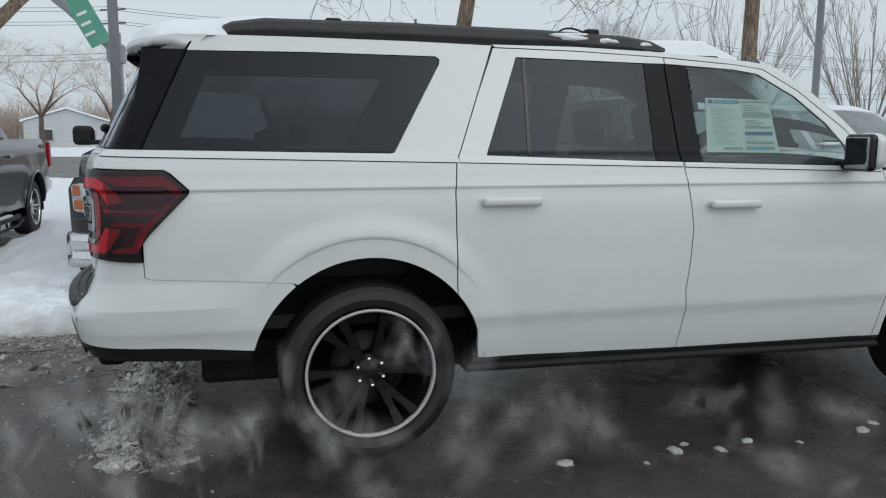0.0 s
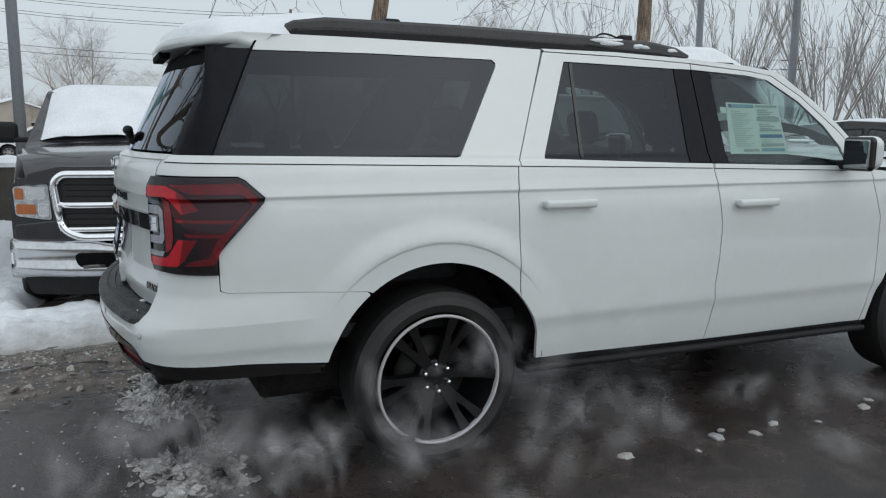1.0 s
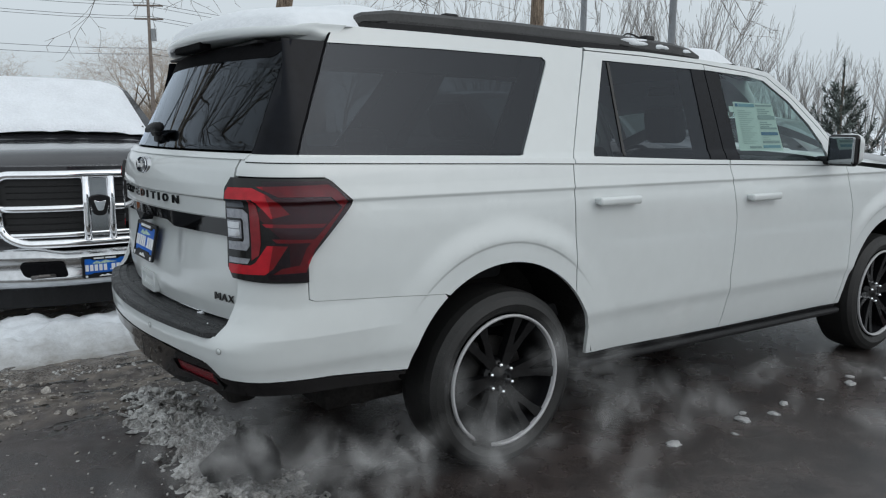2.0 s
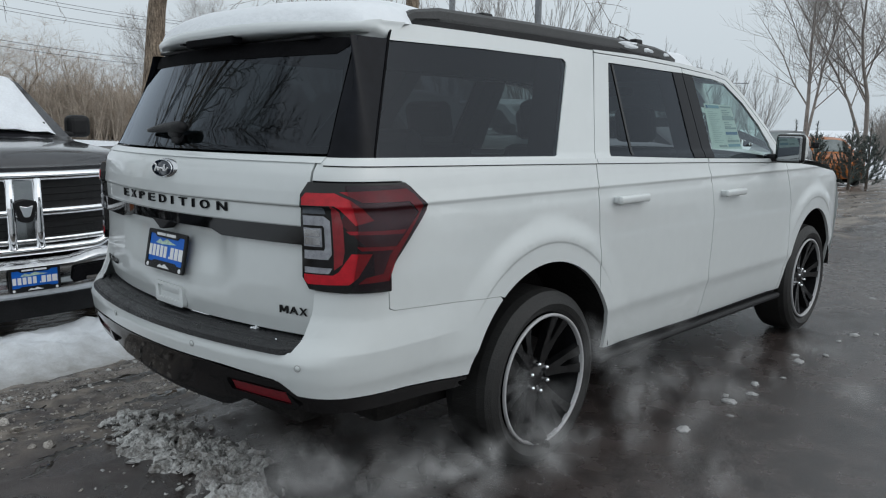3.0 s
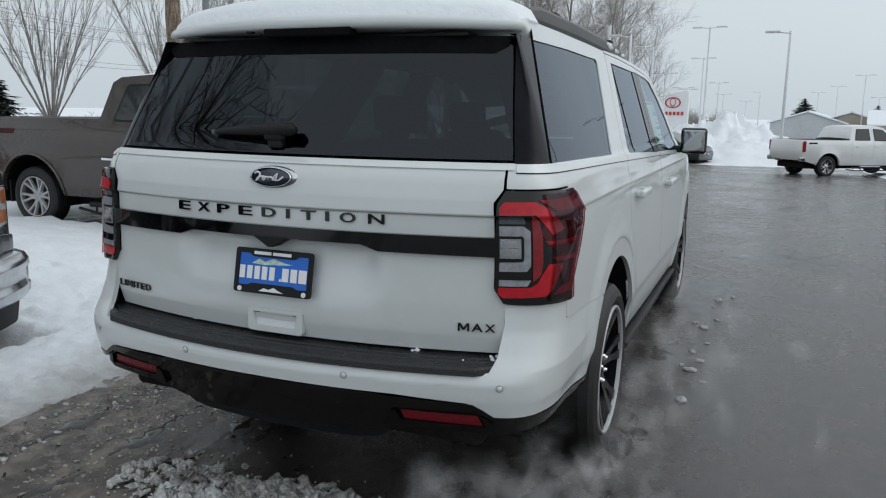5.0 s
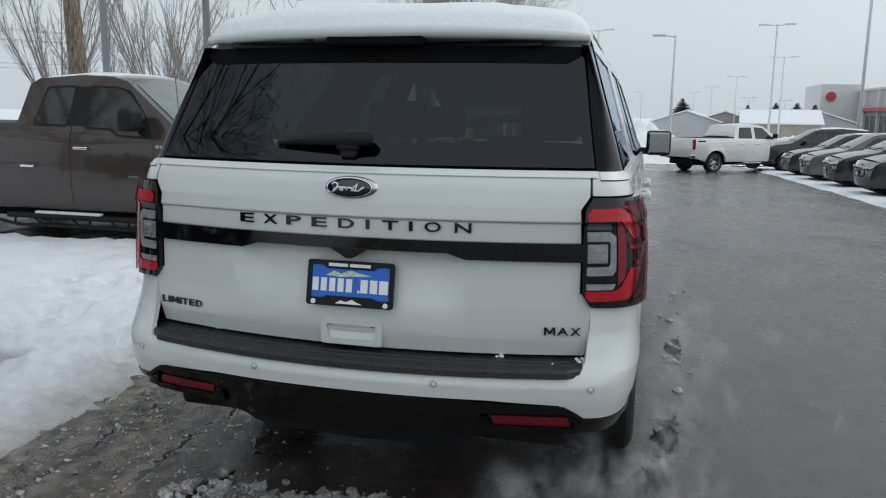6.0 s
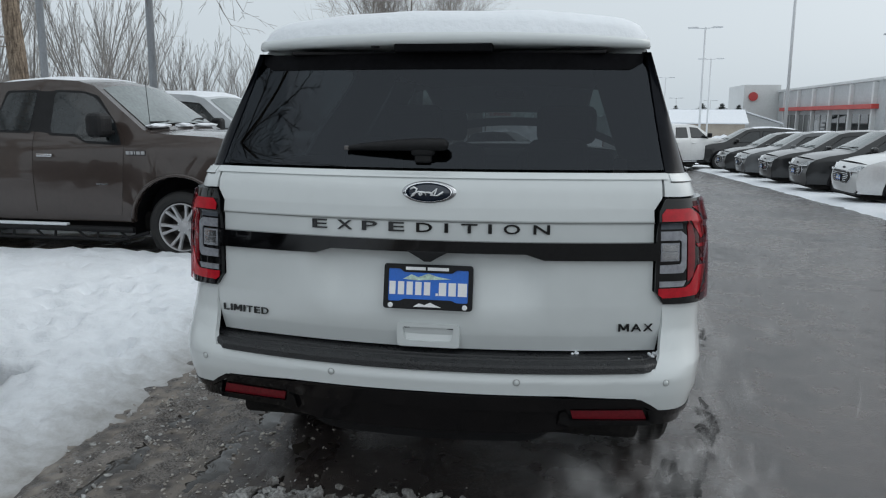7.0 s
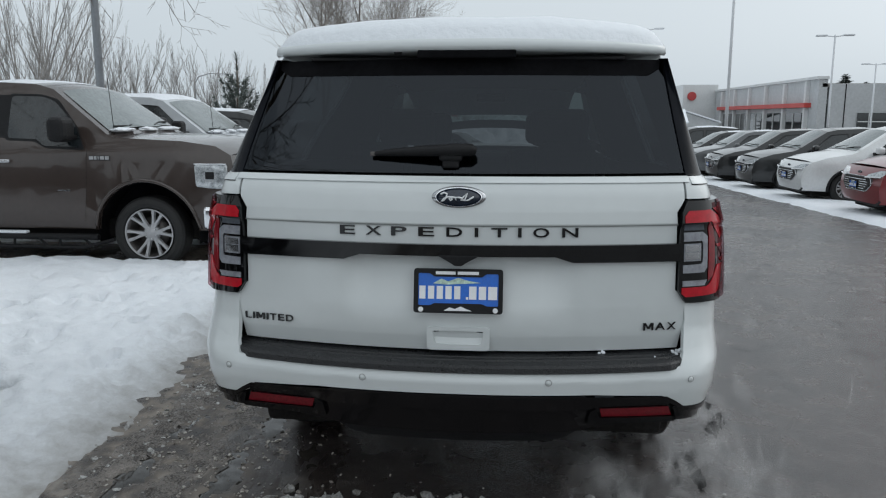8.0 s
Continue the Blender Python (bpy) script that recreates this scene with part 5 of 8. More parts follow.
def puddle_height(x, y):
    """Meltwater standing in long pools between the streaks of slush."""
    pool = 0.7 * nz(x * 0.25, y * 1.7, 3.0, 81) + 0.5 * nz(x * 0.4, y * 1.2, 8, 82) + 0.3 * nz(x, y, 21, 84) - 0.14
    return lot_height(x, y) - 0.012 + 0.019 * ease(-0.02, 0.16, pool) * ease(0.42, 0.62, y + 0.15 * nz(x, y, 2, 83)) * (1 - ease(1.55, 1.75, y))


MELTWATER = mat("meltwater", (0.03, 0.026, 0.022), 0.03, grain=3, spread=0.3, bump=0.03, bump_scale=14)
tagged(part("puddle", sheet(axis(-5, 9, -2.7, 2.4, 0.03), axis(0.3, 1.85, 0.3, 1.85, 0.03), puddle_height, lambda x, y, z: z > lot_height(x, y) - 0.002), MELTWATER, smooth=True), "shallow pools of meltwater among the slush", "puddle", kind="stuff")


def ridge_height(x, y):
    r = ease(0.34, 0.0, abs(x + 1.05 + 0.06 * y + 0.08 * nz(y, 0, 1.7, 31))) * ease(0.98, 0.6, y) * ease(-1.0, -0.6, y)
    return -0.018 + 0.08 * r * (0.45 + 0.5 * nz(x, y, 6, 32) + 0.5 * nz(x, y, 15, 33) + 0.5 * nz(x, y, 34, 34))


tagged(part("slush_ridge", sheet(axis(-1.5, -0.5, -1.5, -0.5, 0.018), axis(-1.1, 1.2, -1.1, 1.2, 0.018), ridge_height, lambda x, y, z: z > -0.012), ICE, smooth=False), "ridge of broken grey ice and slush", "ice", kind="stuff")


def chunk(rnd, size):
    """A broken, angular lump."""
    bm = bmesh.new()
    bmesh.ops.create_icosphere(bm, subdivisions=1, radius=1)
    flat = rnd.uniform(0.25, 0.75)
    for v in bm.verts:
        k = rnd.uniform(0.55, 1.25)
        v.co = Vector((v.co.x * k * 1.15, v.co.y * k * 0.85, v.co.z * k * flat)) * size
    tilt = pose(0, 0, 0, rnd.uniform(-35, 35), rnd.uniform(-35, 35), rnd.uniform(0, 360))
    bmesh.ops.transform(bm, matrix=tilt, verts=bm.verts)
    return bm


def scatter_ice(spots, seed):
    rnd = random.Random(seed)
    verts, faces = [], []
    for x, y, s, lift in spots:
        if y > 2.0:
            continue
        b = chunk(rnd, s * rnd.uniform(0.5, 1.1))
        at = Vector((x - (0.06 * y if lift else 0), y, ground_z(x, y) + lift * 0.8 * math.exp(-(((x + 1.05) / 0.13) ** 2)) + s * 0.15))
        base = len(verts)
        b.verts.ensure_lookup_table()
        verts += [v.co + at for v in b.verts]
        faces += [[base + v.index for v in f.verts] for f in b.faces]
        b.free()
    bm = bmesh.new()
    vs = [bm.verts.new(v) for v in verts]
    for f in faces:
        bm.faces.new([vs[k] for k in f])
    return bm


rnd = random.Random(14)
RIDGE = [(rnd.gauss(-1.05, 0.10), rnd.uniform(-0.85, 0.88), rnd.choice((0.007, 0.012, 0.018, 0.03, 0.042)), 0.035) for _ in range(800)]
RIDGE += [(rnd.gauss(-1.1, 0.17), rnd.uniform(-0.95, 1.05), 0.008, 0.0) for _ in range(160)]
RIDGE += [(rnd.uniform(-1.9, -0.7), rnd.uniform(-1.3, 1.0), 0.009, 0.0) for _ in range(60)]
EDGE = [(rnd.uniform(-2.7, 1.6), rnd.gauss(1.35, 0.33), rnd.choice((0.004, 0.006, 0.009, 0.013)), 0.0) for _ in range(3600)]
EDGE = [q for q in EDGE if nz(q[0], q[1], 2.4, 71) > 0.0]
EDGE += [(rnd.uniform(-2.6, -1.2), rnd.uniform(0.7, 1.5), rnd.choice((0.018, 0.024, 0.034)), 0.0) for _ in range(34)]
CRUMB = mat("slush_crumbs", (0.34, 0.31, 0.28), 0.35, grain=12, bump=0.6, bump_scale=90, ramp=((0.11, 0.09, 0.075), (0.62, 0.58, 0.53)))
RIM_ICE = [(rnd.uniform(-3.0, 2.2), 1.62 + rnd.gauss(0.0, 0.09), rnd.choice((0.005, 0.008, 0.012, 0.018)), 0.0) for _ in range(1100)]
tagged(part("ice_crumbs", scatter_ice(RIM_ICE, 8), ICE, smooth=False), "wet crumbs of snow along the melting edge", "ice", kind="stuff")
tagged(part("ice_crumbs", scatter_ice(RIDGE, 4), ICE, smooth=False), "loose crumbs of grey ice on the asphalt", "ice", kind="stuff")
tagged(part("slush_crumbs", scatter_ice(EDGE, 5), CRUMB, smooth=False), "brown-grey crumbs of half-melted slush", "slush", kind="stuff")


def snow_clod(x, y, r, seed):
    bm = bmesh.new()
    bmesh.ops.create_icosphere(bm, subdivisions=3, radius=1)
    for v in bm.verts:
        k = 1 + 0.35 * noise.noise((v.co.x * 1.7 + seed, v.co.y * 1.7, v.co.z * 1.7)) + 0.15 * noise.noise((v.co.x * 5 + seed, v.co.y * 5, v.co.z * 5))
        v.co = Vector((v.co.x * r * 1.5 * k, v.co.y * r * k, max(-0.1, v.co.z) * r * 0.55 * k))
    ob = part("snow_clod", bm, CLOD, smooth=True)
    ob.matrix_basis = pose(x, y, ground_z(x, y), 0, 0, seed * 70)
    return tagged(ob, "small clod of fallen snow on wet asphalt", "snow", "fallen snow clods")


for i, (x, y, r0) in enumerate([(0.84, -1.24, 0.07), (1.40, -1.24, 0.075), (1.49, -1.18, 0.04), (1.62, -1.28, 0.05), (1.81, -1.22, 0.055), (2.05, -1.3, 0.03), (2.47, -1.25, 0.07), (2.6, -1.18, 0.045), (2.75, -1.33, 0.04), (3.45, -1.31, 0.075), (3.62, -1.42, 0.04), (3.2, -1.28, 0.035), (5.06, -1.02, 0.06), (4.7, -1.3, 0.03), (1.2, -1.33, 0.03), (5.5, -1.5, 0.04), (-1.43, 0.38, 0.02), (6.5, -1.2, 0.05)]):
    snow_clod(x, y, r0 * 0.42, i * 1.37)


def roof_snow():
    """The blanket of snow on the vehicle's roof, flush with the spoiler's lip, with a hump and melted edges."""
    xs, ts = np.linspace(-1.06, 2.34, 110), np.linspace(-1, 1, 49)
    bm = bmesh.new()
    grid = []
    for x in xs:
        wide = 0.655 + 0.093 * ease(-0.50, -0.66, x) - 0.012 * ease(-0.6, -0.4, x) * nz(x, 0, 2.5, 41) - 0.05 * ease(1.55, 2.3, x)
        row = []
        for t in ts:
            back = spoiler_back(t)
            xx = back + 0.006 + (x + 1.06) * (-0.64 - back - 0.006) / 0.42 if x < -0.64 else x
            y = wide * t
            if xx < -0.66:
                line = spoiler_top(t)[::-1]
                base = float(np.interp(xx, [q[0] for q in line], [q[1] for q in line]))
            elif x < 1.9:
                base = 1.905 + 0.05 * (1 - abs(y / 0.752) ** 2.4)
            else:
                base = 1.9 - 0.28 * (x - 1.9) - 0.5 * (x - 1.9) ** 2 + 0.05 * (1 - abs(y / 0.7) ** 2.4)
            side, tail = min(1.0, (1 - abs(t)) / 0.14), min(1.0, max(0.0, xx - back - 0.006) / 0.16)
            rim = math.sqrt(1 - (1 - side) ** 2) * math.sqrt(1 - (1 - tail) ** 2) * ease(2.34, 2.15, x)
            thick = 0.06 + 0.012 * nz(x, y, 1.6, 42) + 0.005 * nz(x, y, 5, 43) + 0.055 * math.exp(-(((x + 0.42) / 0.22) ** 2 + ((y + 0.33) / 0.2) ** 2))
            skirt = 0.09 if x > 1.2 and (abs(t) > 0.99 or x > 2.33) else 0.005
            row.append(bm.verts.new((xx, y, base - skirt + thick * rim)))
        grid.append(row)
    for a, b in zip(grid, grid[1:]):
        for j in range(len(ts) - 1):
            bm.faces.new((a[j], b[j], b[j + 1], a[j + 1]))
    bmesh.ops.recalc_face_normals(bm, faces=bm.faces)
    return bm


tagged(part("roof_snow", roof_snow(), SNOW_SMOOTH, smooth=True), "smooth blanket of snow lying on the roof", "snow", kind="stuff")

def steam(puffs, seed):
    """Exhaust steam: many small wisps hung in soft puffs, each a thin ragged veil that fades out towards its rim."""
    g = np.random.default_rng(seed)
    mids = []
    for x, y, z, sx, sy, sz, lumps, n in puffs:
        size = np.array((sx, sy, sz))
        heart = g.normal(size=(lumps, 3)) * size * 0.9 + (x, y, z)
        swell = g.uniform(0.3, 0.65, size=lumps)
        which = g.integers(0, lumps, size=n)
        p = heart[which] + g.normal(size=(n, 3)) * size * swell[which][:, None]
        body = (p[:, 1] > -1.05) & (p[:, 2] > 0.36) & (p[:, 0] > -1.42)
        wheel = (p[:, 1] > -1.06) & (np.abs(p[:, 0]) < 0.48)
        mids.append(p[(p[:, 2] > 0.03) & ~body & ~wheel])
    mids = np.concatenate(mids)
    n, rim = len(mids), 14
    a = g.normal(size=(n, 3)) * 0.3 + (-0.72, -0.66, 0.22)
    a /= np.linalg.norm(a, axis=1, keepdims=True)
    b = np.cross(a, g.normal(size=(n, 3)))
    b /= np.linalg.norm(b, axis=1, keepdims=True)
    c = np.cross(a, b)
    r = g.uniform(0.06, 0.17, size=(n, 1)) * np.minimum(1.0, 0.6 + mids[:, 2:3] / 0.3)
    ring = [mids + r * g.uniform(0.9, 1.1, size=(n, 1)) * (1.6 * math.cos(k) * b + 0.8 * math.sin(k) * c + 0.12 * math.sin(2 * k) * a) for k in np.arange(rim) * math.tau / rim]
    verts = np.stack([mids] + ring, axis=1).reshape(-1, 3)
    fan = np.array([(0, 1 + k, 1 + (k + 1) % rim) for k in range(rim)])
    tris = ((rim + 1) * np.arange(n)[:, None, None] + fan).reshape(-1, 3)
    me = bpy.data.meshes.new("steam")
    me.from_pydata(verts.tolist(), [], tris.tolist())
    me.attributes.new("thick", "FLOAT", "POINT").data.foreach_set("value", np.tile(np.r_[1.0, np.zeros(rim)], n))
    me.polygons.foreach_set("use_smooth", np.ones(len(tris), dtype=bool))
    me.materials.append(STEAM)
    return new("steam", me)


def steam_material():
    """White veil, dense in its middle and gone at its rim, lit from both sides."""
    m = bpy.data.materials.new("steam_veil")
    m.use_nodes = True
    n, l = m.node_tree.nodes, m.node_tree.links
    n.clear()
    o, a, b, mx, clear, thin = (n.new("ShaderNode" + k) for k in ("OutputMaterial", "BsdfDiffuse", "BsdfTranslucent", "MixShader", "BsdfTransparent", "MixShader"))
    a.inputs[0].default_value = b.inputs[0].default_value = (0.86, 0.855, 0.85, 1)
    mx.inputs[0].default_value = 0.5
    l.new(a.outputs[0], mx.inputs[1])
    l.new(b.outputs[0], mx.inputs[2])
    thick, co, curl, wisp, total = (n.new("ShaderNode" + k) for k in ("Attribute", "TexCoord", "TexNoise", "MapRange", "Math"))
    thick.attribute_name = "thick"
    curl.inputs["Scale"].default_value, curl.inputs["Detail"].default_value, curl.inputs["Distortion"].default_value = 6.5, 6, 0.9
    l.new(co.outputs["Object"], curl.inputs["Vector"])
    for k, v in zip(("From Min", "From Max", "To Min", "To Max"), (0.34, 0.68, 0.02, STEAM_DENSITY)):
        wisp.inputs[k].default_value = v
    l.new(curl.outputs["Fac"], wisp.inputs["Value"])
    soft = n.new("ShaderNodeMapRange")
    soft.interpolation_type = "SMOOTHSTEP"
    l.new(thick.outputs["Fac"], soft.inputs["Value"])
    total.operation = "MULTIPLY"
    l.new(soft.outputs[0], total.inputs[0])
    l.new(wisp.outputs[0], total.inputs[1])
    l.new(total.outputs[0], thin.inputs[0])
    l.new(clear.outputs[0], thin.inputs[1])
    l.new(mx.outputs[0], thin.inputs[2])
    l.new(thin.outputs[0], o.inputs[0])
    return m


STEAM_DENSITY = 0.29
STEAM = steam_material()
PUFFS = [
    (-1.14, -0.92, 0.22, 0.20, 0.14, 0.11, 16, 32),
    (-1.18, -0.55, 0.17, 0.13, 0.16, 0.08, 8, 14),
    (-0.78, -1.08, 0.18, 0.26, 0.15, 0.09, 12, 24),
    (-0.42, -1.20, 0.20, 0.22, 0.10, 0.12, 10, 13),
    (0.45, -1.28, 0.17, 0.5, 0.16, 0.08, 14, 9),
    (1.4, -1.36, 0.16, 0.6, 0.25, 0.08, 8, 8),
    (0.20, -1.18, 0.50, 0.25, 0.05, 0.14, 8, 8),
    (0.8, -1.90, 0.20, 1.1, 0.40, 0.12, 8, 7),
]
tagged(steam(PUFFS, 3), "drifting white exhaust steam behind the rear wheel", "steam", kind="stuff")

# the street beyond the snow, and the white land past it
tagged(part("road", sheet(axis(-260, 300, -20, 40, 3), axis(24, 58, 24, 58, 2), lambda x, y: ground_z(x, y) + 0.012), ROAD, smooth=True), "damp grey-brown street", "road", kind="structure")
tagged(part("snow_field", sheet(axis(-900, 1200, -20, 60, 4), axis(58, 1200, 58, 90, 3), lambda x, y: ground_z(x, y) + 0.05 + 0.35 * ease(58, 64, y) + 0.25 * nz(x, y, 0.12, 51)), SNOW, smooth=True), "open snow-covered ground across the street", "snow", kind="structure")


def pile_height(x, y):
    h = math.exp(-(((x - 47) / 5.0) ** 2)) * (1.9 * ease(-14, -9, y) * (1 - ease(4, 10, y)) + 2.0 * math.exp(-(((y - 0.8) / 2.8) ** 2)))
    rough = 0.62 + 0.40 * nz(x, y, 0.28, 61) + 0.22 * nz(x, y, 0.9, 62) + 0.16 * nz(x, y, 1.7, 63) + 0.12 * nz(x, y, 2.9, 64)
    return ground_z(x, y) - 0.1 + h * max(0.1, rough) + 0.12 * ease(39, 41, x)


tagged(part("snow_pile", sheet(axis(37, 62, 37, 57, 0.2), axis(-16, 18, -16, 18, 0.2), pile_height), SNOW, smooth=True), "ploughed heap of lumpy snow", "snow", kind="stuff")
tagged(part("far_snow", sheet(axis(62, 1200, 62, 300, 12), axis(-30, 57.9, -30, 57.9, 6), lambda x, y: ground_z(x, y) + 0.03), SNOW, smooth=True), "snow-covered ground beyond the lot", "snow", kind="structure")


# ---- parked vehicles ----
def paint(name, base, rough=0.28):
    return mat(name, base, rough, 0.15, 0.75, grain=2.2, spread=0.06, spec=0.4)


P_CHARCOAL = paint("charcoal_paint", (0.022, 0.022, 0.026), 0.2)
P_BROWN = paint("brown_paint", (0.050, 0.037, 0.032), 0.22)
P_NAVY = paint("dark_blue_paint", (0.014, 0.018, 0.025))
P_SILVER = paint("silver_paint", (0.42, 0.44, 0.46))
P_WHITE2 = paint("white_paint_plain", (0.68, 0.69, 0.69))
P_BLACK2 = paint("black_paint", (0.012, 0.013, 0.014))
P_GREY = paint("grey_paint", (0.10, 0.105, 0.11))
P_RED = paint("dark_red_paint", (0.17, 0.012, 0.016))
P_GREEN = paint("dark_green_paint", (0.02, 0.05, 0.04))
P_SLATE = paint("slate_green_paint", (0.022, 0.027, 0.026))
P_ORANGE = paint("orange_paint", (0.55, 0.16, 0.02))
WINDOW = mat("dark_window", (0.018, 0.022, 0.024), 0.05, 0, 0.3, grain=2, spread=0.3)
# opaque pale grey: the sky's reflection in clear windscreens, put in as base colour
SCREEN = mat("sky_grey_windscreen", (0.16, 0.185, 0.185), 0.2, 0, 0.3, grain=3, spread=0.25)
MESH = mat("grille_mesh", (0.008, 0.008, 0.009), 0.5, grain=60, spread=0.8)
LAMP_GLASS = mat("headlamp_glass", (0.42, 0.45, 0.46), 0.1, 0.3, 0.6, grain=22, ramp=((0.18, 0.2, 0.21), (0.75, 0.78, 0.8)))

PICKUP = dict(
    half=1.0,
    skin=[(0.3, 0.90), (0.5, 0.965), (0.62, 0.985), (0.9, 1.0), (1.15, 0.985), (1.22, 0.975), (1.3, 0.955), (1.36, 0.925), (1.92, 0.73), (2.0, 0.70)],
    top=[(-2.86, 0.62), (-2.9, 0.75), (-2.9, 1.36), (-2.84, 1.38), (-0.86, 1.38), (-0.82, 1.42), (-0.66, 1.84), (-0.52, 1.895), (0.1, 1.925), (0.55, 1.905), (0.75, 1.86), (1.42, 1.39), (1.5, 1.355), (2.3, 1.29), (2.72, 1.22), (2.84, 1.12), (2.9, 0.9), (2.92, 0.55), (2.85, 0.42)],
    glass=[(11, 12, 0.10)],
    axles=(-1.78, 1.90),
    arch=0.50,
    tyre=(0.80, 0.27, 0.52),
    sill=0.44,
    doors=[[(-0.72, 0.52), (0.18, 0.52), (0.18, 1.34), (0.16, 1.82), (-0.56, 1.82), (-0.74, 1.36)], [(0.21, 0.52), (1.22, 0.52), (1.27, 0.9), (1.30, 1.33), (0.72, 1.80), (0.19, 1.84)]],
    windows=[[(-0.60, 1.40), (0.06, 1.40), (0.06, 1.79), (-0.48, 1.78)], [(0.28, 1.39), (0.95, 1.385), (1.12, 1.36), (1.22, 1.345), (0.72, 1.765), (0.28, 1.80)]],
    handles=[(-0.52, 1.16), (0.35, 1.16)],
    mirror=(1.12, 1.43),
)
CROSSOVER = dict(
    half=0.94,
    skin=[(0.2, 0.84), (0.4, 0.91), (0.6, 0.935), (0.85, 0.94), (0.98, 0.925), (1.05, 0.90), (1.12, 0.87), (1.62, 0.62), (1.7, 0.58)],
    top=[(-2.2, 0.45), (-2.28, 0.6), (-2.27, 0.98), (-2.15, 1.12), (-1.85, 1.5), (-1.55, 1.6), (-0.6, 1.67), (0.1, 1.64), (0.38, 1.58), (1.18, 1.12), (1.28, 1.085), (1.8, 1.0), (2.1, 0.90), (2.24, 0.78), (2.29, 0.55), (2.24, 0.28)],
    glass=[(8, 9, 0.12)],
    axles=(-1.36, 1.35),
    arch=0.385,
    tyre=(0.69, 0.225, 0.44),
    sill=0.27,
    doors=[[(-1.0, 0.4), (-0.12, 0.36), (-0.12, 1.08), (-0.2, 1.54), (-0.95, 1.50), (-1.2, 1.12)], [(-0.09, 0.36), (0.92, 0.36), (0.98, 0.8), (1.0, 1.06), (0.30, 1.52), (-0.16, 1.54)]],
    windows=[[(-1.05, 1.13), (-0.2, 1.11), (-0.26, 1.52), (-0.88, 1.49)], [(-0.10, 1.11), (0.86, 1.085), (0.28, 1.48), (-0.12, 1.52)], [(-1.7, 1.2), (-1.14, 1.13), (-0.97, 1.48), (-1.5, 1.44)]],
    handles=[(-0.95, 0.93), (0.0, 0.92)],
    mirror=(0.80, 1.12),
)


BOXY = dict(PICKUP, taper=0.07, top=PICKUP["top"][:13] + [(2.3, 1.315), (2.70, 1.275), (2.86, 1.20), (2.92, 0.95), (2.93, 0.55), (2.86, 0.42)])
EXTENDED = dict(
    PICKUP,
    taper=0.07,
    arch=0.555,
    tyre=(0.80, 0.27, 0.53),
    top=[(-2.66, 0.62), (-2.69, 0.75), (-2.69, 1.42), (-2.63, 1.44), (-0.64, 1.44), (-0.60, 1.48), (-0.50, 1.90), (-0.38, 1.965), (0.2, 2.005), (0.62, 1.985), (0.82, 1.93), (1.46, 1.46), (1.55, 1.42), (2.3, 1.385), (2.66, 1.335), (2.82, 1.24), (2.88, 0.95), (2.89, 0.55), (2.82, 0.42)],
    skin=[(0.3, 0.90), (0.5, 0.965), (0.62, 0.985), (0.9, 1.0), (1.15, 0.985), (1.24, 0.975), (1.33, 0.955), (1.40, 0.925), (1.97, 0.74), (2.05, 0.71)],
    doors=[[(-0.55, 0.52), (0.16, 0.52), (0.16, 1.38), (0.17, 1.92), (-0.28, 1.91), (-0.50, 1.44)], [(0.19, 0.52), (1.20, 0.52), (1.25, 0.9), (1.27, 1.36), (0.84, 1.86), (0.72, 1.92), (0.20, 1.93)]],
    windows=[[(-0.36, 1.44), (0.10, 1.43), (0.14, 1.86), (-0.22, 1.85)], [(0.36, 1.41), (0.70, 1.40), (0.78, 1.33), (1.22, 1.31), (1.12, 1.54), (0.86, 1.80), (0.72, 1.85), (0.36, 1.86)]],
    handles=[(-0.40, 0.95), (0.33, 1.17)],
    mirror=(1.08, 1.44),
    badge=(1.41, 1.205),
    pillar=[(0.12, 1.43), (0.34, 1.41), (0.35, 1.87), (0.155, 1.87)],
    mirror_size=1.3,
    nose=-0.12,
)
RAM = dict(PICKUP, top=PICKUP["top"][:13] + [(2.2, 1.30), (2.52, 1.25), (2.62, 1.15), (2.66, 0.9), (2.68, 0.55), (2.62, 0.42)])


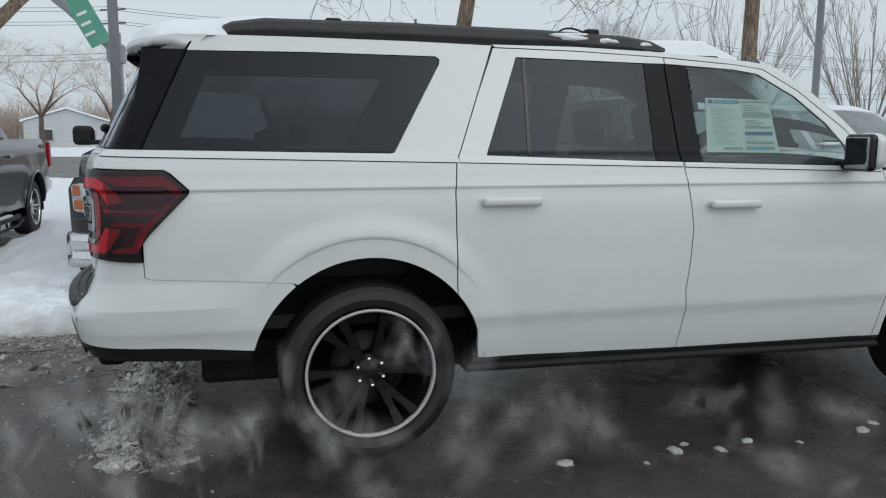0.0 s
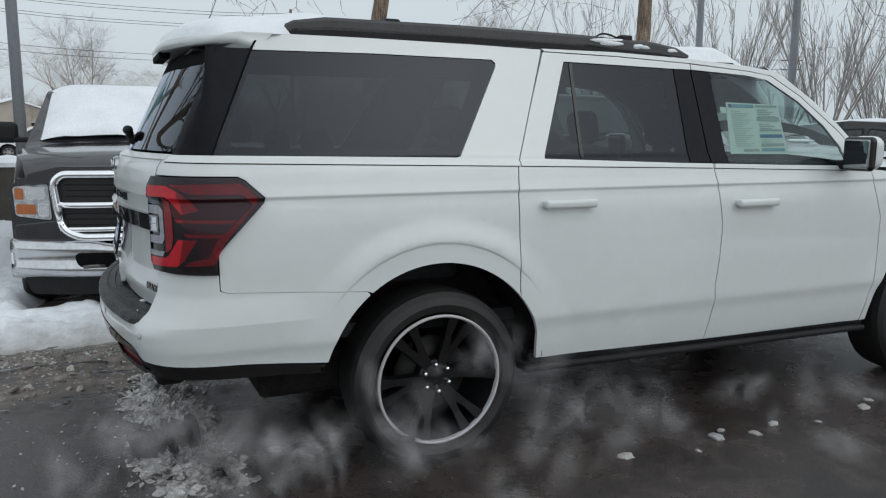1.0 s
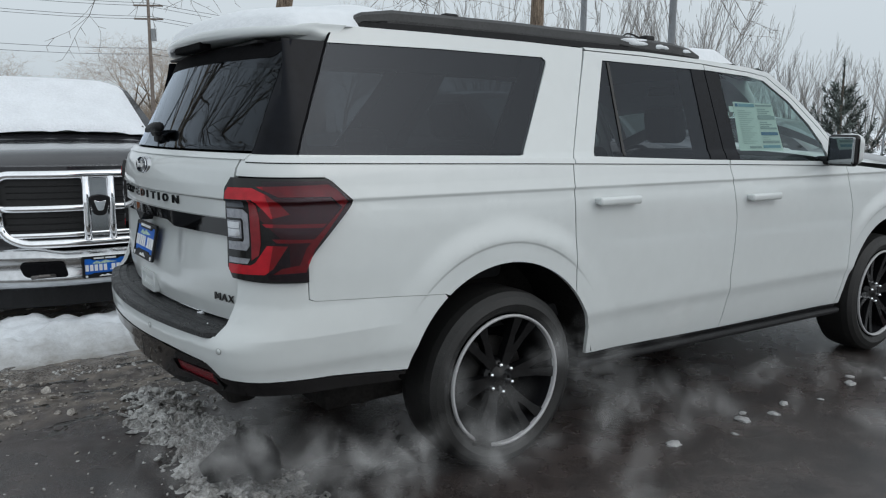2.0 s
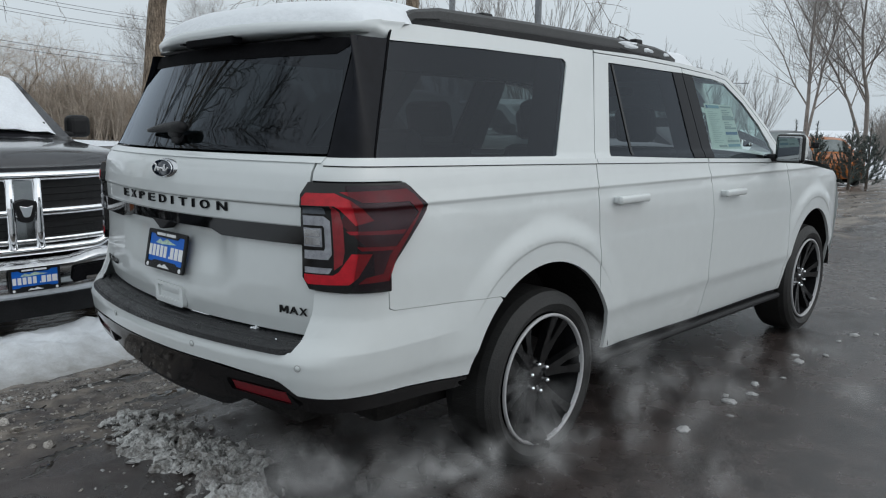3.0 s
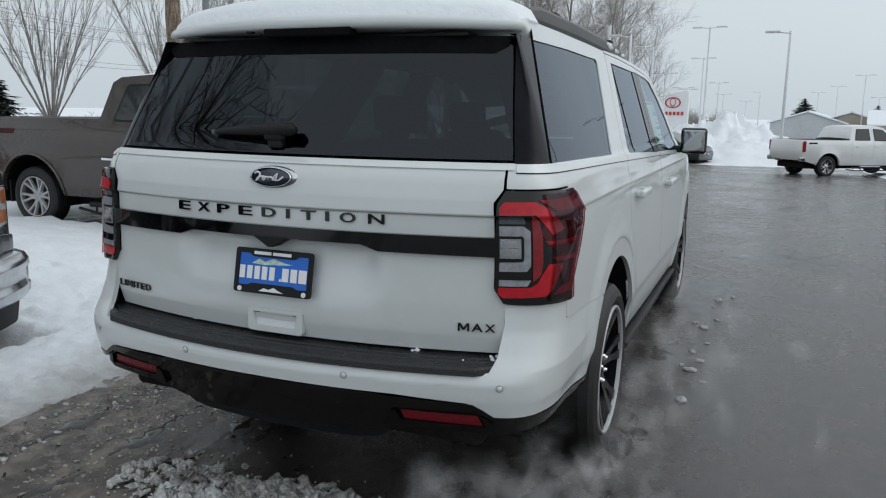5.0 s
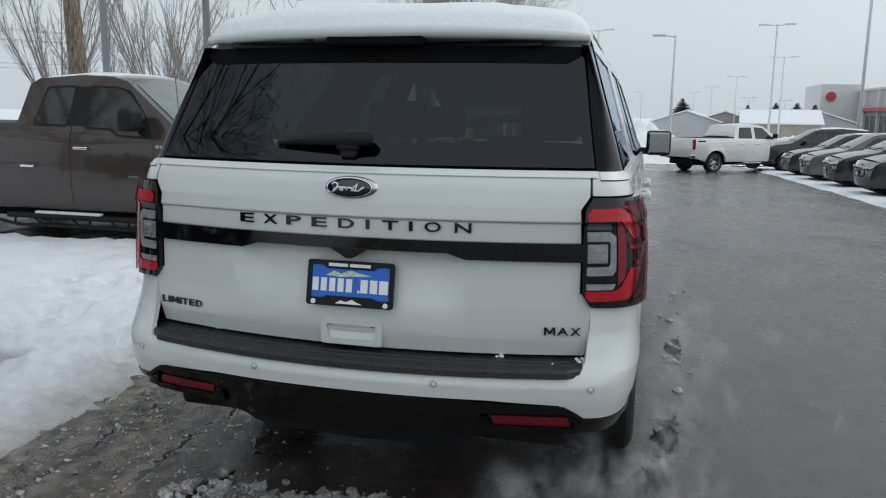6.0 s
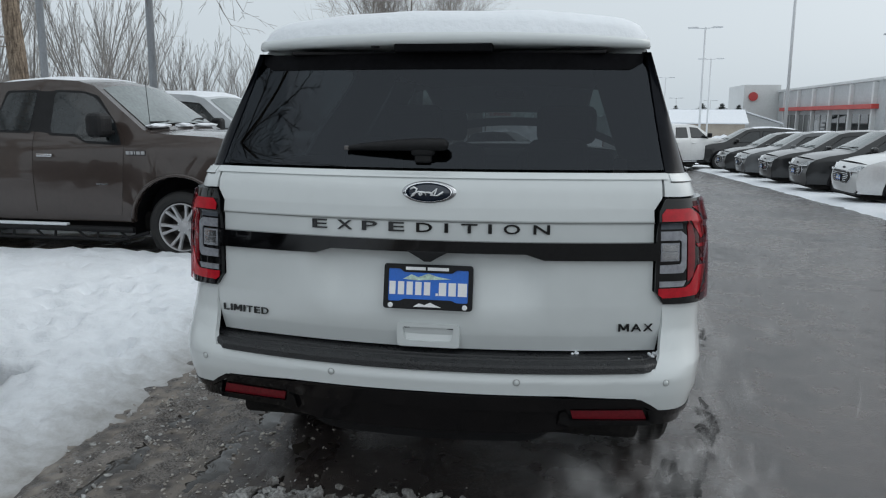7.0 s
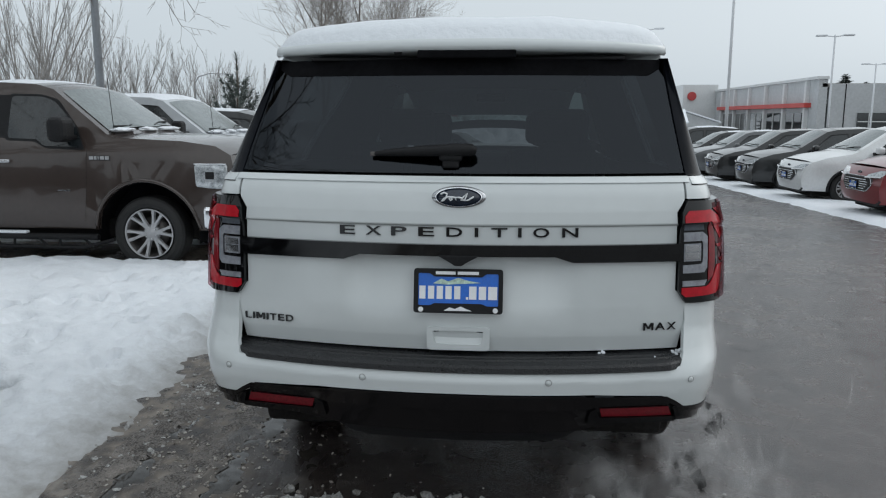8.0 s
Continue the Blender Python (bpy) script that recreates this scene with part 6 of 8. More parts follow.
def vehicle(name, label, category, spec, paint_mat, m, group="", rim=RIM_SILVER, snow=0.0, screen=SCREEN, window=WINDOW, sides=(1, -1), handle_mat=None):
    """A parked car: x ahead, wheels on z = 0, built from its side outline bent to the body's section and closed across the top."""
    car = tagged(empty(name), label, category, group)
    skin_z = np.array(spec["skin"])
    top = spec["top"]
    x_lo, x_hi = min(p[0] for p in top), max(p[0] for p in top)

    def half(x, z):
        w = float(np.interp(z, skin_z[:, 0], skin_z[:, 1]))
        f, r = max(0.0, x - (x_hi - 0.75)) / 0.75, max(0.0, (x_lo + 0.4) - x) / 0.4
        swell = 0.0
        for a in spec["axles"]:
            swell = max(swell, 0.025 * (1 - ease(spec["arch"] + 0.03, spec["arch"] + 0.12, math.hypot(x - a, z - spec["tyre"][0] / 2))))
        return w * (1 - spec.get("taper", 0.14) * f**2.2) * (1 - 0.06 * r**2.2) + swell * (1 - f)

    outline = [(x, z) for x, z in top]
    a0, a1 = spec["axles"]
    hz, r = spec["tyre"][0] / 2, spec["arch"]
    dip = math.degrees(math.asin((spec["sill"] - hz) / r))
    outline += [(a1 + r + 0.08, spec["sill"])] + arc(a1, hz, r, dip, 180 - dip, 18) + arc(a0, hz, r, dip, 180 - dip, 18) + [(a0 - r - 0.05, spec["sill"] + 0.04)]
    cu, cz = [round(-3 + 0.15 * i, 3) for i in range(42)], [float(v) for v in skin_z[:, 0]] + [0.75, 1.5, 1.65]

    def side_panel(nm, poly, material, s, off, rim_d, parent, lab=""):
        def place(x, z, d=0.0):
            return Vector((x, -s * (half(x, z) + off + d), z))

        b = surface_panel(poly, place, cu, cz, rim_d)
        if s < 0:
            bmesh.ops.reverse_faces(b, faces=b.faces)
        return part(nm, b, material, parent, lab, smooth=True)

    for s in sides:
        side_panel("body_side", outline, paint_mat, s, 0, 0.05, car)
        for i, d in enumerate(spec["doors"]):
            door = side_panel("door", rounded(d, 0.04), paint_mat, s, 0.006, 0.008, car)
            hx, hzz = spec["handles"][i]
            y = half(hx, hzz)
            part("door_handle", box(0.19, 0.035, 0.035, (hx, -s * (y + 0.035), hzz), 0.012), handle_mat or paint_mat, door)
        for w in spec["windows"]:
            side_panel("window_surround", rounded([((x - 0) * 1.0, z) for x, z in grow(w, 0.025)], 0.04), PLASTIC, s, 0.008, 0.006, car)
            side_panel("side_window", rounded(w, 0.05), window, s, 0.011, 0.004, car)
        if "pillar" in spec:
            side_panel("door_pillar", spec["pillar"], PLASTIC, s, 0.0075, 0.004, car)
        mx, mz = spec["mirror"]
        big = spec.get("mirror_size", 1.0)
        y = half(mx, mz)
        mir = part("door_mirror", box(0.1, 0.16, 0.05, (mx + 0.02, -s * (y + 0.07), mz - 0.02), 0.02), PLASTIC, car)
        part("mirror_shell", box(0.15 * big, 0.2 * big, (0.2 if spec is not CROSSOVER else 0.15) * big, (mx, -s * (y + 0.2), mz + 0.05 * big), 0.05 * big, seg=3), PLASTIC if spec is not CROSSOVER else paint_mat, mir)
        for a in spec["axles"]:
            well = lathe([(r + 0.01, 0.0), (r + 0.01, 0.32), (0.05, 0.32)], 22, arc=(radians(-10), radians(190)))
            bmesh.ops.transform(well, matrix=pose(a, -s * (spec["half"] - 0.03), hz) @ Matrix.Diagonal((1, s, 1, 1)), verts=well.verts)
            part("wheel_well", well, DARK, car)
            lip = [(a + (r + 0.02) * math.cos(q), -s * (half(a + (r + 0.02) * math.cos(q), hz + (r + 0.02) * math.sin(q)) + 0.004), hz + (r + 0.02) * math.sin(q)) for q in np.linspace(radians(dip), radians(180 - dip), 19)]
            part("arch_lip", tube(lip, 0.02 if spec is not CROSSOVER else 0.03, 6), paint_mat if spec is not CROSSOVER else PLASTIC, car, smooth=True)
            w = empty("wheel", pose(a, -s * (spec["half"] - spec["tyre"][1] / 2 - 0.02), hz))
            w.parent = car
            wheel_mesh_parts(w, *spec["tyre"], -s, "parked", rim, rim)
    # closing across the top
    runs = [("tail", 0, 3), ("deck", 3, 5), ("cab_rear", 5, 7), ("roof", 7, 11 if spec is not CROSSOVER else 8), ("screen_panel", 11 if spec is not CROSSOVER else 8, 12 if spec is not CROSSOVER else 10), ("bonnet", 12 if spec is not CROSSOVER else 10, len(top) - 4), ("front_fascia", len(top) - 4, len(top) - 1)]
    for nm, i, j in runs:
        pts = top[i : j + 1]
        rows = []
        for x, z in pts:
            c = 0.0 if nm in ("tail", "front_fascia", "deck") else 0.04
            rows.append((x, half(x, z), z, c))
        b = bmesh.new()
        grid = []
        for (x, w, z, c) in rows:
            bow = 0.10 if nm in ("front_fascia", "tail") or x > x_hi - 0.3 else 0.03
            sgn = 1 if x > 0 else -1
            grid.append([b.verts.new((x + sgn * bow * (1 - q * q) * (0.6 if nm != "roof" else 0), w * q, z + c * (1 - abs(q) ** 2.4))) for q in np.linspace(-1, 1, 13)])
        for g0, g1 in zip(grid, grid[1:]):
            for k in range(12):
                b.faces.new((g0[k], g1[k], g1[k + 1], g0[k + 1]))
        bmesh.ops.recalc_face_normals(b, faces=b.faces)
        mid = sum((f.normal for f in b.faces), Vector())
        want = Vector((1 if nm in ("front_fascia",) else -1 if nm == "tail" else 0, 0, 1 if nm not in ("front_fascia", "tail") else 0))
        if mid.dot(want) < 0:
            bmesh.ops.reverse_faces(b, faces=b.faces)
        part(nm, b, PLASTIC if nm == "deck" and spec is not CROSSOVER else paint_mat, car, smooth=True)
    # windscreen glass over its panel
    i, j, inset = spec["glass"][0]
    (xa, za), (xb, zb) = top[i], top[j]
    if spec is not CROSSOVER:
        (xa, za), (xb, zb) = top[10], top[11]
    b = bmesh.new()
    grid = []
    for t in np.linspace(0.06, 0.97, 6):
        x, z = xa + (xb - xa) * t, za + (zb - za) * t
        w = half(x, z) - inset
        nx, nzz = (za - zb), (xb - xa)
        ln = math.hypot(nx, nzz)
        grid.append([b.verts.new((x + nx / ln * 0.02 + 0.03 * 0.6 * (1 - q * q), w * q, z + nzz / ln * 0.012 + 0.042 * (1 - abs(q) ** 2.4))) for q in np.linspace(-1, 1, 13)])
    for g0, g1 in zip(grid, grid[1:]):
        for k in range(12):
            b.faces.new((g0[k], g0[k + 1], g1[k + 1], g1[k]))
    bmesh.ops.recalc_face_normals(b, faces=b.faces)
    if sum(f.normal.z for f in b.faces) < 0:
        bmesh.ops.reverse_faces(b, faces=b.faces)
    part("windscreen", b, screen, car, smooth=True)
    for y in (-0.35, 0.25):
        part("wiper", tube([(xb - 0.02, y, zb + 0.075), (xb - 0.08, y + 0.25, zb + 0.11), (xb - 0.1, y + 0.5, zb + 0.115)], 0.012, 6), PLASTIC, car)
    part("underbody", box(x_hi - x_lo - 0.5, spec["half"] * 1.5, 0.22, (0, 0, spec["sill"] - 0.02), 0.03), UNDER, car)
    if snow:
        rows = []
        b = bmesh.new()
        ends = [p for p in top if p[1] > (1.58 if spec is CROSSOVER else max(q[1] for q in top) - 0.07)]
        xs = np.linspace(ends[0][0], ends[-1][0], 14)
        grid = []
        for x in xs:
            z = float(np.interp(x, [p[0] for p in top], [p[1] for p in top]))
            w = half(x, z) - 0.03
            grid.append([b.verts.new((x, w * q, z + 0.034 * (1 - abs(q) ** 2.4) + snow * (0.7 + 0.3 * nz(x * 2, q, 1.3, len(label))) * ease(0, 0.2, 1 - abs(q)) * ease(0, 0.1, min(x - xs[0], xs[-1] - x) + 0.02))) for q in np.linspace(-1, 1, 17)])
        for g0, g1 in zip(grid, grid[1:]):
            for k in range(16):
                b.faces.new((g0[k], g1[k], g1[k + 1], g0[k + 1]))
        bmesh.ops.recalc_face_normals(b, faces=b.faces)
        part("roof_snow", b, SNOW_FINE, car, "thin snow on the roof", smooth=True)
    car.matrix_basis = m
    return car, half


def grow(poly, d):
    cx, cz = sum(p[0] for p in poly) / len(poly), sum(p[1] for p in poly) / len(poly)
    return [(x + d * (1 if x > cx else -1), z + d * (1 if z > cz else -1)) for x, z in poly]


def front_plate(car, x, z, y=0.0, tilt=0):
    """A blue dealer plate on a car's nose, in the car's own axes."""
    pm = pose(x, y, z, tilt, 0, 90)
    p = part("number_plate", prism(rounded([(-0.15, -0.072), (0.15, -0.072), (0.15, 0.072), (-0.15, 0.072)], 0.012), 0.004, pm, 0.001), PLATE_BLUE, car, "blue dealer plate in a black frame")
    plate_dress(p, pm)
    return p


def chrome_pickup_face(car):
    """A broad cross-bar chrome grille, quad lamps and a chrome bumper, at the nose of the charcoal pickup."""
    def plate_poly(nm, poly, material, x, depth, parent, bevel=0.004, lab=""):
        b = prism([(y, z) for y, z in poly], depth, pose(x, 0, 0, 0, 0, 90), bevel)
        bmesh.ops.triangulate(b, faces=[f for f in b.faces if len(f.verts) > 4])
        for k in range(-9, 10):
            bmesh.ops.bisect_plane(b, geom=b.verts[:] + b.edges[:] + b.faces[:], dist=1e-5, plane_co=(0, k * 0.1 + 0.003, 0), plane_no=(0, 1, 0))
        for v in b.verts:
            v.co.x -= 0.34 * abs(v.co.y) ** 2.3
        return part(nm, b, material, parent, lab)

    def bowed(pts, r, parent, nm, material, sides=10, lab=""):
        b = tube([(x - 0.34 * abs(y) ** 2.3, y, z) for x, y, z in pts], r, sides)
        return part(nm, b, material, parent, lab, smooth=True)

    outer = rounded([(-0.62, 0.74), (-0.50, 0.67), (0.50, 0.67), (0.62, 0.74), (0.665, 1.10), (0.60, 1.165), (-0.60, 1.165), (-0.665, 1.10)], 0.07)
    grille = plate_poly("grille", outer, MESH, 2.955, 0.05, car, 0.0, "black mesh grille with bright chrome cross-bars")
    loop = [(3.0, y, z) for y, z in outer]
    dense = []
    for p, q in zip(loop, loop[1:] + loop[:1]):
        n = max(1, int(math.dist(p, q) / 0.08))
        dense += [tuple(p[c] + (q[c] - p[c]) * k / n for c in range(3)) for k in range(n)]
    bowed(dense + dense[:1], 0.034, grille, "grille_surround", CHROME, 10, "bright chrome surround")
    for z, r0 in ((0.925, 0.03), (0.735, 0.022)):
        bowed([(3.0, y, z) for y in np.linspace(-0.63, 0.63, 15)], r0, grille, "grille_bar", CHROME)
    for y in (-0.085, 0.085):
        bowed([(3.01, y, z) for z in (0.69, 0.8, 0.95, 1.15)], 0.03, grille, "grille_post", CHROME)
    for z in np.arange(0.77, 1.12, 0.045):
        bowed([(2.985, y, float(z)) for y in np.linspace(-0.58, 0.58, 13)], 0.004, grille, "grille_wire", PLASTIC, 4)
    plate_poly("grille_centre", rounded([(-0.075, 0.70), (0.075, 0.70), (0.075, 1.14), (-0.075, 1.14)], 0.02), CHROME_DULL, 3.0, 0.03, grille, 0.006)
    plate_poly("grille_emblem", rounded([(-0.075, 1.0), (-0.04, 0.865), (0.04, 0.865), (0.075, 1.0), (0.0, 1.02)], 0.03), PLASTIC, 3.035, 0.02, grille, 0.004, "dark shield emblem")
    plate_poly("emblem_relief", rounded([(-0.045, 0.98), (-0.02, 0.90), (0.02, 0.90), (0.045, 0.98), (0.0, 0.965)], 0.015), CHROME, 3.047, 0.012, grille, 0.003)
    plate_poly("bonnet_nose", rounded([(-0.88, 1.08), (-0.68, 1.10), (-0.62, 1.185), (0.62, 1.185), (0.68, 1.10), (0.88, 1.08), (0.84, 1.17), (0.62, 1.225), (-0.62, 1.225), (-0.84, 1.17)], 0.02), P_CHARCOAL, 2.80, 0.40, car, 0.03)
    for s in (1, -1):
        plate_poly("fender_corner", [(s * 0.60, 0.64), (s * 0.985, 0.64), (s * 0.99, 1.02), (s * 0.93, 1.12), (s * 0.62, 1.17)][:: s], P_CHARCOAL, 2.74, 0.40, car, 0.0)
        lamp = plate_poly("headlamp", rounded([(s * 0.69, 0.80), (s * 0.955, 0.83), (s * 0.965, 1.06), (s * 0.705, 1.09)][:: s], 0.03), LAMP_GLASS, 2.86, 0.18, car, 0.01, "clear quad headlamp")
        for y0, y1, z0, z1, m in ((0.73, 0.87, 0.965, 1.065, CHROME), (0.885, 0.95, 0.96, 1.05, AMBER), (0.80, 0.945, 0.845, 0.925, AMBER), (0.71, 0.785, 0.83, 0.93, CHROME)):
            plate_poly("lamp_cell", rounded([(s * y0, z0), (s * y1, z0), (s * y1, z1), (s * y0, z1)][:: s], 0.015), m, 2.946, 0.014, lamp, 0.002)
    b = bmesh.new()
    rows = []
    for y in np.linspace(-1.0, 1.0, 33):
        dip = 0.03 * (1 - ease(0.25, 0.45, abs(y)))
        rows.append([b.verts.new((x - 0.34 * abs(y) ** 2.3, y, z - (dip if z > 0.6 else 0))) for x, z in ((2.86, 0.64), (2.98, 0.655), (3.06, 0.645), (3.095, 0.61), (3.10, 0.575), (3.085, 0.55), (3.085, 0.47), (3.10, 0.45), (3.095, 0.40), (3.06, 0.36), (2.95, 0.33))])
    for p, q in zip(rows, rows[1:]):
        for k in range(10):
            b.faces.new((p[k], p[k + 1], q[k + 1], q[k]))
    bmesh.ops.recalc_face_normals(b, faces=b.faces)
    b.faces.new(rows[0])
    b.faces.new(rows[-1][::-1])
    bmesh.ops.recalc_face_normals(b, faces=b.faces)
    bumper = part("front_bumper", b, CHROME_DULL, car, "chrome front bumper", smooth=True)
    for s in (1, -1):
        part("bumper_end", box(0.42, 0.10, 0.28, (2.56, s * 0.955, 0.50), 0.045, seg=3), CHROME, bumper)
        # solid plate on the bumper face; the opening's shade is only its dark colour
        plate_poly("tow_opening", rounded([(s * 0.24, 0.44), (s * 0.52, 0.45), (s * 0.55, 0.55), (s * 0.27, 0.55)], 0.04), DARK, 3.098, 0.02, bumper, 0)
        part("tow_hook", tube([(3.10, s * 0.34, 0.46), (3.15, s * 0.38, 0.47), (3.15, s * 0.44, 0.47), (3.10, s * 0.48, 0.46)], 0.014, 8), STEEL, bumper)
    plate_poly("upper_bumper_cover", rounded([(-0.96, 0.645), (0.96, 0.645), (0.97, 0.76), (0.66, 0.80), (0.50, 0.665), (-0.50, 0.665), (-0.66, 0.80), (-0.97, 0.76)], 0.03), P_CHARCOAL, 2.92, 0.13, car, 0.02)
    plate_poly("air_dam", rounded([(-0.86, 0.22), (0.86, 0.22), (0.92, 0.36), (-0.92, 0.36)], 0.03), PLASTIC, 2.96, 0.14, car, 0.02, "black air dam")
    front_plate(car, 3.11, 0.50)
    # snow over the windscreen
    b = bmesh.new()
    (xa, za), (xb, zb) = PICKUP["top"][10], PICKUP["top"][11]
    grid = []
    for t in np.linspace(-0.2, 0.98, 24):
        x, z = xa + (xb - xa) * t, za + (zb - za) * t
        if t < 0:
            z = za + 0.06 * -t
        w = 0.70 + 0.10 * t
        row = []
        for q in np.linspace(-1, 1, 25):
            edge = ease(0, 0.12, 1 - abs(q) + 0.05 * nz(t * 5, q * 3, 1.7, 71)) * ease(-0.2, -0.1, t) * ease(1.02, 0.93, t + 0.03 * nz(q * 6, t, 1, 72))
            th = (0.045 + 0.012 * nz(q * 3, t * 3, 1, 73)) * edge
            row.append(b.verts.new((x + 0.57 * th + 0.02 + 0.018 * (1 - q * q), w * q, z + 0.8 * th + 0.008 + 0.042 * (1 - abs(q) ** 2.4))))
        grid.append(row)
    for g0, g1 in zip(grid, grid[1:]):
        for k in range(24):
            b.faces.new((g0[k], g0[k + 1], g1[k + 1], g1[k]))
    bmesh.ops.recalc_face_normals(b, faces=b.faces)
    part("windscreen_snow", b, SNOW_FINE, car, "thick snow over the windscreen", smooth=True)


def bed_and_lamps(car, half, spec=PICKUP):
    """Tail lamp, bumpers, bed trim and running-board ladder of a pickup."""
    tail_x, dn = spec["top"][2][0] + 2.9, spec.get("nose", 0.0)
    bx, bz = spec.get("badge", (1.60, 1.13))
    for s in (1, -1):
        y = half(-2.7 + tail_x, 1.1)
        part("tail_lamp", box(0.13, 0.05, 0.40, (-2.845 + tail_x, -s * (y - 0.008), 1.14), 0.02), RED_MID, car, "red tail lamp")
        part("rear_bumper_end", box(0.28, 0.12, 0.17, (-2.86 + tail_x, -s * 0.90, 0.66), 0.04), CHROME_DULL, car)
        part("box_side_badge", box(0.36, 0.006, 0.07, (-2.47 + tail_x, -s * (half(-2.47 + tail_x, 1.26) + 0.003), 1.26), 0.002), RED_DARK, car)
        y = half(2.7 + dn, 1.05)
        lamp = part("headlamp", box(0.36, 0.08, 0.27, (2.73 + dn, -s * (y - 0.02), 1.02), 0.05, seg=4), LAMP_GLASS, car, "clear headlamp with a bright edge", smooth=True)
        part("lamp_surround", box(0.35, 0.06, 0.014, (2.735 + dn, -s * (y - 0.008), 1.150), 0.006), CHROME, lamp)
        part("lamp_cell", box(0.11, 0.03, 0.09, (2.73 + dn, -s * (y + 0.008), 1.03), 0.03, seg=3), PLASTIC, lamp)
        part("lamp_cell", box(0.12, 0.03, 0.05, (2.84 + dn, -s * (y - 0.002), 1.07), 0.02), AMBER, lamp)
        part("front_bumper_end", box(0.34, 0.10, 0.24, (2.80 + dn, -s * (half(2.76 + dn, 0.6) - 0.005), 0.58), 0.04, seg=3), CHROME, car, "chrome bumper corner")
        rb = part("running_board", tube([(-0.75, -s * 1.0, 0.36), (1.35, -s * 1.0, 0.36)], 0.035, 8), PLASTIC, car, "black tube running board dusted with snow")
        part("board_lower_tube", tube([(-0.95, -s * 1.0, 0.30), (-0.6, -s * 1.02, 0.25), (1.2, -s * 1.02, 0.25), (1.5, -s * 0.95, 0.33)], 0.02, 8), PLASTIC, rb)
        for k in range(8):
            x = -0.65 + k * 0.26
            part("board_strut", tube([(x, -s * 1.0, 0.35), (x + (0.13 if k % 2 else 0), -s * 1.02, 0.25)], 0.014, 6), PLASTIC, rb)
        part("board_snow", box(0.9, 0.07, 0.03, (0.1, -s * 1.0, 0.405), 0.012), SNOW_FINE, rb)
        # fender badge as plain bright bars
        fy = half(bx, bz)
        bd = part("fender_badge", box(0.23, 0.008, 0.05, (bx, -s * (fy + 0.002), bz), 0.003), PLASTIC, car, "bright fender badge")
        for x, w in ((-0.092, 0.045), (-0.045, 0.03), (-0.012, 0.012), (0.03, 0.045), (0.085, 0.045)):
            part("badge_stroke", box(w, 0.006, 0.036, (bx + x, -s * (fy + 0.008), bz + 0.002), 0.002), RIM_SILVER, bd)
        part("door_badge", box(0.14, 0.004, 0.014, (1.0, -s * (half(1.0, 0.86) + 0.008), 0.86), 0.001), CHROME_DULL, car)
        part("aerial", tube([(1.5, -0.80, spec["top"][12][1]), (1.46, -0.80, spec["top"][12][1] + 0.62)], 0.004, 5), PLASTIC, car) if s > 0 else None
    cx, cz = spec["top"][11]
    for k, (y, w) in enumerate(((-0.62, 0.42), (-0.05, 0.34), (0.5, 0.5))):
        clump = bmesh.new()
        bmesh.ops.create_icosphere(clump, subdivisions=3, radius=1)
        for v in clump.verts:
            q = 1 + 0.4 * noise.noise(v.co * 2.3 + Vector((k * 5.1, 0, 0)))
            v.co = Vector((cx + 0.04 + v.co.x * 0.07 * q, y + v.co.y * w * 0.55 * q, cz + 0.035 + v.co.z * 0.026 * q))
        part("cowl_snow", clump, SNOW_FINE, car, smooth=True)
    for y in (-0.45, 0.25):
        part("windscreen_wiper", tube([(cx + 0.03, y + 0.5, cz + 0.05), (cx - 0.03, y + 0.1, cz + 0.075), (cx - 0.02, y - 0.25, cz + 0.075)], 0.011, 6), PLASTIC, car, smooth=True)
    part("mudflap", box(0.03, 0.3, 0.3, (spec["axles"][0] - 0.48, -0.8, 0.45), 0.01), PLASTIC, car)


ram, ram_half = vehicle("pickup_truck", "charcoal pickup with chrome grille and snow-covered windscreen", "pickup", RAM, P_CHARCOAL, pose(-0.98, 5.55, 0.0, 0, 0, -90), "parked pickups", rim=CHROME_DULL, snow=0.05)
chrome_pickup_face(ram)
brown, brown_half = vehicle("pickup_truck", "brown extended-cab pickup with bright alloy wheels and light roof snow", "pickup", EXTENDED, P_BROWN, pose(4.85, 5.60, -0.02, 0, 0, -90), "parked pickups", snow=0.03, handle_mat=CHROME)
bed_and_lamps(brown, brown_half, EXTENDED)
navy, navy_half = vehicle("pickup_truck", "dark blue pickup with bright wheels standing in snow", "pickup", BOXY, P_NAVY, pose(-4.4, 6.3, 0.05, 0, 0, -90), "parked pickups", rim=CHROME_DULL)
bed_and_lamps(navy, navy_half)
silver, silver_half = vehicle("pickup_truck", "silver pickup with snow on roof and bonnet", "pickup", BOXY, P_SILVER, pose(7.6, 5.6, -0.02, 0, 0, -90), "parked pickups", snow=0.05)
bed_and_lamps(silver, silver_half)
far_truck, far_half = vehicle("pickup_truck", "white crew-cab pickup parked across the lot before a snow heap", "pickup", PICKUP, P_WHITE2, pose(32.3, -4.95, ground_z(32.3, 0), 0, 0, -54) @ Matrix.Scale(1.05, 4), "parked pickups", rim=CHROME_DULL)
bed_and_lamps(far_truck, far_half)


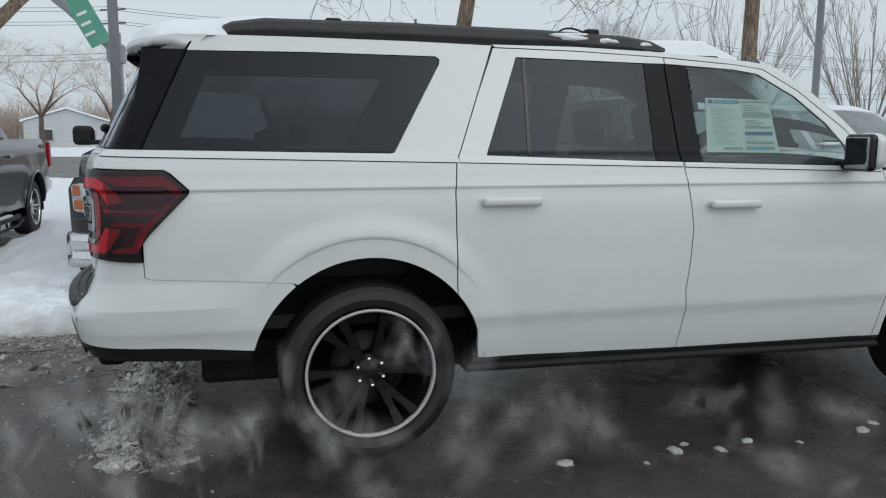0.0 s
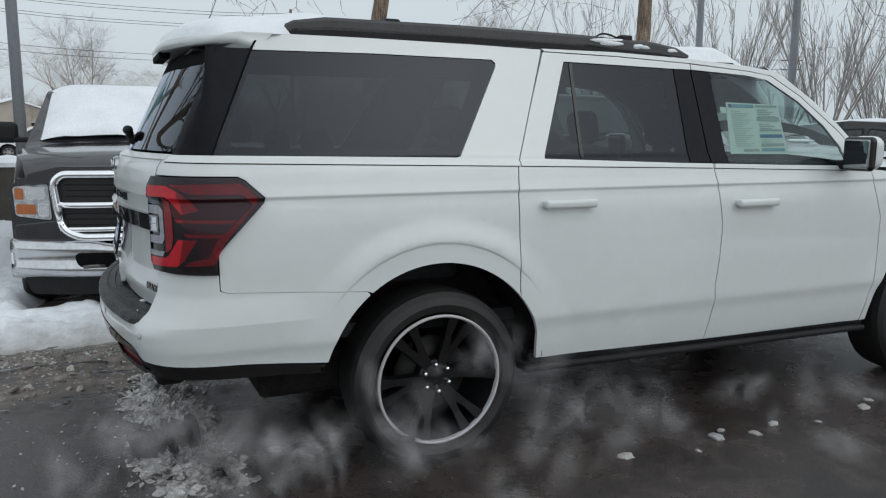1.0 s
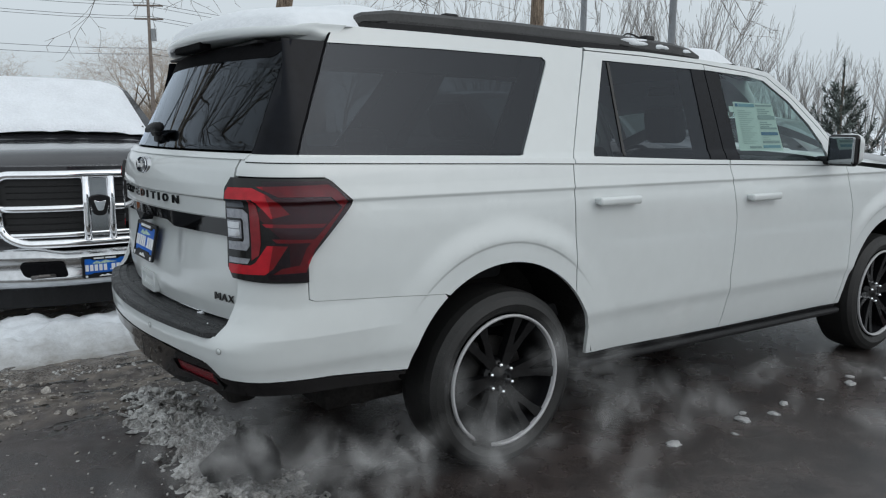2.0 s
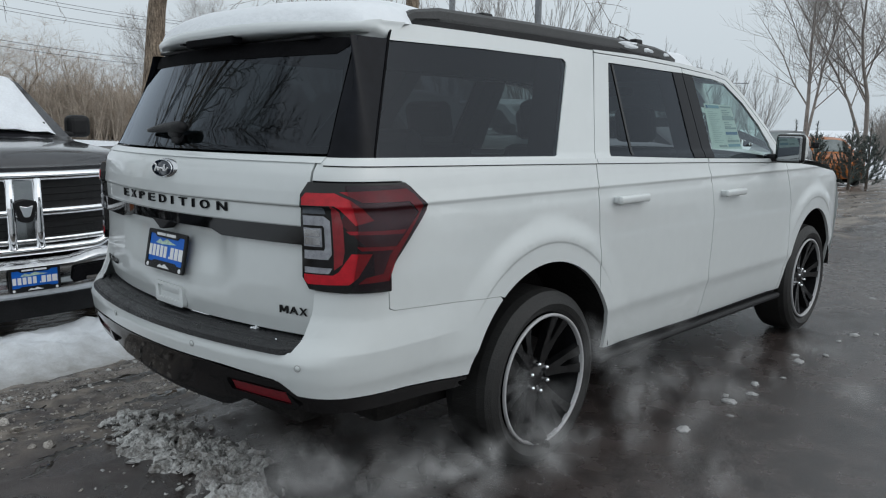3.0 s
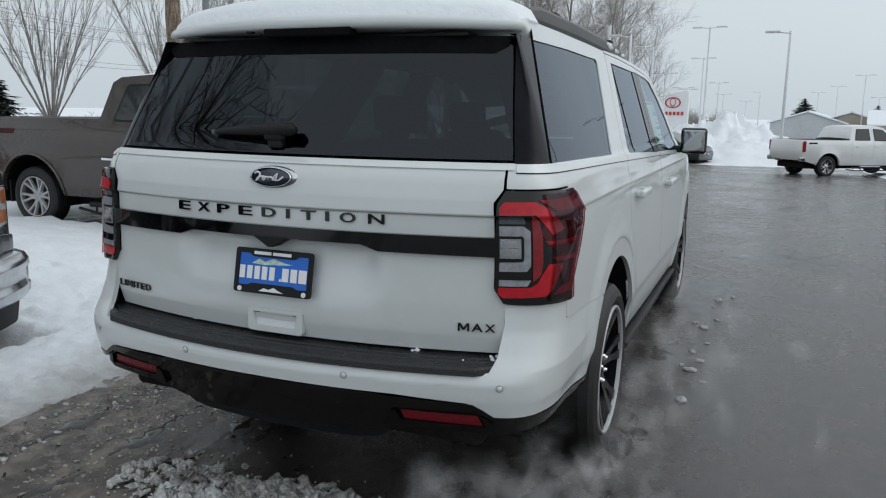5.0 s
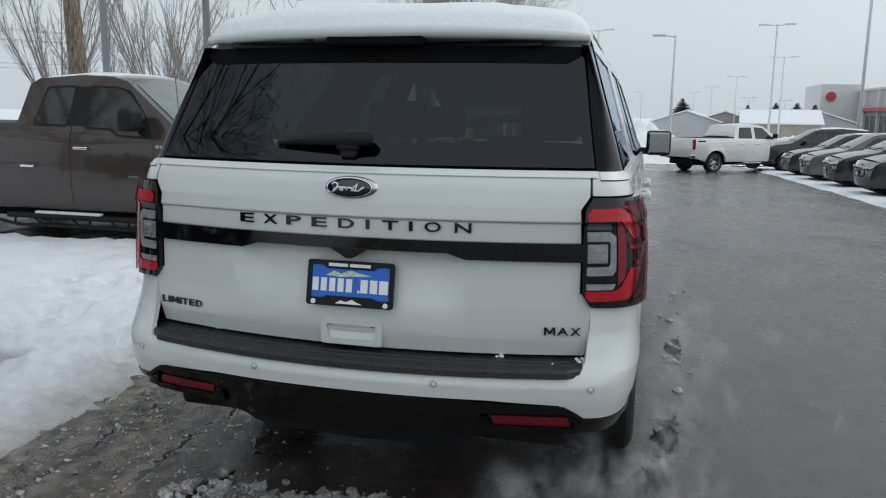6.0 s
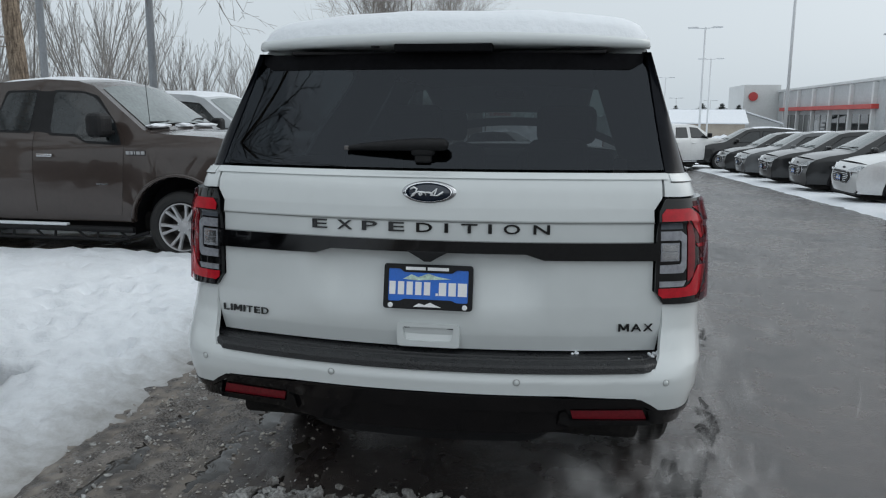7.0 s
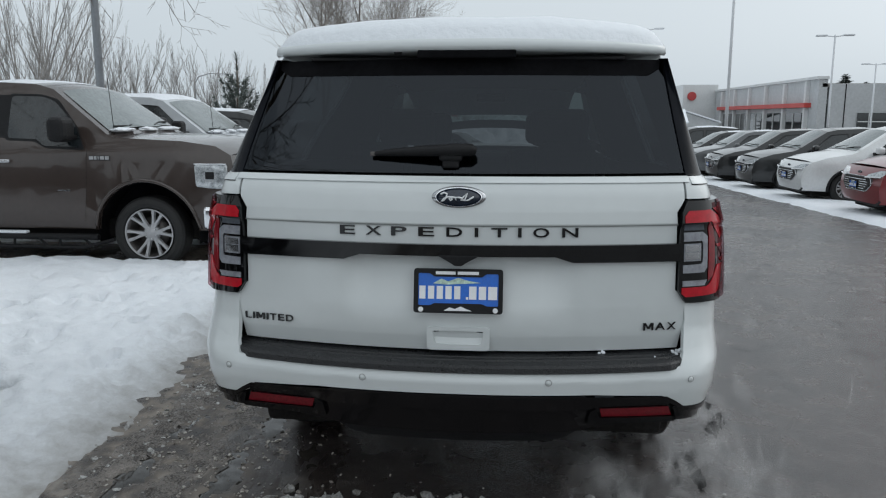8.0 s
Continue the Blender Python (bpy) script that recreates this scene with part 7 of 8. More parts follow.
def crossover_face(car, half, paint_mat):
    """Grille, slim lamps, lower trim and plate of a compact crossover."""
    def bow(b):
        for v in b.verts:
            v.co.x -= 0.10 * abs(v.co.y) ** 2.2
        return b

    g = prism(rounded([(-0.58, 0.60), (-0.40, 0.47), (0.40, 0.47), (0.58, 0.60), (0.52, 0.75), (-0.52, 0.75)], 0.06), 0.05, pose(2.335, 0, 0, 0, 0, 90), 0.008)
    grille = part("grille", bow(g), CHROME_DULL, car, "chrome-edged dark grille")
    part("grille_mesh", bow(prism(rounded([(-0.54, 0.60), (-0.38, 0.49), (0.38, 0.49), (0.54, 0.60), (0.49, 0.73), (-0.49, 0.73)], 0.05), 0.02, pose(2.36, 0, 0, 0, 0, 90))), MESH, grille)
    for z in (0.53, 0.57, 0.61, 0.65, 0.69):
        wz = 0.50 - 1.1 * abs(z - 0.64)
        part("grille_slat", tube([(2.372 - 0.10 * abs(y) ** 2.2, y, z) for y in np.linspace(-wz, wz, 7)], 0.008, 5), CHROME, grille)
    for s in (1, -1):
        lamp = prism(rounded([(s * 0.40, 0.735), (s * 0.80, 0.76), (s * 0.845, 0.87), (s * 0.70, 0.865), (s * 0.46, 0.79)][:: s], 0.02), 0.22, pose(2.16, 0, 0, 0, 0, 90), 0.0)
        for v in lamp.verts:
            v.co.x -= 0.22 * abs(v.co.y) ** 2.5 + 0.5 * (v.co.z - 0.735) - 0.12
        bmesh.ops.recalc_face_normals(lamp, faces=lamp.faces)
        unit = part("headlamp", lamp, LAMP_GLASS, car, "swept clear headlamp")
        part("lamp_strip", tube([(2.40 - 0.22 * yy**2.5, s * yy, 0.735 + 0.05 * (yy - 0.4)) for yy in (0.42, 0.55, 0.68, 0.78)], 0.012, 6), WHITE_INK, unit)
        part("fog_lamp", prism(rounded([(-0.045, -0.11), (0.045, -0.09), (0.05, 0.1), (-0.02, 0.11)], 0.03), 0.04, pose(2.12, -s * 0.72, 0.52, 0, 0, 90 - s * 32), 0.008), CHROME_DULL, car)
    part("lower_trim", bow(prism(rounded([(-0.74, 0.24), (0.74, 0.24), (0.80, 0.36), (0.5, 0.40), (-0.5, 0.40), (-0.80, 0.36)], 0.05), 0.12, pose(2.25, 0, 0, 0, 0, 90), 0.02)), PLASTIC, car, "black lower bumper trim")
    front_plate(car, 2.39, 0.58)
    part("nose_badge", prism(arc(0, 0.80, 0.07, 0, 330, 11), 0.02, pose(2.285, 0, 0, 0, 0, 90) @ Matrix.Diagonal((1, 1, 0.45, 1)) @ Matrix.Translation((0, 0, 0.98)), 0.003), BADGE_NAVY, car)


CROSS = [
    (10.7, P_RED, "dark red compact crossover with blue dealer plate", RIM_SILVER),
    (14.35, P_WHITE2, "white compact crossover with black lower trim", RIM_SILVER),
    (17.9, P_BLACK2, "black compact crossover dusted with snow", RIM_SILVER),
    (21.4, P_BLACK2, "glossy black compact crossover with chrome grille", RIM_BLACK),
    (25.0, P_GREY, "grey compact crossover with frosted windscreen", RIM_SILVER),
    (28.5, P_BLACK2, "black compact crossover behind a snow strip", RIM_SILVER),
]
for x, pm_, lab, rm in CROSS:
    c, h = vehicle("compact_crossover", lab, "car", CROSSOVER, pm_, pose(x, -8.75, ground_z(x, -8) + 0.0, 0, 0, 90), "row of parked crossovers", rim=rm, snow=0.010 if x > 22 else 0)
    crossover_face(c, h, pm_)
suv_b, hb = vehicle("parked_suv", "black boxy SUV at the end of the row", "car", CROSSOVER, P_BLACK2, pose(33.0, -8.6, ground_z(30, 0), 0, 0, 90) @ Matrix.Diagonal((1.1, 1.05, 1.1, 1)), "", snow=0.03)
suv_d, hd = vehicle("parked_suv", "dark grey-green SUV in front of the snow heap", "car", CROSSOVER, P_SLATE, pose(39.6, 3.1, ground_z(39.6, 0), 0, 0, -112) @ Matrix.Diagonal((0.98, 1.0, 1.0, 1)), "", snow=0.02)
crossover_face(suv_d, hd, P_SLATE)
suv_k, hk = vehicle("parked_suv", "black SUV with snow on its roof beside the pickups", "car", CROSSOVER, P_BLACK2, pose(12.7, 5.75, -0.12, 0, 0, -90) @ Matrix.Diagonal((1.1, 1.05, 1.12, 1)), "", snow=0.03)
green_car, hg = vehicle("street_car", "dark green sedan standing on the street", "car", CROSSOVER, P_GREEN, pose(18.5, 37.5, ground_z(18, 0) + 0.012, 0, 0, 0) @ Matrix.Diagonal((1.02, 0.95, 0.86, 1)))
beige_car, hbe = vehicle("street_car", "pale car standing on the street", "car", CROSSOVER, P_WHITE2, pose(-3.7, 41.0, 0.012, 0, 0, 180), "", snow=0.04)


# ---- trees, poles and buildings ----
BARK = mat("grey_brown_bark", (0.13, 0.105, 0.085), 0.9, grain=3, spread=0.45, bump=1.0, bump_scale=14)
BARK_NEAR = mat("ridged_bark", (0.2, 0.17, 0.135), 0.92, grain=4, bump=1.0, bump_scale=9, ramp=((0.17, 0.135, 0.105), (0.40, 0.33, 0.255)))
TWIG = mat("twig_brown", (0.14, 0.115, 0.095), 0.9, grain=2, spread=0.35)
TWIG_PALE = mat("pale_grey_twigs", (0.28, 0.265, 0.25), 0.9, grain=2, spread=0.3)
# grey-brown twigs, greyed in base colour to stand for distant haze
TWIG_GREY = mat("haze_grey_twigs", (0.24, 0.218, 0.20), 0.9, grain=2, spread=0.3)
TWIG_TAN = mat("tan_twigs", (0.36, 0.30, 0.245), 0.9, grain=1.5, spread=0.4)
# conifer green, lightened a little in base colour for haze
NEEDLE = mat("haze_lightened_needles", (0.095, 0.115, 0.105), 0.8, grain=1.2, spread=0.5)
POLE_GREY = mat("grey_painted_pole", (0.24, 0.255, 0.27), 0.5, grain=2, spread=0.12)
POLE_WHITE = mat("white_painted_pole", (0.66, 0.68, 0.7), 0.5, grain=2, spread=0.08)
POLE_WOOD = mat("weathered_pole_wood", (0.17, 0.14, 0.12), 0.9, grain=5, spread=0.3)
WIRE = mat("cable_black", (0.06, 0.06, 0.065), 0.6)
WALL_GREY = mat("grey_panel_wall", (0.45, 0.465, 0.475), 0.6, grain=0.4, spread=0.1)
WALL_WHITE = mat("white_panel_wall", (0.62, 0.63, 0.63), 0.6, grain=0.4, spread=0.06)
STRIPE_RED = mat("red_fascia", (0.5, 0.06, 0.05), 0.5, grain=1, spread=0.1)
SIGN_GREEN = mat("green_sign_sheet", (0.10, 0.32, 0.24), 0.45, grain=3, spread=0.12)
SIGN_WHITE = mat("white_sign_sheet", (0.72, 0.73, 0.73), 0.5, grain=1, spread=0.04)
SIGN_RED = mat("red_sign_print", (0.45, 0.05, 0.05), 0.5, grain=2, spread=0.08)
HOUSE_TAN = mat("tan_siding", (0.36, 0.32, 0.27), 0.8, grain=1, spread=0.15)
ROOF_TILE = mat("grey_roofing", (0.22, 0.21, 0.2), 0.85, grain=2, spread=0.2)


def twig_tube(bm, a, b, ra, rb, sides):
    """A tapered twig from a to b; with rb = 0 it runs to a point."""
    d = (b - a).normalized()
    s = d.orthogonal().normalized()
    t = d.cross(s)
    turn = [(math.cos(2 * math.pi * k / sides), math.sin(2 * math.pi * k / sides)) for k in range(sides)]
    low = [bm.verts.new(a + ra * (c * s + e * t)) for c, e in turn]
    if not rb:
        tip = bm.verts.new(b)
        for k in range(sides):
            bm.faces.new((low[k], low[(k + 1) % sides], tip))
        return
    top = [bm.verts.new(b + rb * (c * s + e * t)) for c, e in turn]
    for k in range(sides):
        bm.faces.new((low[k], low[(k + 1) % sides], top[(k + 1) % sides], top[k]))


def fan_tree(seed, height, girth, stems, fan, bark, twig, bole=0.1, counts=(9, 8, 5), fine=0.006, ratio=0.42, wide=1.0, crook=1.0):
    """A leafless tree: a short bole parts into rising stems that fan out, each feathered with finer and finer twigs into one rounded crown."""
    rnd = random.Random(seed)
    trunk, crown = bmesh.new(), bmesh.new()

    def shoot(p, d, length, r, level):
        n = (7, 4, 3, 2)[level]
        line, q, rr = [(p, r, d)], p, r
        for i in range(n):
            d = (d + Vector((rnd.uniform(-1, 1), rnd.uniform(-1, 1), rnd.uniform(-0.35, 0.75))) * (0.09, 0.11, 0.12, 0.14)[level] * crook).normalized()
            e = q + d * length / n
            r2 = max(fine, r * (1 - 0.88 * (i + 1) / n))
            last = i == n - 1
            twig_tube(trunk if level == 0 else crown, q, e, rr, 0 if last and level else r2, (7, 4, 3, 3)[level])
            line.append((e, r2, d))
            q, rr = e, r2
        if level < 3:
            for k in range(counts[level]):
                f = (0.22 if level == 0 else 0.12) + (0.98 - 0.22) * (k + rnd.random()) / counts[level]
                i = min(n - 1, int(f * n))
                g = f * n - i
                at, ra, da = line[i][0].lerp(line[i + 1][0], min(1, g)), line[i][1] * (1 - g) + line[i + 1][1] * g, line[i + 1][2]
                a = rnd.uniform(0, 6.28)
                side = da.orthogonal().normalized()
                side = (side * math.cos(a) + da.cross(side) * math.sin(a)) * rnd.uniform(0.35, 0.75) * wide
                shoot(at, (da + side + Vector((0, 0, 0.22))).normalized(), length * ratio * rnd.uniform(0.7, 1.25) * (1.15 - 0.55 * f), max(fine * 1.1, ra * 0.5), level + 1)

    fork = Vector((0, 0, height * bole))
    twig_tube(trunk, Vector((0, 0, -0.2)), fork, girth / 2 * 1.15, girth / 2, 9)
    for k in range(stems):
        turn = 6.28 * k / stems + rnd.uniform(-0.35, 0.35)
        lean = fan * (0.25 if k == 0 else rnd.uniform(0.55, 1.0))
        d = Vector((math.cos(turn) * lean, math.sin(turn) * lean, 1)).normalized()
        shoot(fork - Vector((0, 0, 0.05)), d, height * (1 - bole) * rnd.uniform(0.82, 1.0), girth / 2 * (rnd.uniform(0.5, 0.72) if stems > 2 else 0.92 - 0.25 * k), 0)
    ob = empty("bare_tree")
    part("trunk", trunk, bark, ob, smooth=True)
    part("crown", crown, twig, ob, "leafless twigs")
    return ob


def bare_tree(seed, height, girth, spread, forks, droop=0.0, trunk_share=0.28, lean=0.0, depth=6, bark=None, twig=None, twigs=3, thin=0.004):
    """A leafless tree about the origin: tapered forking trunk and a crown of thin twigs."""
    rnd = random.Random(seed)
    trunk, crown = bmesh.new(), bmesh.new()

    def limb(p, d, length, r, level):
        n = 4 if level < 2 else 3 if level < 4 else 2
        target = trunk if level < 2 else crown
        q, rr = p, r
        for i in range(n):
            d = (d + Vector((rnd.uniform(-1, 1), rnd.uniform(-1, 1), rnd.uniform(-0.4, 1) * (0.4 if level < 3 else 0.2))) * (0.10 + 0.05 * level) - Vector((0, 0, droop * level * 0.05))).normalized()
            e = q + d * length / n
            r2 = max(thin, rr * (0.9 if level == 0 else 0.83))
            twig_tube(target, q, e, rr, r2, 9 if level == 0 else 6 if level < 2 else 4 if level < 4 else 3)
            if level >= 1 and level < depth and i >= 1 and rnd.random() < 0.75:
                side = (d + spread * 1.1 * Vector((rnd.uniform(-1, 1), rnd.uniform(-1, 1), rnd.uniform(-0.2, 0.7)))).normalized()
                limb(e, side, length * rnd.uniform(0.45, 0.7), r2 * 0.5, level + 2 if level + 2 <= depth else depth)
            q, rr = e, r2
        if level < depth:
            k = forks if level < 3 else twigs if level >= depth - 1 else 2
            turn = rnd.uniform(0, 6.28)
            for j in range(k):
                a = turn + 2 * math.pi * j / k + rnd.uniform(-0.4, 0.4)
                up = 0.9 if level < 3 else 0.6
                side = (d * up + spread * Vector((math.cos(a), math.sin(a), rnd.uniform(-0.1, 0.5)))).normalized()
                limb(q, side, length * rnd.uniform(0.62, 0.85), max(0.005, rr * rnd.uniform(0.55, 0.72)), level + 1)

    limb(Vector((0, 0, -0.2)), Vector((lean, lean * 0.4, 1)).normalized(), height * trunk_share, girth / 2, 0)
    ob = empty("bare_tree")
    part("trunk", trunk, bark or BARK, ob, smooth=True)
    part("crown", crown, twig or TWIG, ob, "leafless twigs")
    return ob


def boughs(tree, seed, z0, z1, count, reach, low, aim=None):
    """Thin boughs that arch out from a trunk and hang down with fine twigs."""
    rnd = random.Random(seed)
    bm = bmesh.new()
    for k in range(count):
        a = aim[k % len(aim)] + rnd.uniform(-0.3, 0.3) if aim else rnd.uniform(0, 6.28)
        out_d = Vector((math.cos(a), math.sin(a), 0))
        far = reach * rnd.uniform(0.6, 1.1)
        za, zb = rnd.uniform(z0, z1), low + rnd.uniform(0, 1.6)
        prev, r = Vector((0, 0, za)), 0.05
        side = Vector((-out_d.y, out_d.x, 0))
        bend = rnd.uniform(-0.5, 0.5)
        for i in range(1, 11):
            t = i / 10
            q = out_d * far * t + side * bend * t * t * far * 0.5 + Vector((0, 0, za + 0.9 * math.sin(t * 2.2) - (za - zb + 0.7) * t * t)) + Vector((rnd.uniform(-1, 1), rnd.uniform(-1, 1), rnd.uniform(-1, 1))) * 0.06
            twig_tube(bm, prev, q, r, r * 0.82, 4)
            r = max(0.007, r * 0.82)
            for _ in range(3 if i > 2 else 0):
                v = (out_d * rnd.uniform(-0.2, 0.9) + side * rnd.uniform(-1, 1) + Vector((0, 0, rnd.uniform(-1.0, 0.5)))).normalized()
                tw, rr = q, r * 0.6
                for _s in range(4):
                    v = (v + Vector((rnd.uniform(-1, 1), rnd.uniform(-1, 1), rnd.uniform(-0.8, 0.5))) * 0.4).normalized()
                    e = tw + v * rnd.uniform(0.14, 0.30)
                    twig_tube(bm, tw, e, max(0.004, rr), max(0.0035, rr * 0.75), 3)
                    if rnd.random() < 0.7:
                        u = (v + Vector((rnd.uniform(-1, 1), rnd.uniform(-1, 1), rnd.uniform(-1, 0.5)))).normalized()
                        twig_tube(bm, e, e + u * rnd.uniform(0.1, 0.28), 0.005, 0.003, 3)
                    tw, rr = e, rr * 0.75
            prev = q
    part("bough", bm, TWIG, tree, "thin hanging boughs")


def pine(seed, height):
    """A young pine with upswept, brush-like branches."""
    rnd = random.Random(seed)
    ob = empty("pine_tree")
    part("trunk", tube([(0, 0, -0.1), (0, 0, height * 0.95)], [height * 0.025, 0.012], 7), BARK, ob)
    bm = bmesh.new()

    def brush(p, d, length):
        s = d.orthogonal().normalized()
        t = d.cross(s)
        for k in range(int(70 * length / 0.5)):
            q = p + d * length * rnd.random()
            a = rnd.uniform(0, 6.28)
            o = (s * math.cos(a) + t * math.sin(a)) * 0.085 + d * rnd.uniform(0.03, 0.1)
            w = d.cross(o).normalized() * 0.012
            bm.faces.new([bm.verts.new(q + w), bm.verts.new(q - w), bm.verts.new(q + o * rnd.uniform(0.8, 1.3))])

    brush(Vector((0, 0, height * 0.75)), Vector((0, 0, 1)), height * 0.27)
    for k in range(48):
        z = height * (0.04 + 0.75 * k / 48)
        a = k * 2.4
        reach = height * 0.36 * (1 - k / 64) * rnd.uniform(0.75, 1.15)
        d = Vector((math.cos(a), math.sin(a), 0.45)).normalized()
        p = Vector((0, 0, z))
        brush(p + d * reach * 0.25, d, reach * 0.6)
        d2 = Vector((math.cos(a) * 0.45, math.sin(a) * 0.45, 1)).normalized()
        brush(p + d * reach * 0.8, d2, reach * 0.55)
        brush(p + d * reach * 0.45, d2, reach * 0.45)
    part("crown", bm, NEEDLE, ob, "dark green brush-like branches")
    return ob


def spruce(seed, height, wide, bark=None):
    rnd = random.Random(seed)
    ob = empty("spruce_tree")
    part("trunk", tube([(0, 0, -0.2), (0, 0, height * 0.5), (0, 0, height * 0.97)], [height * 0.018, height * 0.012, 0.02], 8), BARK, ob, smooth=True)
    bm = bmesh.new()
    z = height * 0.06
    while z < height:
        f = 1 - z / height
        reach = wide * (f**0.85) * rnd.uniform(0.62, 1.18) + 0.08
        n = max(6, int(15 * f) + 5)
        for k in range(n):
            a = 2 * math.pi * k / n + rnd.uniform(-0.3, 0.3)
            rr = reach * rnd.uniform(0.5, 1.15)
            dirv = Vector((math.cos(a), math.sin(a), rnd.uniform(-0.32, 0.05) + 1.2 * (1 - f) ** 9))
            side = Vector((-math.sin(a), math.cos(a), 0))
            for t in np.linspace(0.15, 1, 8):
                p = Vector((0, 0, z + height * 0.02 * math.sin(k * 2.3))) + dirv * rr * t
                for q in range(3):
                    w = wide * 0.17 * (1.15 - 0.5 * t) * (0.25 + 0.75 * min(1.0, 2.6 * f))
                    tip = p + dirv * w * rnd.uniform(0.6, 1.6) + side * rnd.uniform(-1.6, 1.6) * w + Vector((0, 0, rnd.uniform(-1.1, 0.35) * w))
                    v = [bm.verts.new(p + side * w * 0.6), bm.verts.new(p - side * w * 0.6 + Vector((0, 0, 0.3 * w))), bm.verts.new(tip)]
                    bm.faces.new(v)
        z += height * 0.026 + 0.03
    part("crown", bm, NEEDLE, ob, "dark green drooping boughs")
    return ob


def out(bearing, dist):
    """A place seen in that compass direction, in degrees from straight ahead of the vehicle to its left."""
    return (-3.2 + dist * math.cos(radians(bearing)), -1.6 + dist * math.sin(radians(bearing)))


def ridged(m, deep=0.06):
    """Long vertical furrows in bark."""
    n, l = m.node_tree.nodes, m.node_tree.links
    b = n["Principled BSDF"]
    co, mp, t, bump, mix = (n.new("ShaderNode" + k) for k in ("TexCoord", "Mapping", "TexNoise", "Bump", "Mix"))
    mp.inputs["Scale"].default_value = (1, 1, 0.13)
    t.inputs["Scale"].default_value, t.inputs["Detail"].default_value, t.inputs["Roughness"].default_value = 34, 6, 0.65
    l.new(co.outputs["Object"], mp.inputs[0])
    l.new(mp.outputs[0], t.inputs["Vector"])
    bump.inputs["Strength"].default_value, bump.inputs["Distance"].default_value = 1.0, deep
    l.new(t.outputs["Fac"], bump.inputs["Height"])
    l.new(b.inputs["Normal"].links[0].from_socket, bump.inputs["Normal"])
    l.new(bump.outputs[0], b.inputs["Normal"])
    ramp = n.new("ShaderNodeValToRGB")
    ramp.color_ramp.elements[0].position, ramp.color_ramp.elements[1].position = 0.36, 0.6
    ramp.color_ramp.elements[0].color, ramp.color_ramp.elements[1].color = (0.36, 0.32, 0.30, 1), (1.15, 1.1, 1.05, 1)
    l.new(t.outputs["Fac"], ramp.inputs[0])
    mix.data_type, mix.blend_type = "RGBA", "MULTIPLY"
    mix.inputs[0].default_value = 1.0
    l.new(b.inputs["Base Color"].links[0].from_socket, mix.inputs[6])
    l.new(ramp.outputs[0], mix.inputs[7])
    l.new(mix.outputs[2], b.inputs["Base Color"])


ridged(BARK_NEAR)

# two trees beside the lot
t1 = bare_tree(11, 11.5, 0.40, 0.85, 4, droop=0.9, trunk_share=0.42, lean=0.20, bark=BARK_NEAR, depth=5)
t1.matrix_basis = pose(2.92, 9.55, 0, 0, 0, -20)
tagged(t1, "leaning leafless tree with pale ridged bark", "tree", "trees beside the lot")
t2 = bare_tree(23, 9.4, 0.46, 0.8, 4, droop=0.8, trunk_share=0.56, lean=0.03, bark=BARK_NEAR, depth=5)
t2.matrix_basis = pose(10.5, 10.3, ground_z(10.5, 0), 0, 0, 40)
tagged(t2, "tall leafless tree with thick ridged trunk", "tree", "trees beside the lot")

t3 = fan_tree(67, 15.0, 0.50, 6, 0.95, BARK_NEAR, TWIG, 0.22, (10, 8, 6), 0.010, 0.44, 1.5, 1.7)
t3.matrix_basis = pose(-5.6, 13.4, 0, 0, 0, 0)
boughs(t1, 5, 4.6, 6.5, 13, 3.6, 3.5)
boughs(t2, 6, 5.0, 8.0, 15, 4.2, 3.6)
boughs(t3, 7, 6.5, 8.0, 4, 4.0, 5.0)
tagged(t3, "tall leafless tree beside the dark blue pickup", "tree", "trees beside the lot")

VASE = [fan_tree(q, 8.0, 0.15, 13, 0.62, TWIG_PALE, TWIG_PALE, 0.10, (10, 7, 4), 0.0040, 0.34, 0.6, 0.35) for q in (31, 37)]
OPEN = [fan_tree(q, 11.0, 0.22, 2, 0.3, TWIG_GREY, TWIG_GREY, 0.08, (17, 11, 7), 0.0042, 0.5, 1.6, 1.35) for q in (41, 47)]
TAN = [bare_tree(s, 12.5, 0.5, 0.7, 4, droop=0.5, trunk_share=0.25, depth=5, twig=TWIG_TAN, twigs=4) for s in (53, 59)]
rnd = random.Random(9)
SPOTS = {
    "vase": [(49.5, 46, 1.35), (41.6, 46, 1.4), (38.6, 56, 0.9), (35.3, 46, 1.0), (33.0, 55, 0.95), (31.3, 60, 0.75), (28.9, 62, 0.85), (27.1, 64, 0.7), (24.5, 66, 0.8), (22.3, 68, 0.7), (20.4, 72, 0.75)],
    "open": [(16.5, 38, 1.05), (13.0, 40, 1.1), (11.2, 50, 1.15), (9.8, 62, 1.1), (8.6, 75, 1.1), (60.7, 58, 0.9), (63.0, 66, 0.9), (57.5, 70, 1.0), (88.5, 72, 0.95)],
    "tan": [(100.5, 62, 1.0), (96.5, 70, 1.05), (104, 66, 1.15), (90.3, 84, 1.1), (87.2, 88, 0.95), (84, 92, 0.95), (79, 85, 1.0), (76, 78, 1.05), (73.5, 74, 1.1), (71, 80, 1.15), (68.5, 82, 1.1), (66, 88, 1.0), (107, 60, 1.1), (74.8, 92, 1.2), (69.8, 94, 1.2)],
}
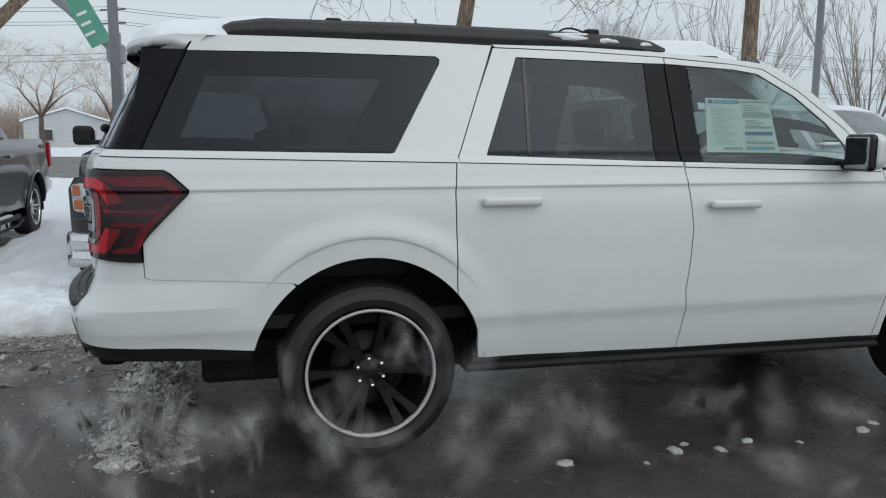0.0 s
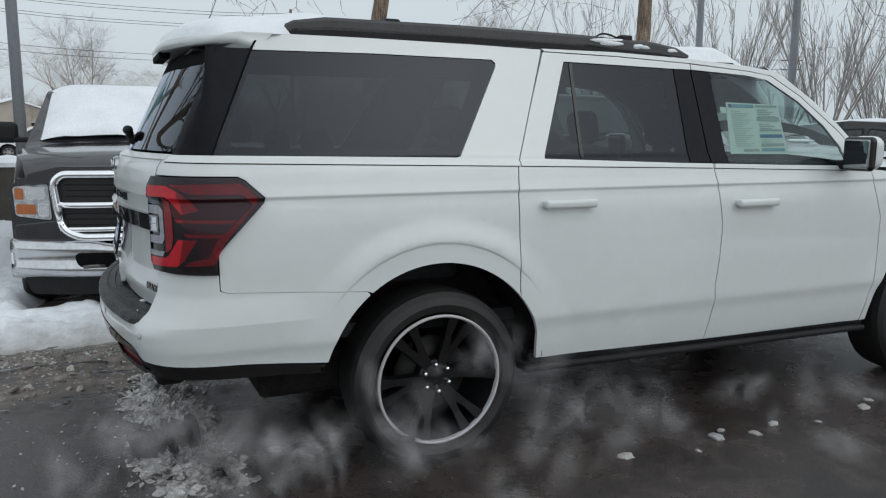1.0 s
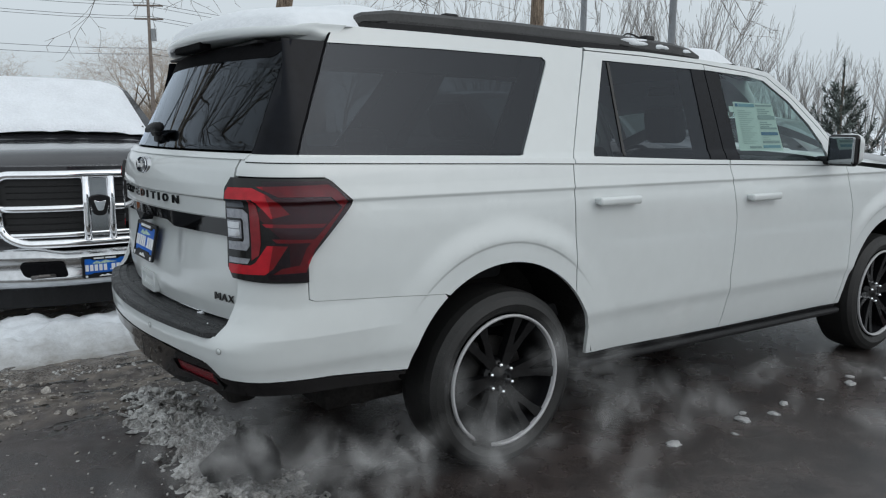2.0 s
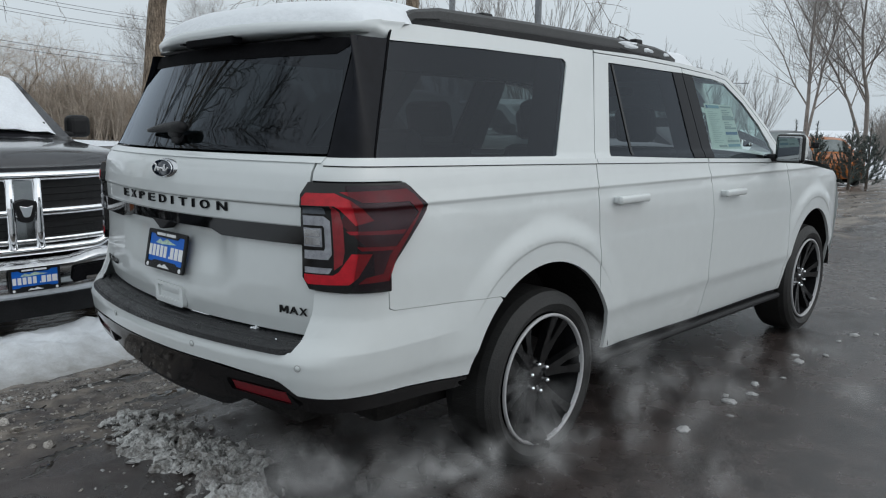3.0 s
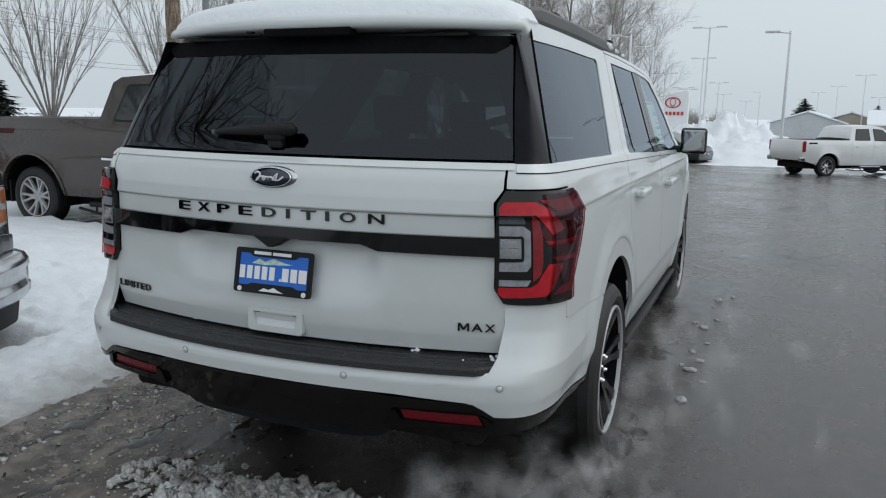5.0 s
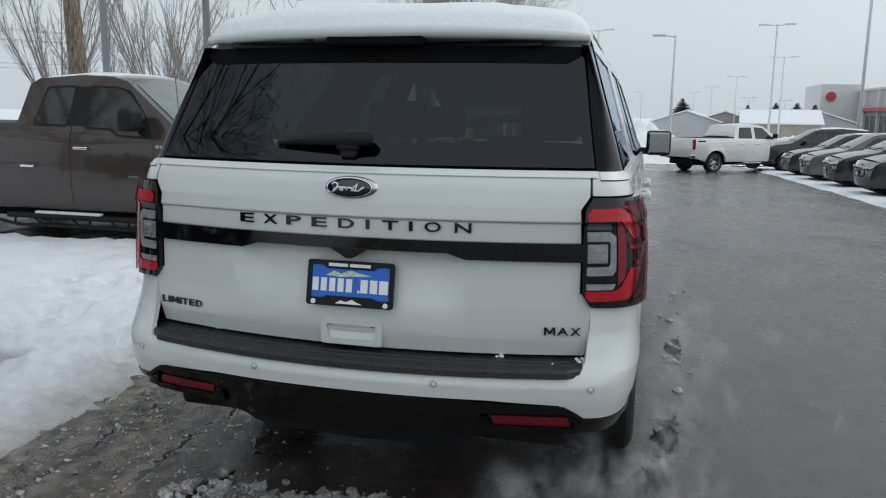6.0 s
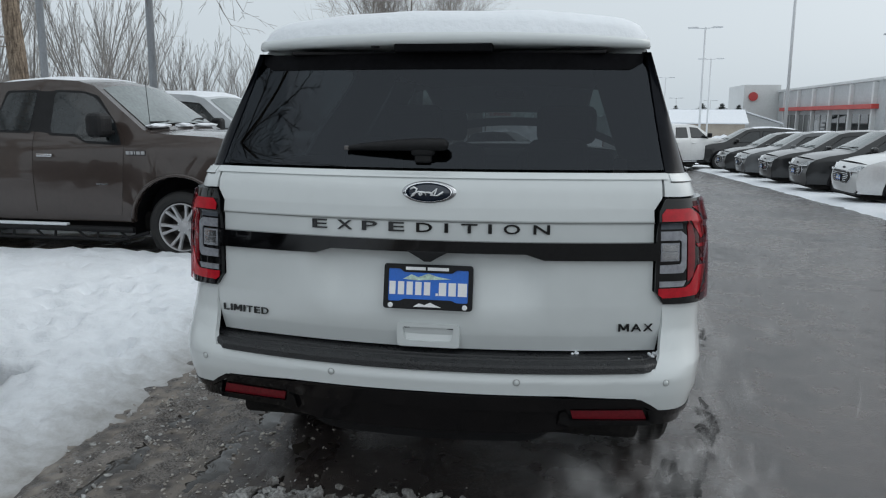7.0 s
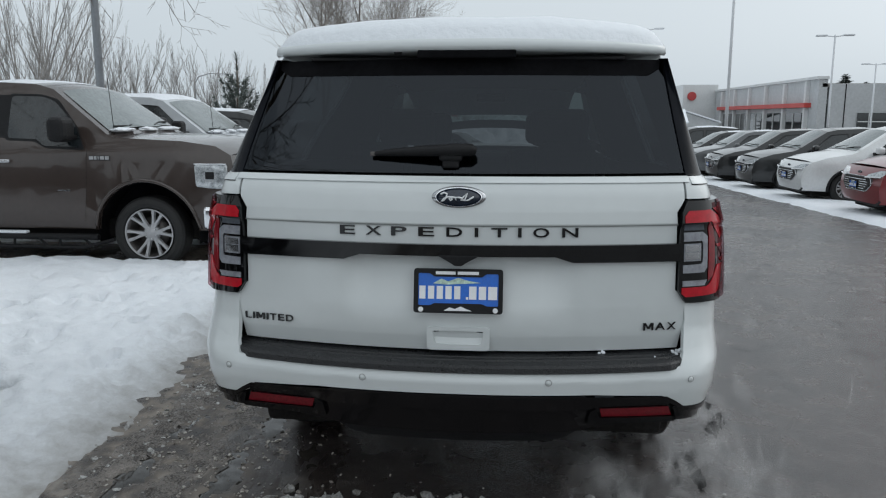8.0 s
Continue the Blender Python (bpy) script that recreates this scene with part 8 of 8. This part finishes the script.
for kind, protos, lab in (("vase", VASE, "bare multi-stemmed tree with upright twigs"), ("open", OPEN, "tall bare tree with open branches"), ("tan", TAN, "bare spreading tree with tan twigs")):
    for i, (b, d, s) in enumerate(SPOTS[kind]):
        x, y = out(b, d)
        m = pose(x, y, ground_z(x, y), 0, 0, rnd.uniform(0, 360)) @ Matrix.Scale(s, 4)
        p = protos[i % 2]
        if i < 2:
            p.matrix_basis = m
            tagged(p, lab, "tree", "background trees")
        else:
            copy_thing(p, m)

SPR = spruce(71, 9.0, 2.9)
first = True
for b, d, s, lab in ((54.2, 57, 1.0, "dark spruce across the street"), (53.0, 62, 1.15, "dark spruce across the street"), (58.6, 64, 0.95, "dark spruce across the street"), (62.0, 70, 0.7, "dark spruce across the street"), (86.0, 90, 0.6, "dark spruce across the street"), (-2.45, 128, 1.32, "hazy dark conifer beyond the houses"), (-6.8, 132, 1.12, "hazy dark conifer beyond the houses"), (-8.6, 132, 1.2, "hazy dark conifer beyond the houses"), (-9.9, 132, 1.2, "hazy dark conifer beyond the houses"), (-11.0, 134, 1.15, "hazy dark conifer beyond the houses"), (-21.5, 150, 2.3, "hazy dark conifer behind the showroom"), (-22.7, 150, 2.0, "hazy dark conifer behind the showroom"), (-25.3, 150, 2.2, "hazy dark conifer behind the showroom")):
    x, y = out(b, d)
    m = pose(x, y, ground_z(x, y), 0, 0, b * 31) @ Matrix.Diagonal((s * 0.98, s * 0.98, s * 0.7, 1))
    if first:
        SPR.matrix_basis, ob, first = m, SPR, False
    else:
        ob = copy_thing(SPR, m)
    tagged(ob, lab, "tree", "conifers")
PINE = pine(77, 2.3)
for i, (b, d) in enumerate(((16.4, 30), (15.2, 31), (13.0, 30), (12.1, 31.5), (23.4, 26.9))):
    x, y = out(b, d)
    m = pose(x, y, ground_z(x, y), 0, 0, b * 50) @ Matrix.Scale(1.75 if b > 20 else 1.0, 4)
    ob = PINE if i == 0 else PINE
    if i == 0:
        PINE.matrix_basis = m
        tagged(PINE, "young dark pine at the lot's edge", "tree", "young pines")
    else:
        copy_thing(PINE, m)


def lamp_post(x, y, height, heads, material=POLE_WHITE, r=0.09, turn=0.0, lab="tall white lot lamp post"):
    ob = tagged(empty("lamp_post", pose(x, y, ground_z(x, y), 0, 0, turn)), lab, "lamp post", "lot lamp posts")
    part("pole", tube([(0, 0, -0.1), (0, 0, height * 0.5), (0, 0, height)], [r, r * 0.85, r * 0.65], 12), material, ob, smooth=True)
    foot = part("pole_base", lathe([(r * 2.2, 0.0), (r * 2.2, 0.5), (r * 2.0, 0.55), (r, 0.56)], 16), WALL_GREY, ob)
    foot.matrix_basis = pose(0, 0, 0, 90)
    for a in heads:
        c, s = math.cos(radians(a)), math.sin(radians(a))
        part("arm", tube([(0, 0, height - 0.12), (c * 0.55, s * 0.55, height - 0.05)], 0.035, 6), material, ob)
        part("lamp_head", box(0.72, 0.34, 0.12, (c * 0.85, s * 0.85, height - 0.03), 0.04, turn=pose(0, 0, 0, 0, 0, a)), material, ob)
    return ob


for x, y, h, heads in ((41.8, 6.9, 7.6, (110,)), (41.0, 5.6, 6.9, (90,)), (51.1, 5.7, 7.4, (80,)), (56.5, 2.5, 9.3, (80, 260)), (76.4, 4.2, 8.7, (80, 260)), (40.7, -2.5, 6.9, (90,)), (96.5, 3.7, 7.2, (80, 260)), (116.5, 4.0, 6.4, (80, 260)), (136.7, -0.8, 7.3, (80,)), (146.6, 1.5, 6.0, (80, 260)), (91.2, 7.2, 6.4, (80, 260)), (96.3, 7.2, 6.4, (80, 260)), (71.1, 7.1, 7.0, (80, 260)), (55.6, -9.8, 9.4, (80, 260)), (75.3, -13.6, 8.8, (80, 260)), (39.0, -11.5, 12.2, (80, 260)), (105.7, -12.9, 8.5, (80, 260)), (125.9, -11.5, 7.9, (80, 260)), (146.0, -10.1, 7.6, (80, 260)), (161.1, -8.4, 6.6, (80, 260)), (135.2, -18.2, 6.5, (80, 260)), (144.3, -25.4, 6.3, (80, 260)), (52.1, -21.8, 8.4, (80, 260)), (69.4, -32.2, 7.9, (80, 260))):
    lamp_post(x, y, h, heads)
lamp_post(14.65, 10.1, 13.0, (90,), POLE_GREY, 0.105, 0, "thick grey steel lamp post by the snow")
lamp_post(13.9, 12.6, 12.0, (60,), POLE_GREY, 0.10, 0, "thick grey steel lamp post by the snow")
lamp_post(-2.2, 7.9, 9.0, (90,), POLE_GREY, 0.08, 0, "thick grey steel lamp post by the snow")
x, y = out(24.0, 85)
street = tagged(empty("street_lamp", pose(x, y, ground_z(x, y))), "curved-arm street lamp beyond the trees", "street lamp")
part("pole", tube([(0, 0, 0), (0, 0, 6.5), (0.3, -0.3, 7.2), (1.2, -1.2, 7.6), (2.6, -2.6, 7.6)], [0.1, 0.08, 0.06, 0.05, 0.05], 8), POLE_GREY, street, smooth=True)
part("lamp_head", box(0.7, 0.25, 0.12, (2.8, -2.8, 7.58), 0.04, turn=pose(0, 0, 0, 0, 0, -45)), POLE_GREY, street)

# mast with a hanging green street sign
mast = tagged(empty("sign_mast", pose(-3.95, 21.2, -0.8)), "grey steel mast arm carrying a green street sign", "sign")
part("mast_pole", tube([(0, 0, -0.1), (0, 0, 2.5), (0, 0, 4.8)], [0.2, 0.185, 0.17], 14), POLE_GREY, mast, smooth=True)
part("mast_collar", box(0.5, 0.5, 0.55, (0, 0, 4.75), 0.06), POLE_GREY, mast)
part("mast_arm", tube([(0, 0, 4.85), (-1.2, -0.5, 6.0), (-4.0, -1.6, 8.3)], [0.16, 0.15, 0.11], 12), POLE_GREY, mast, smooth=True)
sg = part("street_sign", box(0.62, 0.03, 1.75, (-0.72, -0.55, 5.75), 0.01, turn=pose(0, 0, 0, 0, -28, 8)), SIGN_GREEN, mast, "green street sign")
for k in range(4):
    part("sign_bar", box(0.3, 0.01, 0.08, (-0.9 + 0.1 * k, -0.572, 6.1 - 0.28 * k), 0, turn=pose(0, 0, 0, 0, -28, 8)), SIGN_WHITE, sg)

# wooden utility poles and their wires
POLES = [(-40, 66), (-10, 66), (15.7, 66), (45, 66), (78, 66)]
for x, y in POLES:
    up = tagged(empty("utility_pole", pose(x, y, ground_z(x, y))), "weathered wooden utility pole with cross-arms", "utility pole", "utility poles")
    part("pole", tube([(0, 0, -0.2), (0, 0, 6), (0, 0, 12.5)], [0.19, 0.16, 0.12], 10), POLE_WOOD, up, smooth=True)
    for z in (11.9, 10.8):
        part("cross_arm", box(0.12, 2.4, 0.14, (0, 0, z), 0.01, turn=pose(0, 0, 0, 0, 0, 60)), POLE_WOOD, up)
    part("transformer", tube([(0.3, -0.1, 9.0), (0.3, -0.1, 10.0)], 0.24, 12), POLE_GREY, up)
for z, dy in ((12.0, -0.9), (12.0, 0.9), (10.9, -0.9), (10.9, 0.9), (8.4, 0.1), (7.9, 0.0)):
    for (xa, ya), (xb, yb) in zip(POLES, POLES[1:]):
        pts = [(xa + (xb - xa) * t, ya + (yb - ya) * t + dy, z - 1.2 * 4 * t * (1 - t) * 0.5 + ground_z(xa + (xb - xa) * t, ya)) for t in np.linspace(0, 1, 9)]
        tagged(part("overhead_wire", tube(pts, 0.022, 4), WIRE), "slack dark overhead wire", "cable", "overhead wires")

# small street sign on a post, across the lot
x, y = out(60.3, 34)
ps = tagged(empty("post_sign", pose(x, y, ground_z(x, y), 0, 0, -40)), "small white post sign by the street", "sign")
part("post", tube([(0, 0, 0), (0, 0, 2.4)], 0.035, 8), POLE_GREY, ps)
part("sign_panel", box(0.45, 0.02, 0.9, (0, -0.04, 2.0), 0.01), SIGN_WHITE, ps)

# bin in the snow behind the charcoal pickup
bn = tagged(empty("litter_bin", pose(-2.55, 9.9, 0.05)), "brown litter bin with a cap of snow", "bin")
part("bin_body", lathe([(0.0, 0.0), (0.28, 0.0), (0.32, 0.85), (0.34, 0.9)], 20), mat("brown_bin", (0.06, 0.055, 0.045), 0.7, grain=4, spread=0.2), bn)
part("bin_snow", lathe([(0.36, 0.88), (0.37, 0.95), (0.3, 1.02), (0.0, 1.06)], 20), SNOW_FINE, bn)
for c in bn.children:
    c.matrix_basis = pose(0, 0, 0, 90)

# an orange and a grey vehicle by the lot's edge
orange_car, ho = vehicle("parked_suv", "orange boxy SUV parked by the snow", "car", CROSSOVER, P_ORANGE, pose(*out(15.0, 35), ground_z(30, 0), 0, 0, 215) @ Matrix.Diagonal((0.95, 1.0, 1.1, 1)), "")
gp, gph = vehicle("pickup_truck", "dark grey pickup seen past the bonnet", "pickup", PICKUP, P_GREY, pose(*out(17.3, 30), ground_z(24, 0), 0, 0, 200), "parked pickups", rim=CHROME_DULL)

# dealership pylon sign
x, y = out(6.0, 80)
py = tagged(empty("pylon_sign", pose(x, y, ground_z(x, y), 0, 0, -96)), "white dealership pylon with plain red emblem", "sign")
part("pylon_body", prism([(-1.5, 0.0), (1.5, 0.0), (1.5, 5.4), (1.2, 5.6), (-1.5, 5.0)], 0.5, None, 0.04), SIGN_WHITE, py)
ring = lathe([(0.62, -0.3), (0.5, -0.3), (0.5, -0.26), (0.62, -0.26), (0.62, -0.3)], 32)
bmesh.ops.transform(ring, matrix=Matrix.Translation((0, 0, 4.4)) @ Matrix.Diagonal((1.25, 1, 0.85, 1)), verts=ring.verts)
part("emblem_ring", ring, SIGN_RED, py)
ring = lathe([(0.42, -0.3), (0.33, -0.3), (0.33, -0.26), (0.42, -0.26), (0.42, -0.3)], 28)
bmesh.ops.transform(ring, matrix=Matrix.Translation((0, 0, 4.45)) @ Matrix.Diagonal((0.7, 1, 1.0, 1)), verts=ring.verts)
part("emblem_ring", ring, SIGN_RED, py)
for k in range(6):
    part("sign_bar", box(0.27, 0.03, 0.34, (-0.95 + 0.38 * k, -0.27, 3.35)), SIGN_RED, py)


def showroom():
    """The low grey and white showroom at the far side of the lot."""
    z0 = -1.55
    ob = tagged(empty("showroom", pose(0, 0, z0)), "long grey showroom with a red fascia line and white tower", "building")
    part("front_wall", box(46, 1.0, 7.6, (113, -35.6, 3.8), 0.03), WALL_GREY, ob)
    part("end_wall", box(1.0, 48, 7.0, (90.2, -60.4, 3.5), 0.03), WALL_GREY, ob)
    part("back_wall", box(60, 1.0, 7.0, (120, -85, 3.5)), WALL_GREY, ob)
    part("flat_roof", box(60, 49, 0.4, (120, -60, 6.85)), ROOF_TILE, ob)
    part("parapet", box(46.4, 1.3, 0.35, (113, -35.5, 7.7), 0.03), WALL_WHITE, ob)
    part("tower", box(13, 6, 8.8, (143, -32.5, 4.4), 0.05), WALL_WHITE, ob)
    part("tower_doorway", box(6, 0.3, 4.0, (143, -29.4, 2.0)), WINDOW, ob)
    em = part("tower_emblem", lathe([(0, 0.3), (0.75, 0.3), (0.75, 0.0)], 24), SIGN_RED, ob)
    em.matrix_basis = pose(136.4, -31.0, 6.8, 0, 0, 90)
    part("red_fascia", box(40, 1.4, 0.55, (112, -35.0, 4.6), 0.03), STRIPE_RED, ob)
    for k in range(6):
        part("pilaster", box(0.6, 0.5, 7.4, (93 + 7.6 * k, -34.9, 3.7), 0.03), WALL_WHITE, ob)
    for k in range(5):
        w = part("shop_window", box(5.4, 0.2, 3.2, (97 + 7.6 * k, -35.0, 2.1)), WINDOW, ob)
        part("window_frame", box(0.12, 0.3, 3.2, (97 + 7.6 * k, -34.95, 2.1)), WALL_WHITE, w)
    for y in (-42, -52, -62, -72):
        w = part("end_window", box(0.2, 5.0, 3.0, (89.65, y, 2.2)), WINDOW, ob)
        for dz in (-0.5, 0.5):
            part("glazing_bar", box(0.26, 5.0, 0.12, (89.62, y, 2.2 + dz)), WALL_WHITE, w)
        for dy in (-1.25, 1.25):
            part("glazing_bar", box(0.26, 0.12, 3.0, (89.62, y + dy, 2.2)), WALL_WHITE, w)
    for k in range(7):
        part("panel_joint", box(0.06, 0.1, 7.0, (89.68, -38 - 6.5 * k, 3.5)), DARK, ob)


showroom()


def house(x, y, w, d, h, turn, wall, lab):
    ob = tagged(empty("house", pose(x, y, ground_z(x, y), 0, 0, turn)), lab, "house", "far houses")
    part("house_wall", box(w, d, h, (0, 0, h / 2)), wall, ob)
    part("gable", prism([(-w / 2, h), (w / 2, h), (0, h + w * 0.16)], d, None), wall, ob)
    for s in (1, -1):
        part("roof", box(w * 0.58, d + 0.8, 0.18, (s * w * 0.26, 0, h + w * 0.08 + 0.12), 0.02, turn=pose(0, 0, 0, 0, s * 17.7)), SNOW_FINE, ob, "snow-covered roof slope")
    for dx in (-w * 0.25, w * 0.25):
        wn = part("house_window", box(1.2, 0.2, 1.1, (dx, -d / 2 - 0.02, h * 0.55)), WINDOW, ob)
        part("window_frame", box(1.36, 0.12, 0.1, (dx, -d / 2 - 0.06, h * 0.55 + 0.6)), WALL_WHITE, wn)
    return ob


for b, d, w, dp, h, turn, wall, lab in ((-3.0, 122, 9, 20, 2.4, 84, WALL_GREY, "low grey house under a snowy roof"), (-5.4, 124, 9, 20, 2.4, 84, HOUSE_TAN, "low tan house under a snowy roof"), (-8.8, 110, 10, 9, 2.4, 174, HOUSE_TAN, "tan gabled house with snowy roof"), (-11.0, 122, 9, 18, 2.4, 84, WALL_GREY, "low grey house under a snowy roof"), (94.5, 95, 9, 14, 3.0, 20, HOUSE_TAN, "tan house across the street with snowy roof"), (99.5, 92, 8, 12, 3.0, 10, WALL_GREY, "grey house across the street with snowy roof")):
    x, y = out(b, d)
    house(x, y, w, dp, h, turn, wall, lab)

# brown thicket that closes the view across the street
def thicket(b0, b1, d, h, n, seed):
    r = random.Random(seed)
    bm = bmesh.new()
    for _ in range(n):
        b = r.uniform(b0, b1)
        x, y = out(b, d * r.uniform(0.9, 1.14))
        hh = h * (0.62 + 0.38 * nz(b * 0.7, seed, 1.0, 5) + 0.25 * nz(b * 2.3, seed, 1.0, 9)) * r.uniform(0.6, 1.08)
        p = Vector((x, y, ground_z(x, y)))
        dv = Vector((r.uniform(-0.3, 0.3), r.uniform(-0.3, 0.3), 1)).normalized()
        m = p + dv * hh * 0.6
        twig_tube(bm, p, m, 0.045, 0.025, 3)
        for _k in range(9):
            a = p.lerp(m, r.uniform(0.25, 1))
            e = a + Vector((r.uniform(-1, 1), r.uniform(-1, 1), r.uniform(0.2, 1.2))) * hh * r.uniform(0.10, 0.26)
            twig_tube(bm, a, e, 0.02, 0, 3)
            for _j in range(2):
                twig_tube(bm, a.lerp(e, r.uniform(0.3, 1)), e + Vector((r.uniform(-1, 1), r.uniform(-1, 1), r.uniform(-0.2, 1))) * hh * 0.09, 0.012, 0, 3)
    return bm


tagged(part("thicket", thicket(63, 84, 96, 12.5, 1300, 5), TWIG_TAN), "dense brown leafless thicket across the street", "bushes", kind="stuff")
tagged(part("thicket", thicket(63.6, 73.5, 84, 14.0, 1150, 15), TWIG_TAN), "tall dense brown leafless thicket across the street", "bushes", kind="stuff")
tagged(part("thicket", thicket(84, 112, 98, 12.0, 1500, 6), TWIG_TAN), "low brown leafless thicket across the street", "bushes", kind="stuff")
tagged(part("thicket", thicket(40, 62, 105, 4.0, 700, 8), TWIG), "low grey leafless thicket across the street", "bushes", kind="stuff")
tagged(part("thicket", thicket(2, 40, 150, 5.0, 900, 7), TWIG), "far grey tree line", "bushes", kind="stuff")
tagged(part("thicket", thicket(6.0, 13.5, 92, 12.0, 700, 12), TWIG_GREY), "tall grey leafless trees along the lot", "bushes", kind="stuff")
tagged(part("thicket", thicket(3.0, 7.0, 125, 8.0, 350, 13), TWIG_GREY), "far grey leafless trees", "bushes", kind="stuff")
